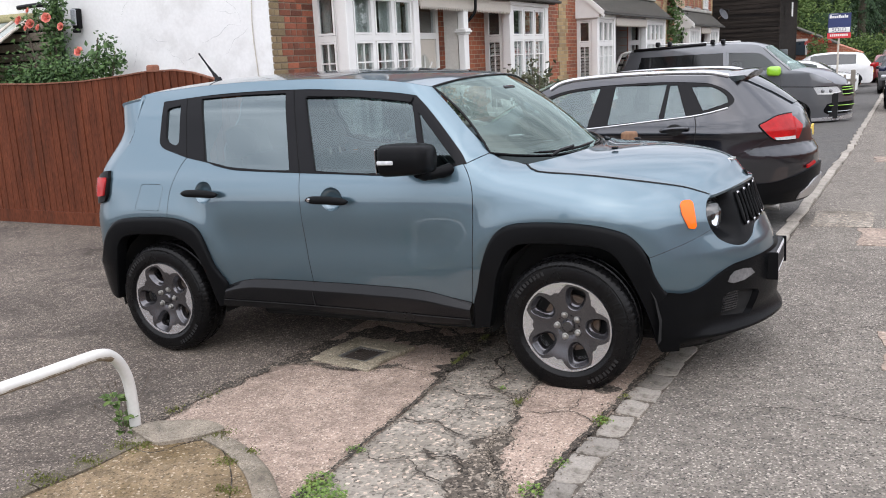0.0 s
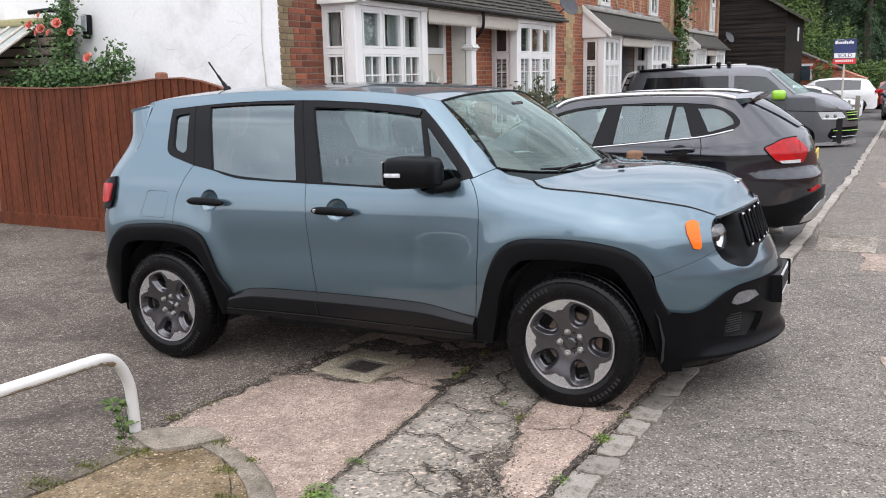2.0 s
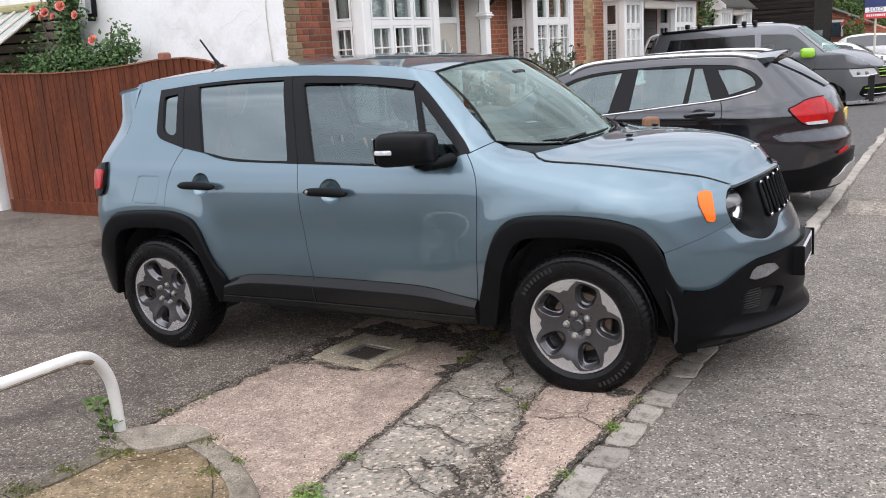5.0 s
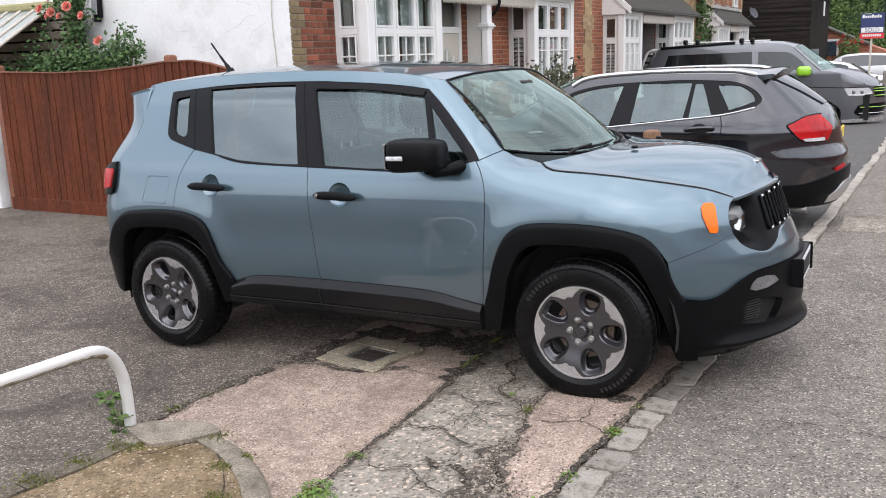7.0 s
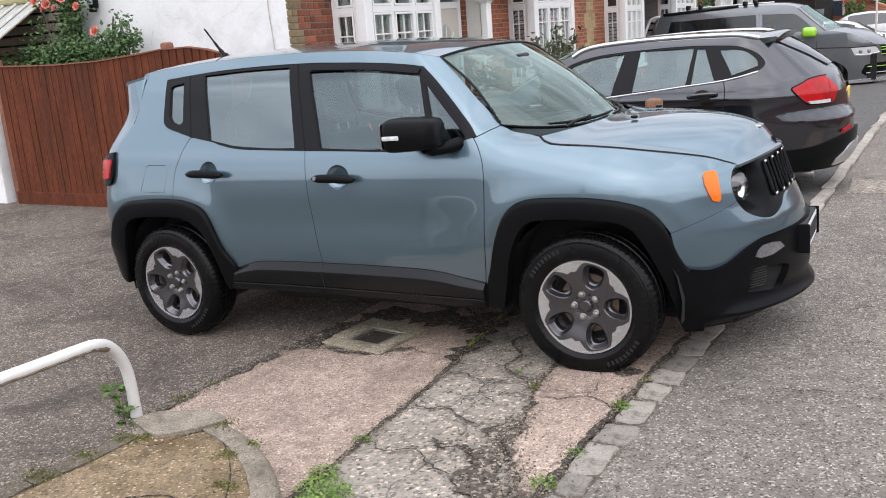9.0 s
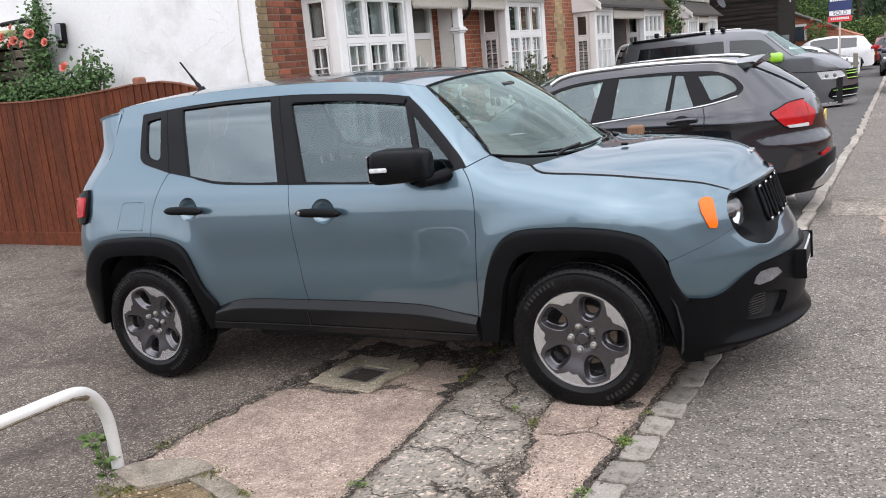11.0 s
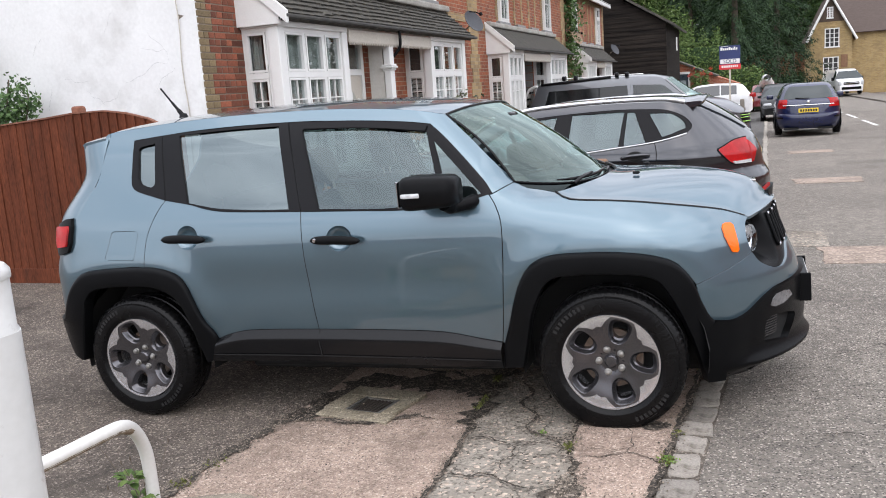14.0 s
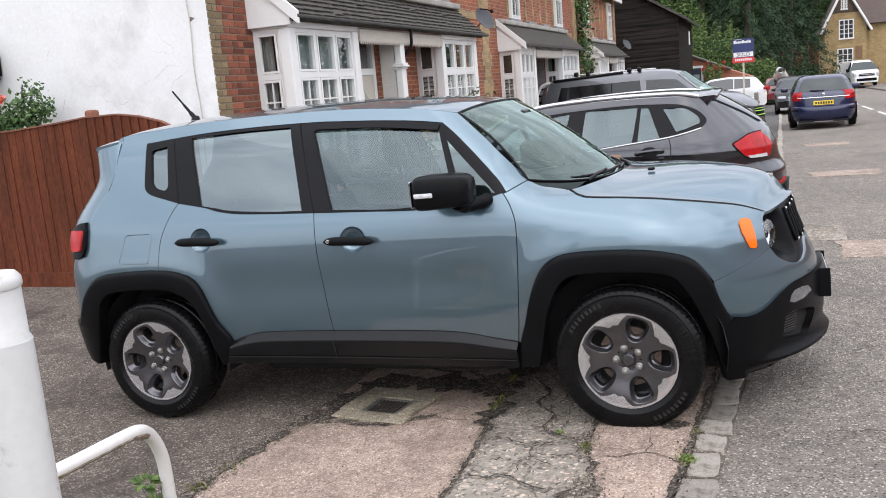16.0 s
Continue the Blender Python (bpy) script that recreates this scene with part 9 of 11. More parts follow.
# ---- cars further down the street ----
def loft_car(name, label, m, L, W, H, paint, top, belt, glass_x, lamps, group="cars down the street", plate=M_plate_y, rear_glass=None, front=False, privacy=False):
    """A far car, built along x: tail at 0, nose at L. top and belt: heights along it; glass_x: the side windows' ranges."""
    car = holder(name, m, label=label, category="van" if name == "van" else "car", group=group)

    def w_at(x):
        e = min(x / 0.55, 1.0, (L - x) / 0.75)
        return W / 2 * (0.80 + 0.20 * math.sqrt(max(1 - (1 - max(e, 0)) ** 2, 0)))

    def side(x, z, off=0.0):
        b, t = lerp_at(x, belt), lerp_at(x, top)
        w = w_at(x)
        if z > b:
            w = w - (z - b) * 0.36
        else:
            w = w - 0.06 * ((b - z) / b) ** 3 - 0.02 * (1 - (z / b))
        return (x, -(w + off), z)

    n = 40
    rows = []
    for k in range(n + 1):
        x = L * k / n
        b, t = lerp_at(x, belt), lerp_at(x, top)
        lo = 0.20 + 0.10 * (k in (0, n))
        zs = [lo, 0.35, b * 0.7, b]
        half = [side(x, z) for z in zs]
        if t > b + 0.02:
            half += [side(x, b + (t - b) * f) for f in (0.35, 0.7, 0.93)]
        else:
            half += [side(x, b)] * 3
        wr = -half[-1][1]
        roof = [(x, -wr * f, max(t, b) + (0.02 if t > b else 0.03) * (1 - f * f)) for f in (0.88, 0.6, 0.3, 0.0)]
        ring = half + roof
        rows.append(ring + [(p[0], -p[1], p[2]) for p in reversed(ring[:-1])])
    bm = loft(rows)
    bm.faces.new(bm.verts[: len(rows[0])])
    bm.faces.new(bm.verts[-len(rows[0]):])
    part("body", bm, paint, car, smooth=38)
    gl = M_dark_glass if privacy else M_car_glass
    for sgn in (1, -1):
        for x0, x1 in glass_x:
            rws = []
            for k in range(9):
                x = x0 + (x1 - x0) * k / 8
                b, t = lerp_at(x, belt), lerp_at(x, top)
                rws.append([(p[0], sgn * -p[1], p[2]) for p in (side(x, b + 0.03 + (t - 0.075 - b - 0.03) * f, 0.006) for f in (0, 0.5, 1))])
            part("side_window", loft(rws), gl, car, smooth=60)
    for (xa, za), (xb, zb), wf in rear_glass or ():
        rws = []
        for t in (0, 0.33, 0.66, 1):
            x, z = xa + (xb - xa) * t, za + (zb - za) * t
            w = (W / 2 - 0.10 - 0.30 * t) * wf
            rws.append([(x + 0.02 * (1 - f * f) * (1 if xa > L / 2 else -1), f * w, z + 0.012) for f in [-1 + j / 6 for j in range(13)]])
        part("screen", loft(rws), gl, car, "dark car glass", smooth=60)
    for (x, y, z, sx, sy, sz, mat, nm) in lamps:
        for sgn in (1, -1):
            part(nm, box(x - sx, x + sx, sgn * y - sy, sgn * y + sy, z - sz, z + sz, min(sx, sy, sz) * 0.6, seg=2), mat, car, smooth=40)
    for x in (L * 0.17, L * 0.80):
        R = 0.32 if H < 1.8 else 0.34
        for sgn in (1, -1):
            mm = Matrix.Translation((x, -sgn * (W / 2 - 0.10), R)) @ (pose(0, 0, 0) if sgn > 0 else pose(0, 0, 0, 0, 0, 180))
            simple_wheel(car, mm, R, 0.10)
            # flat black face on the body side, painted as the arch's shade
            bm = bmesh.new()
            vs = [bm.verts.new((x + (R + 0.05) * math.cos(radians(a)), -sgn * (W / 2 + 0.004), R + (R + 0.05) * math.sin(radians(a)))) for a in range(0, 181, 15)]
            bm.faces.new(vs)
            part("wheel_arch", bm, M_gap, car)
    if plate is not None:
        px = L + 0.01 if front else -0.02
        part("number_plate", box(px - 0.012, px + 0.012, -0.26, 0.26, 0.50 if front else 0.66, 0.60 if front else 0.77, 0.003), plate, car, "number plate")
        for k in range(7):
            s = 0.013 * (1 if front else -1)
            part("plate_bar", box(px + s - 0.002, px + s + 0.002, -0.22 + 0.066 * k, -0.18 + 0.066 * k, (0.50 if front else 0.66) + 0.02, (0.60 if front else 0.77) - 0.02), M_ink, car)
    return car


M_car_glass = surface("far_car_glass", (0.025, 0.034, 0.035), rough=0.06, spec=0.55, bump=0.0, grain_mix=0.0)
M_navy = surface("navy_paint", (0.006, 0.011, 0.052), rough=0.3, metal=0.1, coat=0.7, spec=0.35, bump=0.0)
M_whitecar = surface("white_car_paint", (0.80, 0.80, 0.80), rough=0.3, coat=1.0, bump=0.0)
M_blackcar = surface("black_car_paint", (0.006, 0.0065, 0.007), rough=0.3, coat=0.25, spec=0.2, bump=0.0)
M_redcar = surface("dark_red_paint", (0.16, 0.012, 0.016), rough=0.3, coat=1.0, bump=0.0)

HATCH_TOP = ((0.0, 0.80), (0.03, 0.95), (0.10, 1.05), (0.38, 1.36), (0.60, 1.42), (1.5, 1.46), (2.2, 1.42), (2.55, 1.32), (3.20, 0.96), (3.9, 0.86), (4.15, 0.70), (4.25, 0.55))
HATCH_BELT = ((0.0, 0.80), (0.05, 0.95), (0.4, 0.97), (2.0, 0.92), (3.2, 0.90), (3.9, 0.80), (4.25, 0.52))
SUV_TOP = ((0.0, 0.85), (0.05, 1.05), (0.15, 1.15), (0.42, 1.52), (0.65, 1.60), (1.8, 1.66), (2.6, 1.60), (2.9, 1.50), (3.55, 1.10), (4.3, 0.98), (4.6, 0.82), (4.7, 0.6))
SUV_BELT = ((0.0, 0.85), (0.05, 1.02), (0.4, 1.08), (2.4, 1.03), (3.55, 1.02), (4.3, 0.92), (4.7, 0.58))


def blue_hatchback(m):
    """A rounded hatchback seen from behind: tail at x = 0, nose at 4.2, built up in level rings."""
    car = holder("car", m, label="dark blue hatchback parked at the kerb with a yellow rear plate", category="car", group="cars down the street")
    # height, half width, tail, nose
    levels = ((0.20, 0.78, 0.10, 4.05), (0.30, 0.85, 0.00, 4.18), (0.42, 0.875, -0.045, 4.23), (0.56, 0.880, -0.050, 4.20), (0.60, 0.878, -0.035, 4.17), (0.63, 0.876, 0.015, 4.14), (0.72, 0.876, 0.020, 4.02), (0.84, 0.872, 0.030, 3.75), (0.93, 0.860, 0.050, 3.38), (0.985, 0.838, 0.085, 3.12), (1.03, 0.815, 0.125, 3.02), (1.16, 0.752, 0.250, 2.80), (1.28, 0.690, 0.375, 2.60), (1.37, 0.630, 0.480, 2.42), (1.42, 0.570, 0.560, 2.25), (1.45, 0.47, 0.72, 2.05), (1.462, 0.25, 1.0, 1.75))

    def at(z, a, off=0.0):
        hw, x0, x1 = (lerp_at(z, [(r[0], r[k]) for r in levels]) for k in (1, 2, 3))
        c, s = math.cos(radians(a)), math.sin(radians(a))
        px = (x0 + x1) / 2 + ((x1 - x0) / 2 + off) * math.copysign(abs(c) ** 0.30, c)
        return (px, (hw + off) * math.copysign(abs(s) ** 0.42, s), z)

    bm = loft([[at(z, a) for a in range(0, 360, 3)] for z, *_ in levels], closed=True)
    bm.faces.new(bm.verts[-120:])
    bm.faces.new(list(reversed(bm.verts[:120])))
    part("body", bm, M_navy, car, smooth=30)

    def patch(name, z0, z1, a0, a1, mat, off, label="", nz=8, na=14, cut=0.0):
        rows = []
        for i in range(nz + 1):
            z = z0 + (z1 - z0) * i / nz
            inset = cut * (abs(2 * i / nz - 1) ** 3)
            rows.append([at(z, a0 + inset + (a1 - a0 - 2 * inset) * k / na, off) for k in range(na + 1)])
        return part(name, loft(rows), mat, car, label, smooth=50)

    patch("rear_window", 1.035, 1.375, 143, 217, M_car_glass, 0.008, "dark sloping rear window", na=24, cut=4.0)
    for sg in (1, -1):
        e = (lambda a: a if sg > 0 else -a)
        patch("tail_lamp", 0.79, 1.03, e(126), e(160), M_red, 0.012, "upright red tail lamp", cut=3.0)
        patch("side_window", 1.045, 1.345, e(60), e(91), M_car_glass, 0.006, "dark side window")
        patch("side_window", 1.045, 1.345, e(93), e(125), M_car_glass, 0.006, "dark side window")
        patch("bumper_strip", 0.50, 0.545, e(118), e(150), M_trim, 0.012, "black bumper strip", nz=2)
        part("door_mirror", box(2.42, 2.56, sg * 0.99 - 0.10, sg * 0.99 + 0.10, 0.98, 1.12, 0.04, seg=3), M_navy, car, smooth=50)
        part("exhaust_shadow", box(0.02, 0.5, sg * 0.45 - 0.2, sg * 0.45 + 0.2, 0.18, 0.24), M_gap, car)
        for x in (0.78, 3.38):
            simple_wheel(car, Matrix.Translation((x, -sg * 0.775, 0.315)) @ pose(0, 0, 0, 0, 0, 0 if sg > 0 else 180), 0.315, 0.10)
            # the shaded arch opening is a flat black face over the side
            bm = bmesh.new()
            bm.faces.new([bm.verts.new((x + 0.365 * math.cos(radians(a)), -sg * 0.884, 0.315 + 0.365 * math.sin(radians(a)))) for a in range(-15, 196, 15)])
            part("wheel_arch", bm, M_gap, car)
    patch("windscreen", 1.035, 1.38, -38, 38, M_car_glass, 0.008, "dark windscreen", na=20, cut=4.0)
    part("chrome_strip", tube(spline([at(0.862, a, 0.012) for a in (150, 160, 170, 180, 190, 200, 210)], 4), 0.014, 8), M_chrome, car, "chrome boot strip", smooth=60)
    part("badge", lathe([(0.0, -0.02), (0.042, -0.016), (0.048, 0.0)], 16, axis="x"), M_chrome, car).matrix_basis = Matrix.Translation((0.045, 0, 0.945))
    part("rear_wiper", tube([(0.085, -0.02, 1.045), (0.10, 0.12, 1.05), (0.13, 0.34, 1.062)], 0.013, 6), M_trim, car)
    part("roof_aerial", tube([(0.72, 0, 1.45), (0.62, 0, 1.53)], 0.006, 6), M_trim, car)
    part("number_plate", box(0.0, 0.012, -0.26, 0.26, 0.655, 0.77, 0.003), M_plate_y, car, "yellow rear number plate")
    for k in range(7):
        part("plate_bar", box(-0.003, 0.001, -0.225 + 0.066 * k, -0.182 + 0.066 * k, 0.68, 0.745), M_ink, car)
    return car


def far_cars():
    blue_hatchback(Matrix.Translation((4.86, 22.9, gz(4.86, 22.9) + 0.02)) @ pose(0, 0, 0, 0, 0, 89))
    loft_car("car", "black saloon parked facing up the street", Matrix.Translation((4.75, 38.4, gz(4.7, 36))) @ pose(0, 0, 0, 0, 0, -91), 4.45, 1.78, 1.44, M_blackcar, HATCH_TOP, HATCH_BELT, ((0.55, 1.3), (1.4, 2.5)),
             ((4.1, 0.62, 0.68, 0.08, 0.16, 0.07, M_clear, "headlamp"), (0.04, 0.73, 0.90, 0.06, 0.12, 0.09, M_red, "tail_lamp"), (2.45, 0.93, 0.98, 0.06, 0.08, 0.06, M_blackcar, "door_mirror")), plate=M_plate_w, front=True, rear_glass=(((3.22, 0.97), (2.56, 1.35), 1.05),))
    red = loft_car("car", "dark red car parked with a white canoe on its roof", Matrix.Translation((4.35, 47.0, gz(4.3, 48))) @ pose(0, 0, 0, 0, 0, 90), 4.2, 1.74, 1.46, M_redcar, HATCH_TOP, HATCH_BELT, ((0.55, 1.3), (1.4, 2.5)),
                   ((0.04, 0.70, 0.95, 0.06, 0.13, 0.12, M_red, "tail_lamp"),), rear_glass=(((0.08, 1.03), (0.37, 1.36), 1.05),))
    rows = []
    for k in range(13):
        t = k / 12
        w = 0.42 * math.sin(math.pi * (0.08 + 0.84 * t)) ** 0.6
        rows.append([(-0.9 + 4.4 * t, w * math.cos(radians(a)), 1.47 + 0.34 * (2 * t - 1) ** 4 + 0.34 * math.sin(radians(a)) * (w / 0.42)) for a in range(0, 360, 20)])
    canoe = holder("canoe", Matrix.Translation((4.35, 47.0, gz(4.3, 48))) @ pose(0, 0, 0, 0, 0, 90), label="white canoe upside down on the red car", category="canoe")
    part("hull", loft(rows, closed=True), M_whitecar, canoe, smooth=60)
    loft_car("car", "white sport utility car parked nose to the hedge", Matrix.Translation((3.57, 43.3, gz(3.0, 43))) @ pose(0, 0, 0, 0, 0, 180), 4.7, 1.88, 1.66, M_whitecar, SUV_TOP, SUV_BELT, ((0.75, 1.5), (1.55, 2.75)),
             ((0.05, 0.78, 1.02, 0.10, 0.14, 0.06, M_red, "tail_lamp"), (4.5, 0.70, 0.80, 0.10, 0.14, 0.08, M_clear, "headlamp")), privacy=True, rear_glass=(((0.14, 1.17), (0.42, 1.50), 1.0),))
    loft_car("car", "small white car parked behind the picket fence", Matrix.Translation((-0.9, 35.2, gz(1.0, 35))) @ pose(0, 0, 0, 0, 0, 0), 4.0, 1.72, 1.40, M_whitecar, HATCH_TOP, HATCH_BELT, ((0.55, 1.3), (1.4, 2.5)),
             ((3.85, 0.66, 0.66, 0.10, 0.14, 0.09, M_clear, "headlamp"),), plate=None, rear_glass=(((3.22, 0.97), (2.56, 1.35), 1.05),))
    VT = ((0.0, 1.2), (0.02, 1.7), (0.2, 1.93), (3.6, 1.95), (3.95, 1.80), (4.55, 1.22), (4.95, 1.05), (5.08, 0.8), (5.1, 0.55))
    VB = ((0.0, 1.1), (4.4, 1.12), (4.95, 1.0), (5.1, 0.52))
    vn = loft_car("van", "white panel van parked facing up the street", Matrix.Translation((9.95, 74.3, gz(7, 76) + 0.12)) @ pose(0, 0, 0, 0, 0, -80), 5.1, 1.95, 1.97, M_whitecar, VT, VB, ((3.5, 4.1),),
                  ((4.98, 0.80, 0.90, 0.10, 0.10, 0.17, M_clear, "headlamp"), (4.0, 1.06, 1.25, 0.06, 0.09, 0.13, M_trim, "door_mirror")), plate=M_plate_w, front=True, rear_glass=(((4.56, 1.24), (3.98, 1.80), 1.15),))
    part("grille", box(5.06, 5.13, -0.55, 0.55, 0.80, 0.98, 0.02), M_trim, vn)
    part("lower_grille", box(5.07, 5.13, -0.7, 0.7, 0.42, 0.62, 0.02), M_trim, vn)
    part("chrome_bar", box(5.11, 5.15, -0.6, 0.6, 0.87, 0.91, 0.01), M_chrome, vn)


far_cars()


# ---- barn, garage, far house, trees ----
def barn():
    b = holder("barn", label="black weatherboarded barn gable behind the terrace", category="barn")
    y, xl, xr = 36.0, -9.6, -0.05
    apex_x, eave = -4.6, 3.95

    def roof(x):
        return eave + (x - xr) * -0.60 if x > apex_x else eave + (xr - apex_x) * 0.60 - (apex_x - x) * 0.60

    z = -0.7
    k = 0
    while z < 6.4:
        h = 0.19
        # width of this board under the roof slope
        x1 = xr if z + h < eave else xr - (z + h - eave) / 0.60
        x0 = xl if z + h < eave - 0.0 else 2 * apex_x - x1
        if x1 - x0 > 0.3:
            bm = bmesh.new()
            vs = [bm.verts.new(c) for c in ((x0, y - 0.030, z), (x1, y - 0.030, z), (x1, y - 0.006, z + h + 0.02), (x0, y - 0.006, z + h + 0.02), (x0, y + 0.02, z), (x1, y + 0.02, z))]
            bm.faces.new(vs[:4])
            bm.faces.new((vs[0], vs[4], vs[5], vs[1]))
            part("board", bm, M_wood_dark, b)
        z += h
        k += 1
    bm = bmesh.new()
    pts = [(xl, -0.7), (xr, -0.7), (xr, eave), (apex_x, roof(apex_x)), (xl, eave)]
    f = bm.faces.new([bm.verts.new((px, y + 0.03, pz)) for px, pz in pts])
    r = bmesh.ops.extrude_face_region(bm, geom=[f])
    for v in [g for g in r["geom"] if isinstance(g, bmesh.types.BMVert)]:
        v.co.y += 9.0
    part("wall", bm, M_wood_dark, b)
    bm = bmesh.new()
    for side in (1, -1):
        e = (xr + 0.35) if side > 0 else (2 * apex_x - xr - 0.35)
        bm.faces.new([bm.verts.new(c) for c in ((e, y - 0.3, eave - 0.18), (e, y + 9.2, eave - 0.18), (apex_x, y + 9.2, roof(apex_x) + 0.1), (apex_x, y - 0.3, roof(apex_x) + 0.1))])
    thicken(bm, 0.10)
    part("roof", bm, M_slate_far, b)
    part("corner_post", box(xr - 0.02, xr + 0.06, y - 0.04, y + 0.06, -0.7, eave), M_wood_dark, b)
    # small dormer-like casement seen past the corner
    part("open_window", box(xr + 0.30, xr + 0.33, y + 2.2, y + 2.7, 2.75, 3.35, 0.01), M_white, b, "white casement standing open")
    part("chimney", box(-2.9, -2.2, y + 3.0, y + 3.7, 4.0, 6.25), M_wallred_x, b)


barn()


def garage():
    g = holder("garage", label="low red brick outbuilding with a sloping roof edge and one window", category="outbuilding")
    y = 46.0
    bm = bmesh.new()
    f = bm.faces.new([bm.verts.new((px, y, pz)) for px, pz in ((-1.6, -0.8), (3.0, -0.8), (3.0, 0.95), (1.9, 1.40), (-0.85, 2.60), (-1.6, 2.6))])
    r = bmesh.ops.extrude_face_region(bm, geom=[f])
    for v in [q for q in r["geom"] if isinstance(q, bmesh.types.BMVert)]:
        v.co.y += 4.0
    part("wall", bm, M_wallred_x, g)
    bm = bmesh.new()
    add_box(bm, -0.1, 3.0, -0.2, 4.1, 0.0, 0.08, Matrix.Translation((-0.95, y, 2.62)) @ pose(0, 0, 0, 0, 23.5, 0))
    part("roof_edge", bm, M_slate_far, g)
    part("window_frame", box(-0.62, 0.42, y - 0.05, y - 0.01, 0.95, 1.78, 0.01), M_white, g)
    part("window_pane", box(-0.52, 0.32, y - 0.07, y - 0.05, 0.95, 1.66), surface("dark_blue_door", (0.02, 0.035, 0.05), rough=0.3), g, "dark blue boarded window")


garage()


def far_house():
    h = holder("house", label="yellow brick house with a steep gable and white bargeboards", category="house")
    y = 75.0
    z0 = -1.2
    x0, x1, ap, eave, top = 8.38, 11.42, 9.80, 4.05, 7.0
    bm = bmesh.new()
    f = bm.faces.new([bm.verts.new((px, y, pz)) for px, pz in ((x0, z0), (x1, z0), (x1, eave), (ap, top), (x0, eave))])
    r = bmesh.ops.extrude_face_region(bm, geom=[f])
    for v in [q for q in r["geom"] if isinstance(q, bmesh.types.BMVert)]:
        v.co.y += 8.0
    part("gable_wall", bm, M_yellow_x, h)
    part("side_wing", box(x1, 19.0, y + 0.8, y + 7.5, z0, 4.1), M_yellow_x, h)
    bm = bmesh.new()
    for e, ez in ((x0 - 0.35, eave - 0.55), (x1 + 0.35, eave - 0.55)):
        bm.faces.new([bm.verts.new(c) for c in ((e, y - 0.35, ez), (e, y + 8.2, ez), (ap, y + 8.2, top + 0.12), (ap, y - 0.35, top + 0.12))])
    thicken(bm, 0.08)
    part("roof", bm, surface("brown_tile", (0.075, 0.052, 0.042), rough=0.8, scale=3, bump=0.5, stretch=(1, 1, 4)), h, "brown tiled roof")
    bm = bmesh.new()
    bm.faces.new([bm.verts.new(c) for c in ((x1 - 0.6, y + 0.4, 4.05), (19.2, y + 0.4, 4.05), (19.2, y + 4.2, 7.2), (x1 - 1.4, y + 4.2, 7.2))])
    thicken(bm, 0.08)
    part("roof", bm, bpy.data.materials["brown_tile"], h)
    for e, ez, sg in ((x0 - 0.35, eave - 0.55, 1), (x1 + 0.35, eave - 0.55, -1)):
        part("bargeboard", tube([(e, y - 0.36, ez), (ap, y - 0.36, top + 0.10)], 0.09, 4), M_white, h)
    for wx0, wx1, wz0, wz1 in ((9.47, 10.42, 3.05, 4.42), (9.36, 10.38, 0.5, 2.15), (9.62, 9.95, 5.35, 6.1)):
        # dark panel on the wall in place of a shaded room
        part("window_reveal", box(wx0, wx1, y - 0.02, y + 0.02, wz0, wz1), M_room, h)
        bm = bmesh.new()
        t = 0.07
        for a, b in ((wx0 - t, wx0), (wx1, wx1 + t)):
            add_box(bm, a, b, y - 0.08, y, wz0 - t, wz1 + t)
        add_box(bm, wx0, wx1, y - 0.08, y, wz1, wz1 + t)
        add_box(bm, wx0 - 0.1, wx1 + 0.1, y - 0.12, y, wz0 - t - 0.03, wz0)
        for k in (1, 2):
            xx = wx0 + (wx1 - wx0) * k / 3
            add_box(bm, xx - 0.035, xx + 0.035, y - 0.07, y, wz0, wz1)
        for k in (1, 2, 3):
            zz = wz0 + (wz1 - wz0) * k / 4
            add_box(bm, wx0, wx1, y - 0.06, y, zz - 0.02, zz + 0.02)
        part("window_frame", bm, M_white, h)
        if wz1 < 5:
            # a low brick arch over the window
            head = [((wx0 + wx1) / 2 + (wx1 - wx0 + 0.2) / 2 * q, y - 0.02, wz1 + t + 0.05 + 0.10 * (1 - q * q)) for q in [-1 + k / 4 for k in range(9)]]
            part("window_arch", tube(head, 0.05, 6), M_yellow_y, h)
    bm = bmesh.new()
    panel = [bm.verts.new((px, y + dy, pz)) for dy in (-0.03, -0.004) for px, pz in ((ap - 0.95, 5.02), (ap + 1.08, 5.02), (ap, 6.98))]
    for q in ((0, 1, 2), (5, 4, 3), (0, 3, 4, 1), (1, 4, 5, 2), (2, 5, 3, 0)):
        bm.faces.new([panel[k] for k in q])
    part("gable_tiles", bm, M_timber, h, "dark tile-hung gable top")
    part("porch_door", box(10.62, 11.12, y - 0.06, y - 0.004, 1.35, 2.35, 0.02), M_post, h, "brown timber door")
    wall = holder("garden_wall", label="stone garden wall beside the far house", category="wall")
    part("wall", box(12.6, 22, 62.0, 62.4, -1.0, 1.9, 0.05), M_yellow_x, wall)
    b = holder("house", label="low red brick cottage half hidden behind the hedge", category="house")
    part("wall", box(3.5, 10.0, 96, 101, -1.5, 3.3), M_wallred_x, b)
    bm = bmesh.new()
    bm.faces.new([bm.verts.new(c) for c in ((3.1, 95.6, 3.2), (10.4, 95.6, 3.2), (10.4, 98.5, 5.6), (3.1, 98.5, 5.6))])
    thicken(bm, 0.1)
    part("roof", bm, M_slate_far, b)


far_house()


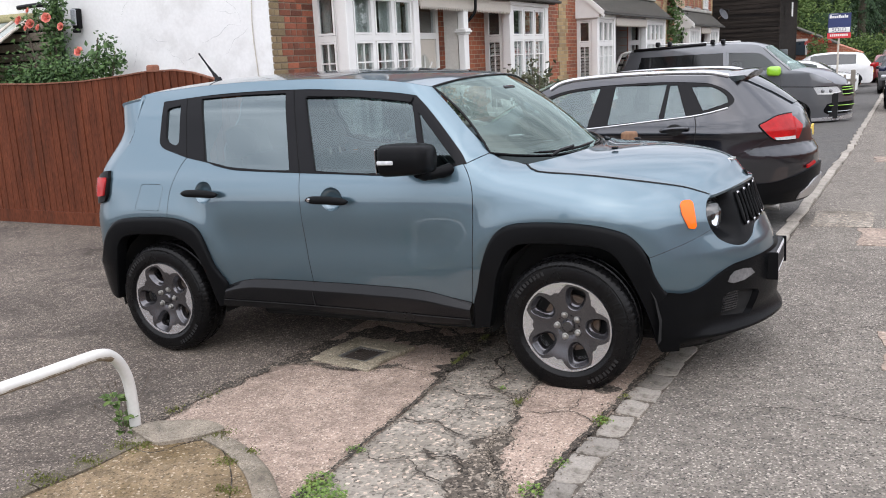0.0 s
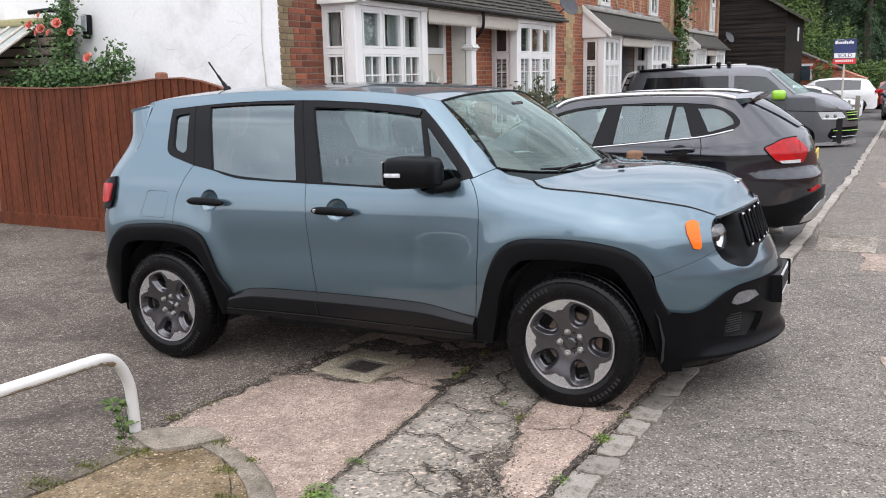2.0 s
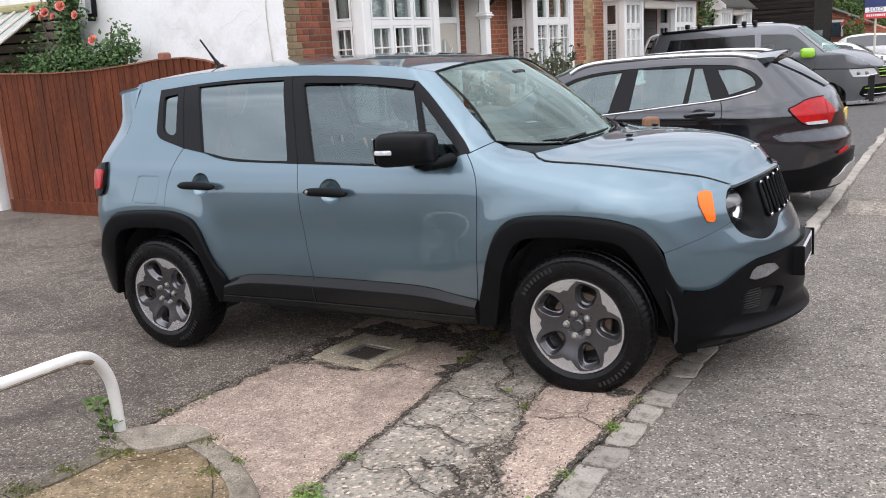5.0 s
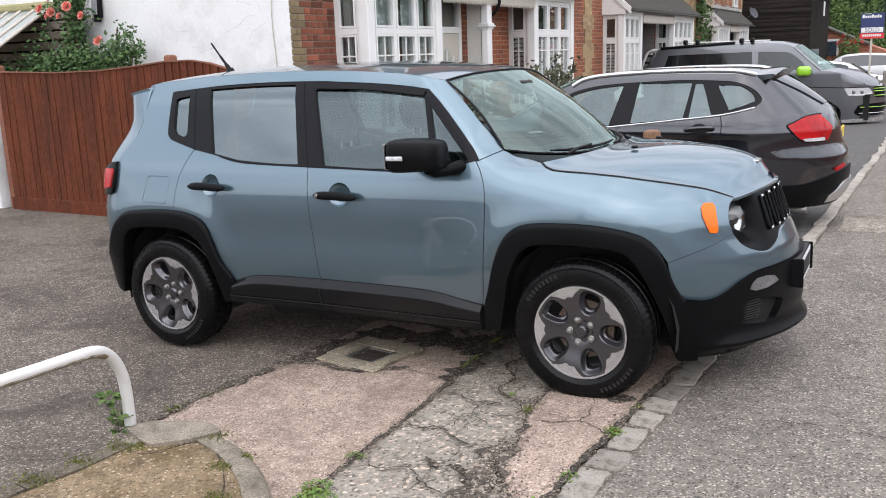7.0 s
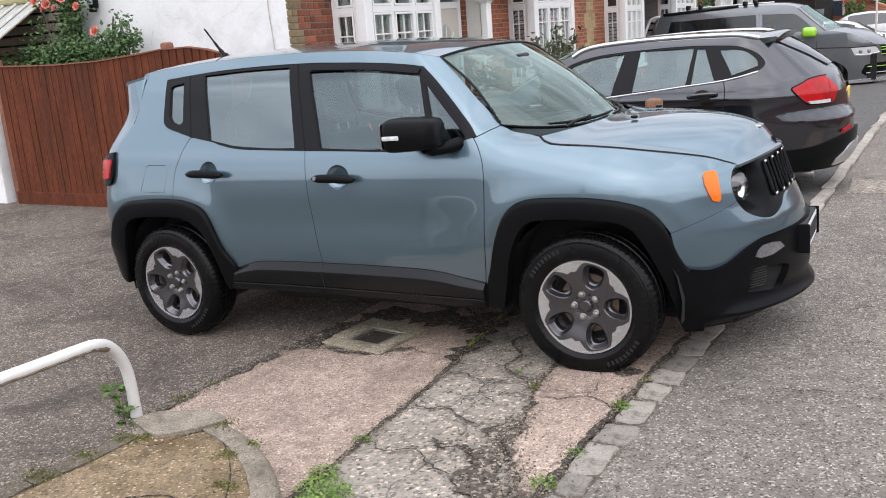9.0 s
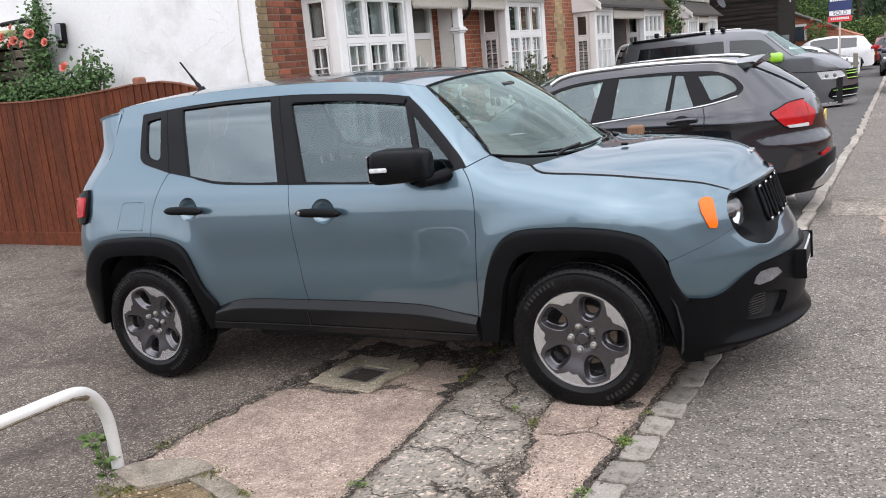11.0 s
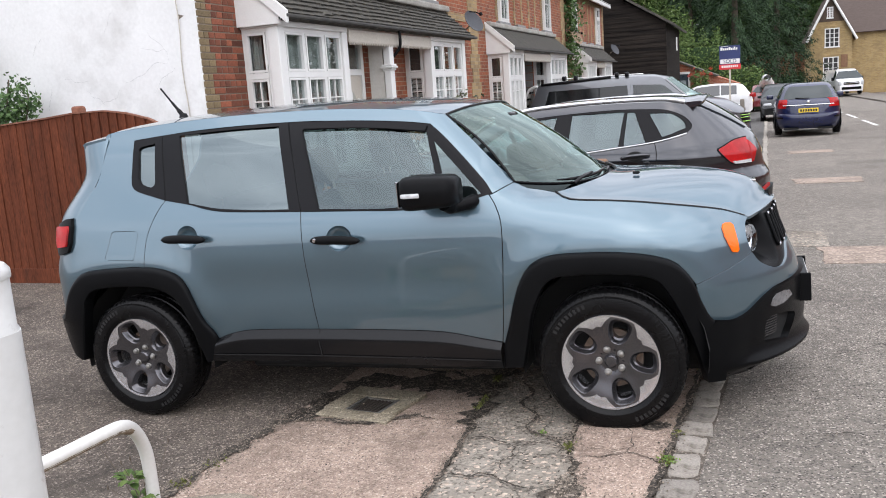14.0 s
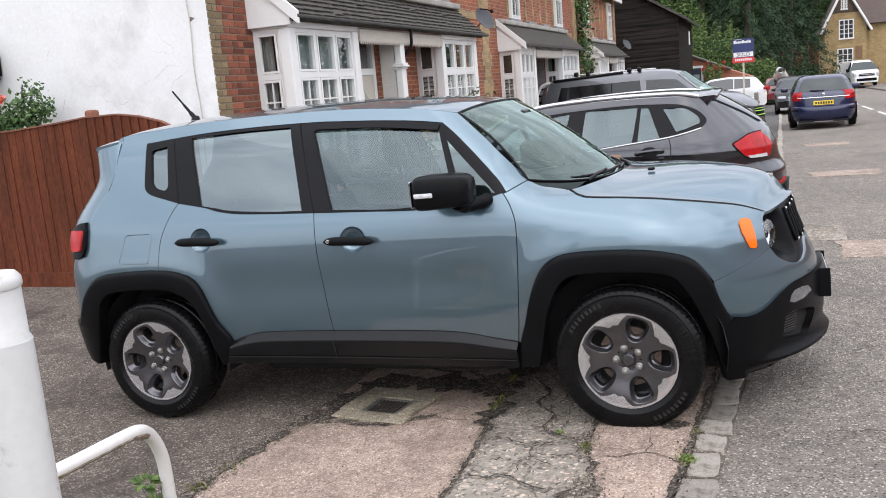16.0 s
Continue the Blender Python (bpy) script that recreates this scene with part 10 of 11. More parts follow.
def leaf_cloud(bm, rnd, centre, rx, ry, rz, n, size, droop=0.0, hollow=0.55):
    """Many small leaf cards in an uneven ball, most of them near its outside."""
    for _ in range(n):
        u = Vector((rnd.gauss(0, 1), rnd.gauss(0, 1), rnd.gauss(0, 1))).normalized()
        r = hollow + (1 - hollow) * rnd.random() ** 0.7
        bump = 1 + 0.28 * noise.noise(u * 2.2 + Vector(centre) * 0.37) + 0.15 * noise.noise(u * 5.0 + Vector(centre))
        c = Vector(centre) + Vector((u.x * rx, u.y * ry, u.z * rz)) * r * bump
        a = Vector((rnd.gauss(0, 1), rnd.gauss(0, 1), rnd.gauss(0, 0.6) - droop)).normalized()
        b = a.cross(u + Vector((rnd.gauss(0, 0.5), rnd.gauss(0, 0.5), rnd.gauss(0, 0.5))))
        if b.length < 1e-3:
            continue
        b.normalize()
        s = size * rnd.uniform(0.6, 1.4)
        f = a.cross(b) * s * 0.15
        bm.faces.new([bm.verts.new(c - a * s), bm.verts.new(c + b * s * 0.45 + f), bm.verts.new(c + a * s), bm.verts.new(c - b * s * 0.45 + f)])


def broad_tree(x, y, h, r, seed, material, size=0.30, n=2600, label="tall broadleaf tree in full summer leaf"):
    rnd = random.Random(seed)
    z0 = gz(x, y)
    t = holder("tree", Matrix.Translation((x, y, z0)), label=label, category="tree", group="trees at the end of the street")
    th = h * 0.42
    pts = [(0.1 * math.sin(k * 1.1) * k / 5, 0.1 * math.cos(k * 0.9) * k / 5, th * k / 5) for k in range(6)]
    part("trunk", tube(pts, [0.30 * h / 12 * (1 - 0.10 * k) for k in range(6)], 10), M_bark, t, smooth=60)
    bm = bmesh.new()
    for k in range(9):
        a = 2 * math.pi * k / 9 + rnd.uniform(-0.3, 0.3)
        zc = h * rnd.uniform(0.40, 0.86)
        rr = r * rnd.uniform(0.35, 0.72) * (1.15 - abs(zc / h - 0.58))
        c = (math.cos(a) * rr, math.sin(a) * rr, zc)
        limb = tube(spline([(0, 0, th * rnd.uniform(0.6, 0.98)), (c[0] * 0.5, c[1] * 0.5, (th + zc) / 2), c], 4), [0.12, 0.11, 0.10, 0.09, 0.08, 0.06, 0.05, 0.04, 0.03], 6)
        part("limb", limb, M_bark, t, smooth=60)
        leaf_cloud(bm, rnd, c, r * 0.48, r * 0.48, h * 0.17, n // 11, size)
    leaf_cloud(bm, rnd, (0, 0, h * 0.80), r * 0.55, r * 0.55, h * 0.20, n // 8, size)
    leaf_cloud(bm, rnd, (0, 0, h * 0.50), r * 0.80, r * 0.80, h * 0.26, n // 5, size)
    part("crown", bm, material, t)


def conifer(x, y, h, r, seed, material, n=3600):
    rnd = random.Random(seed)
    t = holder("tree", Matrix.Translation((x, y, gz(x, y))), label="tall dark conifer with drooping boughs", category="tree", group="trees at the end of the street")
    part("trunk", tube([(0, 0, 0), (0, 0, h * 0.5), (0, 0, h * 0.98)], [0.32, 0.2, 0.03], 8), M_bark, t, smooth=60)
    bm = bmesh.new()
    tiers = 20
    for k in range(tiers):
        f = k / (tiers - 1)
        zc = h * (0.10 + 0.88 * f)
        rr = r * (1 - f) ** 0.75 + 0.25
        m = max(4, int(9 * (1 - f) + 3))
        for j in range(m):
            a = 2 * math.pi * j / m + k * 0.7 + rnd.uniform(-0.25, 0.25)
            reach = rr * rnd.uniform(0.72, 1.15)
            for q in range(max(3, n // (tiers * m))):
                d = rnd.random() ** 0.6
                c = Vector((math.cos(a) * reach * d + rnd.gauss(0, 0.14), math.sin(a) * reach * d + rnd.gauss(0, 0.14), zc - 0.35 * reach * d * d + rnd.gauss(0, 0.12)))
                out = Vector((math.cos(a), math.sin(a), -0.45 - 0.4 * d)) + Vector((rnd.gauss(0, 0.35), rnd.gauss(0, 0.35), rnd.gauss(0, 0.25)))
                out.normalize()
                side = out.cross(Vector((0, 0, 1)) + Vector((rnd.gauss(0, 0.6), rnd.gauss(0, 0.6), 0)))
                side.normalize()
                s = rnd.uniform(0.06, 0.15)
                bm.faces.new([bm.verts.new(c - out * s), bm.verts.new(c + side * s * 0.32), bm.verts.new(c + out * s), bm.verts.new(c - side * s * 0.32)])
    part("crown", bm, material, t)


def hedge(name, label, x0, x1, y, h, depth, seed, material, n, size=0.14, category="hedge"):
    rnd = random.Random(seed)
    hd = holder(name, label=label, category=category)
    bm = bmesh.new()
    k = max(3, int((x1 - x0) / 0.7))
    for i in range(k):
        x = x0 + (x1 - x0) * (i + 0.5) / k
        zz = gz(x, y)
        leaf_cloud(bm, rnd, (x, y + rnd.uniform(-0.2, 0.2), zz + h * 0.5), (x1 - x0) / k * 0.8, depth, h * rnd.uniform(0.48, 0.62), n // k, size)
    part("foliage", bm, material, hd)
    part("core", box(x0, x1, y - depth * 0.4, y + depth * 0.4, -1.2, gz(x0, y) + h * 0.8), M_leaf_dark, hd)


def far_green():
    conifer(2.6, 62, 13.0, 4.4, 1, M_leaf_dark, 30000)
    conifer(-0.6, 66, 12.0, 4.0, 2, M_leaf_dark, 24000)
    conifer(5.6, 70, 12.5, 3.8, 3, M_leaf_dark, 24000)
    broad_tree(-4.5, 60, 11.0, 4.2, 4, M_leaf_light, 0.12, 20000)
    broad_tree(-9.5, 66, 12.0, 5.0, 5, M_leaf_mid, 0.13, 18000)
    broad_tree(7.6, 88, 13.5, 5.5, 6, M_leaf_mid, 0.16, 16000)
    broad_tree(2.5, 92, 15.0, 6.5, 7, M_leaf_mid, 0.25, 8000)
    broad_tree(11.5, 98, 15.5, 6.5, 8, M_leaf_mid, 0.25, 8000)
    broad_tree(-3.5, 92, 15.0, 6.5, 9, M_leaf_mid, 0.40, 3200)
    broad_tree(17.5, 104, 16, 7, 10, M_leaf_mid, 0.42, 3200)
    hedge("hedge", "wild green hedge with red flowers by the brick outbuilding", -0.4, 4.2, 52.2, 2.7, 1.0, 12, M_leaf_light, 8000, 0.09)
    hedge("hedge", "low clipped hedge at the street's bend", 3.5, 8.6, 84, 2.0, 0.9, 13, M_leaf_mid, 1600, 0.2)
    hedge("hedge", "bright overgrown climber beside the barn", -0.3, 2.1, 50.9, 4.9, 0.9, 14, M_leaf_light, 6000, 0.085)
    # wooded hill behind everything
    bm = bmesh.new()
    rnd = random.Random(77)
    for k in range(90):
        x = -70 + 160 * rnd.random()
        y = 125 + 35 * rnd.random()
        leaf_cloud(bm, rnd, (x, y, 6 + 12 * rnd.random()), 6.5, 5, 6.5, 150, 0.75)
    o = part("far_woods", bm, M_leaf_dark)
    tagged(o, label="dense dark green woodland on the hill behind", category="woods", kind="stuff")
    bm = bmesh.new()
    rows = []
    for j in range(9):
        y = 130 + 20 * j
        rows.append([(x, y, -1 + 14 * ramp(y, 125, 260) + 2 * noise.noise((x * 0.02, y * 0.02, 0))) for x in range(-220, 260, 20)])
    o = part("backdrop_hill", loft(rows), surface("hill_green", (0.035, 0.060, 0.020), rough=0.95, second=(0.02, 0.04, 0.015), scale=0.2, grain=2.0, bump=0.6), smooth=60)
    tagged(o, label="green hillside behind the woodland", category="hill", kind="structure")


far_green()


# ---- things near at hand ----
def sale_board():
    s = holder("sale_board", Matrix.Translation((2.77, 23.5, gz(2.77, 23.5))) @ pose(0, 0, 0, 0, 0, 2), label="blue, white and red estate agent board on a pale post", category="sign")
    part("post", box(-0.025, 0.025, -0.02, 0.02, -0.1, 2.16, 0.004), M_cream, s, "pale timber post")
    b = part("board", box(-0.29, 0.29, -0.035, -0.022, 2.06, 2.73, 0.003), surface("board_navy", (0.018, 0.030, 0.12), rough=0.45, bump=0.02), s, "navy blue board")
    part("sold_strip", box(-0.27, 0.27, -0.045, -0.036, 2.215, 2.345, 0.002), M_white, s, "white slip on the board")
    part("phone_strip", box(-0.30, 0.30, -0.046, -0.0355, 2.05, 2.195, 0.002), surface("board_red", (0.62, 0.035, 0.04), rough=0.45, bump=0.02), s, "red slip")
    txt = bpy.data.curves.new("sold_text", "FONT")
    txt.body, txt.size, txt.align_x, txt.align_y, txt.extrude = "SOLD", 0.145, "CENTER", "CENTER", 0.001
    t = new("sold_text", txt)
    dg = bpy.context.evaluated_depsgraph_get()
    me = bpy.data.meshes.new_from_object(t.evaluated_get(dg))
    bpy.data.objects.remove(t)
    me.materials.append(bpy.data.materials["board_navy"])
    o = new("lettering", me)
    o.parent = s
    o.matrix_basis = Matrix.Translation((0, -0.0475, 2.28)) @ pose(0, 0, 0, 90, 0, 0)
    # the agent's mark and number, as plain bars
    for k, (x0, x1) in enumerate(((-0.26, -0.20), (-0.19, -0.15), (-0.14, -0.09), (-0.08, -0.04), (-0.03, 0.02), (0.03, 0.07), (0.08, 0.11), (0.12, 0.15), (0.16, 0.21))):
        part("mark_bar", box(x0, x1, -0.040, -0.0355, 2.60, 2.66 + 0.025 * (k in (0, 4, 7)), 0.001), M_white, s)
    part("mark_bar", box(-0.24, -0.04, -0.040, -0.0355, 2.705, 2.715), M_white, s)
    for k in range(9):
        part("number_bar", box(-0.23 + 0.052 * k, -0.195 + 0.052 * k, -0.050, -0.0462, 2.105, 2.165), M_white, s)


sale_board()


def picket_fence():
    f = holder("picket_fence", label="low weathered picket fence with a round post by the sale board", category="fence")
    m_wood = surface("grey_timber", (0.24, 0.215, 0.18), rough=0.85, bump=0.3)
    x = 0.2
    while x < 3.0:
        z = gz(x, 27)
        part("picket", box(x - 0.035, x + 0.035, 26.98, 27.01, z + 0.1, z + 0.98, 0.008), m_wood, f)
        x += 0.14
    for z in (0.35, 0.80):
        part("rail", box(0.15, 3.2, 27.01, 27.06, gz(1.6, 27) + z, gz(1.6, 27) + z + 0.08), m_wood, f)
    for x in (0.15, 3.1):
        part("post", box(x - 0.07, x + 0.07, 26.95, 27.09, gz(x, 27) - 0.1, gz(x, 27) + 1.12, 0.03, seg=2), m_wood, f)


picket_fence()


def stump_post():
    p = holder("timber_post", label="short brown-stained timber post with a low rail between the cars", category="post")
    x, y = POST_AT
    part("post", box(x - 0.06, x + 0.06, y - 0.06, y + 0.06, gz(x, y) - 0.05, POST_TOP, 0.025, seg=3), M_post, p, smooth=40)
    part("rail", box(x - 2.6, x - 0.05, y - 0.03, y + 0.03, POST_TOP - 0.26, POST_TOP - 0.13, 0.01), M_post, p)
    part("post", box(x - 2.65, x - 2.50, y - 0.075, y + 0.075, gz(x - 2.5, y) - 0.05, POST_TOP - 0.02, 0.02, seg=2), M_post, p, smooth=40)


POST_AT, POST_TOP = (2.05, 3.18), 1.045
stump_post()


def sprig(bm, rnd, base, tip, n, size, spread):
    b, t = Vector(base), Vector(tip)
    for k in range(n):
        f = rnd.random() ** 0.8
        c = b.lerp(t, f) + Vector((rnd.gauss(0, spread), rnd.gauss(0, spread), rnd.gauss(0, spread)))
        a = Vector((rnd.gauss(0, 1), rnd.gauss(0, 1) - 0.4, rnd.gauss(0, 0.7))).normalized()
        n_ = Vector((rnd.gauss(0, 0.5), -0.8 + rnd.gauss(0, 0.4), 0.7 + rnd.gauss(0, 0.4)))
        s = size * rnd.uniform(0.6, 1.3)
        w = a.cross(n_)
        if w.length < 1e-3:
            continue
        w.normalize()
        up = w.cross(a) * s * 0.12
        bm.faces.new([bm.verts.new(c - a * s), bm.verts.new(c - a * s * 0.2 + w * s * 0.55 - up), bm.verts.new(c + a * s), bm.verts.new(c - a * s * 0.2 - w * s * 0.55 - up)])


def roses():
    rnd = random.Random(5)
    r = holder("climbing_rose", label="climbing rose with coral pink blooms against the white wall", category="rose bush")
    stems = [((-5.5, 4.0, 0.2), (-5.33, 4.05, 2.65)), ((-5.5, 3.9, 0.2), (-5.40, 4.05, 2.2)), ((-5.2, 3.9, 0.2), (-4.55, 3.95, 2.12)), ((-6.4, 3.8, 0.2), (-6.3, 3.9, 1.8)), ((-4.9, 3.9, 0.2), (-4.35, 4.0, 1.95)), ((-5.6, 3.9, 0.3), (-5.70, 3.9, 2.38))]
    for a, b in stems:
        mid = (Vector(a) + Vector(b)) / 2 + Vector((rnd.uniform(-0.2, 0.2), -0.05, 0))
        part("stem", tube(spline([a, mid, b], 6), 0.009, 6), M_bark, r, smooth=60)
    bm = bmesh.new()
    for (a, b, n, sp) in (((-7.0, 3.85, 1.50), (-5.6, 3.9, 1.68), 1150, 0.11), ((-5.9, 3.9, 1.55), (-5.0, 3.9, 1.78), 1000, 0.11), ((-5.2, 3.9, 1.55), (-4.55, 3.95, 1.78), 620, 0.10), ((-5.42, 4.0, 1.8), (-5.30, 4.05, 2.68), 720, 0.075), ((-5.65, 3.88, 2.34), (-5.30, 3.9, 2.42), 110, 0.07), ((-4.70, 3.95, 1.7), (-4.45, 4.0, 2.08), 170, 0.07), ((-4.55, 3.95, 1.7), (-4.28, 4.0, 1.86), 170, 0.06), ((-6.0, 3.88, 1.85), (-5.75, 3.9, 2.15), 60, 0.08)):
        sprig(bm, rnd, a, b, int(n * 1.6), 0.031, sp)
    part("leaves", bm, M_leaf_rose, r)
    for (x, y, z, s) in ((-5.71, 3.83, 2.38, 0.062), (-5.53, 3.83, 2.49, 0.040), (-5.52, 3.83, 2.33, 0.062), (-5.60, 3.83, 2.29, 0.045), (-5.39, 3.83, 2.28, 0.045), (-5.23, 3.83, 2.385, 0.064), (-5.00, 3.83, 2.27, 0.052), (-4.755, 3.83, 1.965, 0.064), (-6.25, 3.83, 1.64, 0.055), (-6.12, 3.83, 1.62, 0.04)):
        bm = bmesh.new()
        for ring, (rr, tilt, m) in enumerate(((0.25, 75, 5), (0.55, 55, 6), (0.9, 30, 7))):
            for k in range(m):
                a = 2 * math.pi * k / m + ring * 0.5
                d = Vector((math.cos(a), math.sin(a), 0))
                p = d * s * rr * 0.4
                t_ = (d * math.cos(radians(tilt)) + Vector((0, 0, 1)) * math.sin(radians(tilt))) * s * 0.75
                w = Vector((-math.sin(a), math.cos(a), 0)) * s * 0.42
                bm.faces.new([bm.verts.new(p - w * 0.5), bm.verts.new(p + w * 0.5), bm.verts.new(p + t_ * 0.7 + w), bm.verts.new(p + t_), bm.verts.new(p + t_ * 0.7 - w)])
        o = part("bloom", bm, M_rose, r, "coral pink rose bloom")
        o.matrix_basis = Matrix.Translation((x, y, z)) @ pose(0, 0, 0, 62 + rnd.uniform(-15, 15), rnd.uniform(-20, 20), rnd.uniform(-30, 30))


roses()


def lean_to():
    s = holder("lean_to", label="old slatted lean-to with a grey glass roof behind the fence", category="shed")
    m_slat = surface("grey_slat", (0.21, 0.175, 0.14), rough=0.85, scale=3, stretch=(0.5, 1, 8), bump=0.3)
    z = 0.9
    while z < 2.36:
        part("slat", box(-9.0, -5.50, 4.18, 4.22, z, z + 0.10, 0.008, Matrix.Identity(4)), m_slat, s)
        z += 0.125
    part("back", box(-9.0, -5.52, 4.25, 4.30, 0.0, 2.38), M_gap, s)
    a, b = Vector((-5.96, 4.15, 2.40)), Vector((-5.96, 3.25, 1.86))
    glass = surface("old_roof_glass", (0.30, 0.34, 0.33), rough=0.2, coat=0.6, second=(0.40, 0.42, 0.38), scale=3)
    for k in range(11):
        o1, o2 = Vector((-0.26 * k, 0, 0)), Vector((-0.26 * (k + 1) + 0.02, 0, 0))
        bm = bmesh.new()
        bm.faces.new([bm.verts.new(p) for p in (a + o1, b + o1, b + o2, a + o2)])
        thicken(bm, 0.012)
        part("roof_pane", bm, glass, s, "dull grey glass roof pane")
        part("glazing_bar", tube([a + o1 + Vector((0, 0, 0.01)), b + o1 + Vector((0, 0, 0.01))], 0.020, 6), M_cream, s)
    part("ridge", box(-9.0, -5.98, 4.12, 4.36, 2.40, 2.50, 0.03, seg=2), surface("mossy_ridge", (0.34, 0.31, 0.16), rough=0.9, scale=5, bump=0.5), s, "mossy yellow ridge tiles")
    d = holder("downpipe", label="black plastic downpipe on the white wall", category="downpipe")
    part("pipe", tube([(-5.60, 4.30, 0.2), (-5.60, 4.30, 2.75), (-5.57, 4.30, 3.6)], 0.038, 14), M_trim, d, smooth=60)
    part("joint", lathe([(0.038, 0.0), (0.050, 0.01), (0.050, 0.10), (0.038, 0.11)], 20), M_trim, d, smooth=50).matrix_basis = Matrix.Translation((-5.60, 4.30, 2.62))
    part("branch", tube(spline([(-6.22, 4.25, 2.58), (-5.84, 4.25, 2.59), (-5.70, 4.27, 2.56), (-5.63, 4.29, 2.46)], 5), 0.030, 12), M_trim, d, smooth=60)


lean_to()


def shrub(x, y, h, r, seed, material, label, n=900, size=0.05, flowers=None):
    rnd = random.Random(seed)
    s = holder("shrub", Matrix.Translation((x, y, gz(x, y))), label=label, category="shrub")
    bm = bmesh.new()
    for k in range(16):
        a = 2 * math.pi * k / 16
        tip = Vector((math.cos(a) * r * rnd.uniform(0.4, 1), math.sin(a) * r * rnd.uniform(0.4, 1), h * rnd.uniform(0.65, 1.05)))
        part("stem", tube([(0, 0, 0), tip * 0.5 + Vector((0, 0, 0.05)), tip], 0.008, 5), M_bark, s)
        sprig(bm, rnd, tip * 0.25, tip, n // 16, size, 0.06)
    part("leaves", bm, material, s)
    if flowers:
        for k in range(9):
            bm = bmesh.new()
            leaf_cloud(bm, rnd, (rnd.uniform(-r, r), rnd.uniform(-r, r) * 0.5, h * rnd.uniform(0.85, 1.05)), 0.10, 0.10, 0.08, 70, 0.03)
            part("flower_head", bm, flowers, s)


shrub(-0.85, 8.9, 1.72, 0.45, 31, M_leaf_shrub, "straggly grey-green shrub by the bay window", 1500, 0.045)
shrub(-1.25, 7.4, 1.35, 0.40, 32, M_leaf_shrub, "hydrangea with faded orange heads by the porch", 700, 0.05, leafy("faded_orange", (0.35, 0.16, 0.06), (0.45, 0.26, 0.13)))
shrub(0.95, 45.2, 1.85 - gz(0.95, 45.2), 0.60, 34, M_leaf_light, "bush with bright red flowers by the brick outbuilding", 900, 0.09, leafy("red_flower", (0.42, 0.03, 0.02), (0.60, 0.09, 0.06)))
shrub(-1.5, 12.9, 1.3, 0.35, 33, M_leaf_mid, "green shrub at the foot of the brick pier", 700, 0.05)


def ivy():
    rnd = random.Random(6)
    v = holder("ivy", label="green climber up the brick quoin of the second house", category="climber")
    bm = bmesh.new()
    sprig(bm, rnd, (-2.15, 25.2, 0.5), (-2.2, 25.4, 4.6), 1500, 0.07, 0.17)
    part("leaves", bm, M_ivy, v)


ivy()


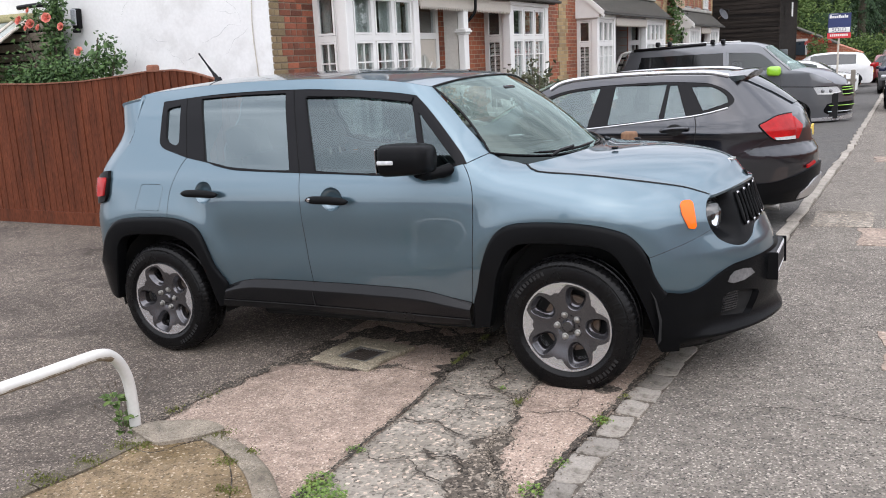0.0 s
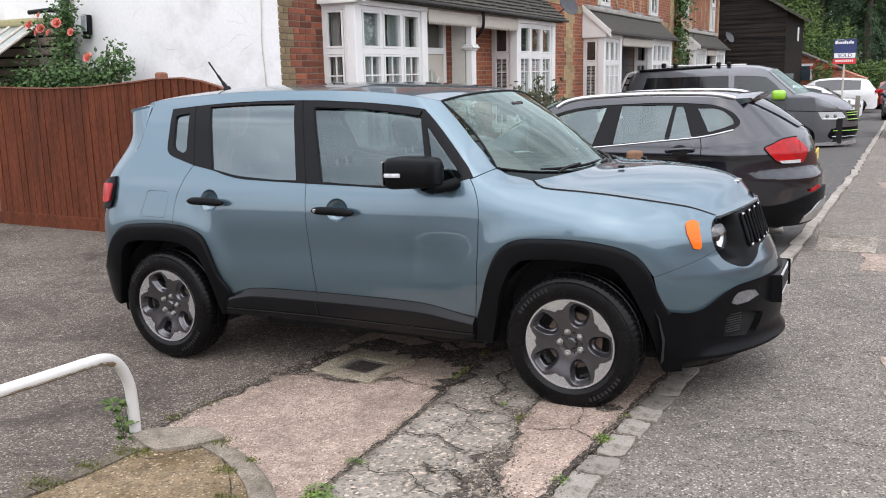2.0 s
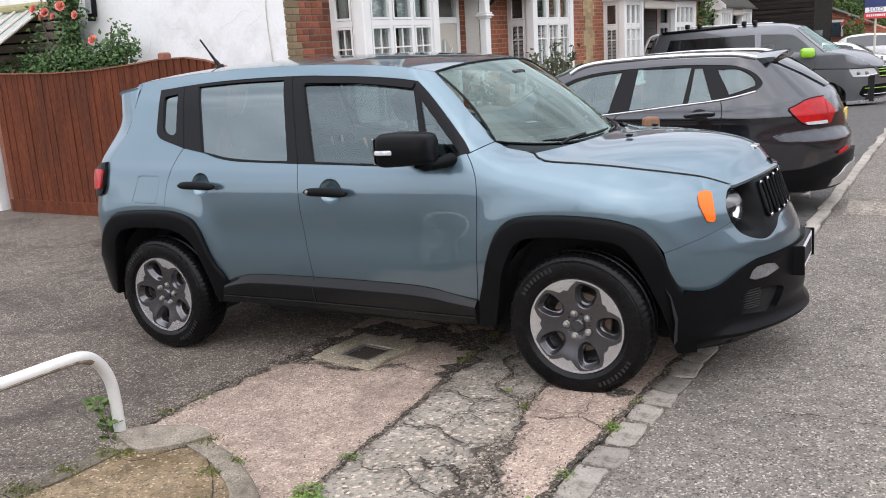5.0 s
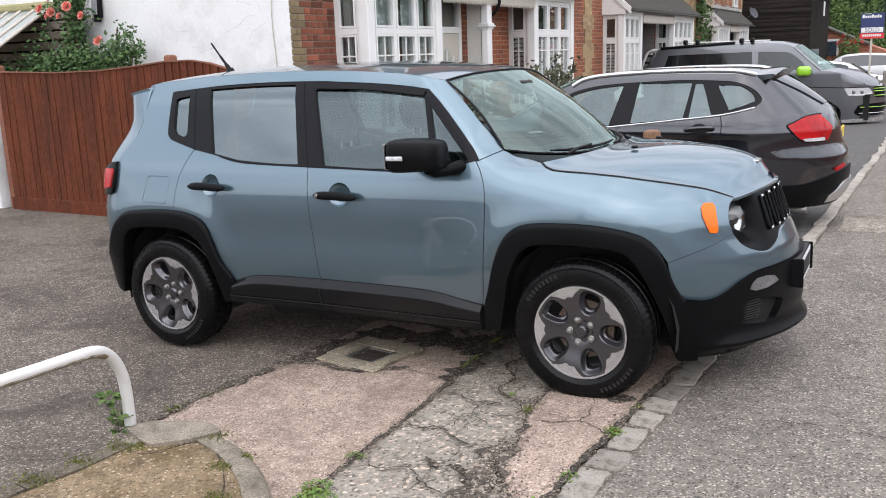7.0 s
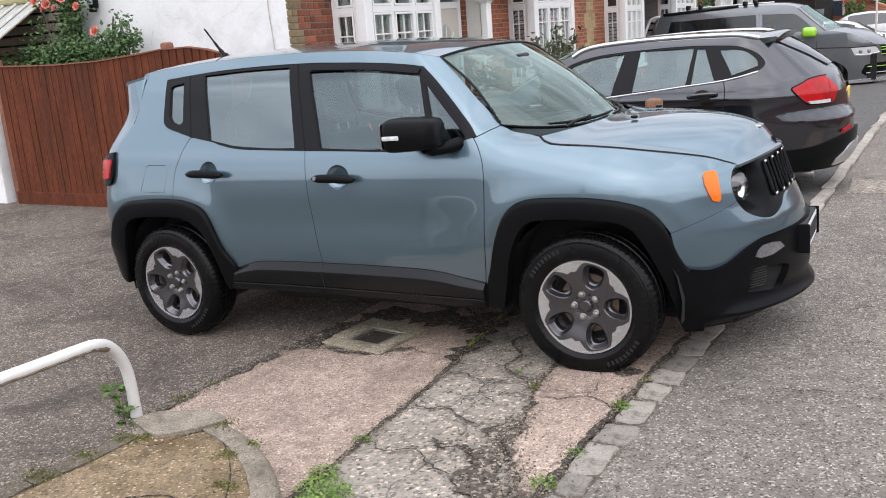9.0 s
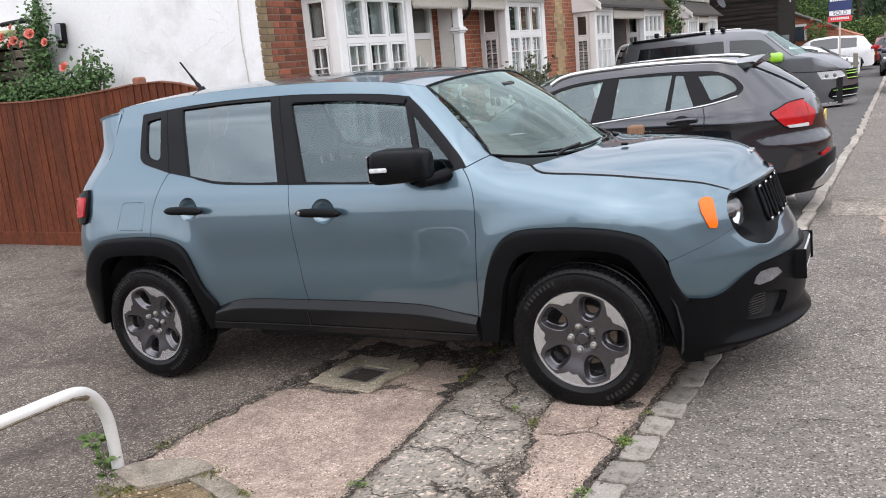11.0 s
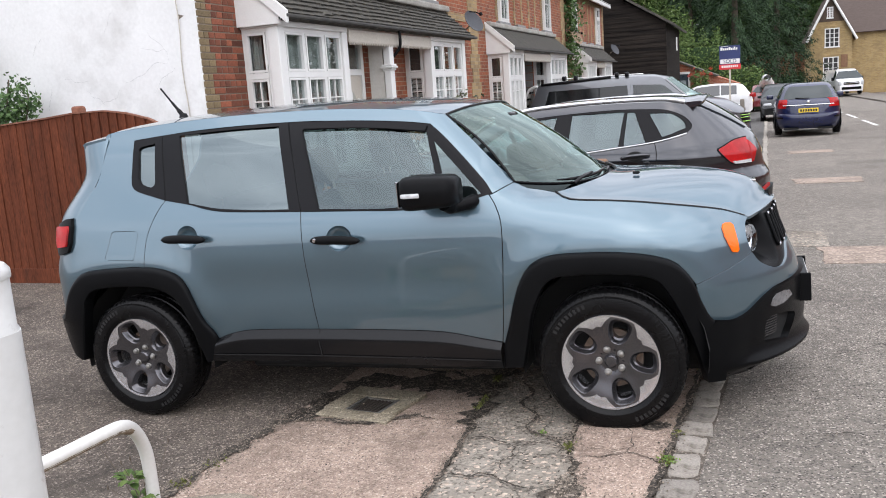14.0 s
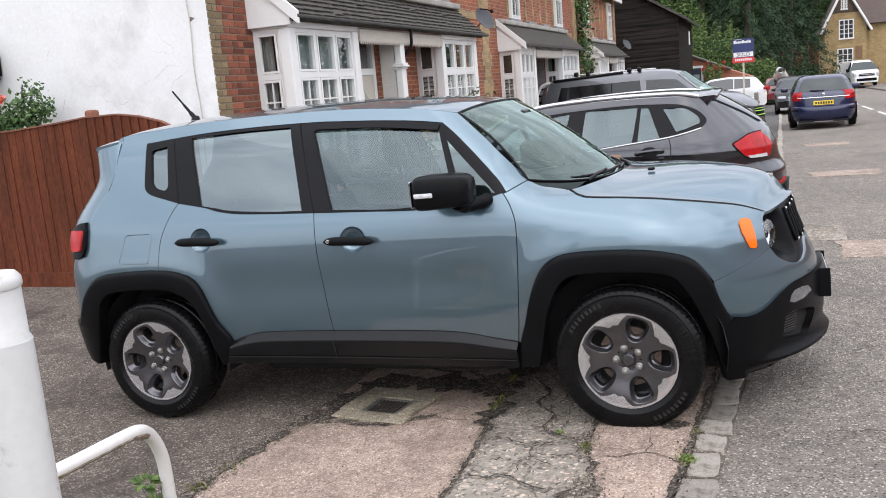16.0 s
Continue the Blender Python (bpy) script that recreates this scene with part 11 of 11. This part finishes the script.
def weeds():
    rnd = random.Random(9)
    spots = [(2.02, -1.36, 0.06, 260, 0.11), (2.12, -1.52, 0.07, 260, 0.12), (1.94, -1.25, 0.05, 110, 0.06), (2.84, -0.36, 0.035, 90, 0.045), (2.80, -0.82, 0.035, 80, 0.04), (2.77, -1.08, 0.05, 90, 0.05), (0.95, -1.55, 0.05, 130, 0.07), (0.93, -1.75, 0.05, 130, 0.07), (0.96, -1.42, 0.05, 120, 0.06), (1.02, -1.24, 0.04, 90, 0.05), (0.90, -1.9, 0.05, 110, 0.07), (1.40, -1.12, 0.03, 70, 0.05), (1.52, -1.16, 0.03, 60, 0.05), (1.92, -0.95, 0.03, 50, 0.04), (2.24, -0.1, 0.02, 24, 0.03), (0.955, -1.50, 0.07, 170, 0.08), (0.94, -1.65, 0.06, 170, 0.08), (0.90, -1.83, 0.06, 170, 0.08), (0.88, -2.05, 0.05, 150, 0.08), (2.08, -1.44, 0.075, 300, 0.11), (2.20, -1.62, 0.075, 260, 0.10)]
    for x, y, h, n, r in spots:
        w = holder("weeds", Matrix.Translation((x, y, gz(x, y))), label="small green weeds in a joint of the paving", category="weed", group="weeds in the joints")
        bm = bmesh.new()
        for _ in range(n * 2):
            a, d = rnd.uniform(0, 6.28), r * math.sqrt(rnd.random())
            c = Vector((math.cos(a) * d, math.sin(a) * d, h * rnd.random() ** 1.3 * (1.1 - d / r * 0.7)))
            b = rnd.uniform(0, 6.28)
            t = Vector((math.cos(b), math.sin(b), rnd.uniform(-0.1, 0.7))).normalized() * rnd.uniform(0.007, 0.017)
            q = Vector((-math.sin(b), math.cos(b), rnd.gauss(0, 0.2))) * rnd.uniform(0.003, 0.0065)
            bm.faces.new([bm.verts.new(c), bm.verts.new(c + t * 0.45 + q), bm.verts.new(c + t), bm.verts.new(c + t * 0.45 - q)])
        part("leaves", bm, M_weed, w)
    # the taller plant at the rail's foot
    p = holder("nettle", Matrix.Translation((0.99, -1.33, 0.17)), label="young leafy weed growing at the foot of the rail", category="weed")
    bm = bmesh.new()
    for k in range(52):
        high = k % 5 < 2
        z = rnd.uniform(0.125, 0.165) if high else 0.012 + 0.085 * rnd.random()
        a = rnd.uniform(0, 6.28)
        lean = -0.035 if high else 0.005
        c = Vector((lean + 0.018 * math.cos(a), 0.018 * math.sin(a), z))
        d = Vector((math.cos(a), math.sin(a), rnd.uniform(-0.25, 0.35))) * rnd.uniform(0.032, 0.052)
        q = Vector((-math.sin(a), math.cos(a), 0)) * d.length * 0.34
        up = Vector((0, 0, 0.006))
        mid, tip = c + d * 0.45, c + d
        root = bm.verts.new(c)
        spine, point = bm.verts.new(mid), bm.verts.new(tip)
        for sg in (1, -1):
            e1, e2 = bm.verts.new(c + d * 0.28 + q * sg * 0.9 + up), bm.verts.new(c + d * 0.62 + q * sg * 0.85 + up)
            bm.faces.new((root, e1, spine) if sg > 0 else (root, spine, e1))
            bm.faces.new((e1, e2, point, spine) if sg > 0 else (spine, point, e2, e1))
    part("leaves", bm, M_leaf_light, p)
    for k, (ex, ey, ez) in enumerate(((-0.045, 0.0, 0.15), (-0.16, -0.02, 0.30), (-0.085, 0.02, 0.20), (0.035, -0.01, 0.14), (-0.10, -0.05, 0.13), (-0.05, 0.03, 0.215), (0.03, 0.16, 0.24))):
        end = Vector((ex, ey, ez))
        part("stalk", tube(spline([(0, 0, 0), end * 0.5 + Vector((0.012, 0, 0.01)), end], 4), 0.0013, 5), M_bark, p, "thin brown stalk")
        if k:
            seed_head = part("seed_head", lathe([(0.0, -0.011), (0.003, -0.006), (0.0035, 0.004), (0.0, 0.012)], 8), M_bark, p, "small brown seed head", smooth=60)
            seed_head.matrix_basis = Matrix.Translation(end)


weeds()
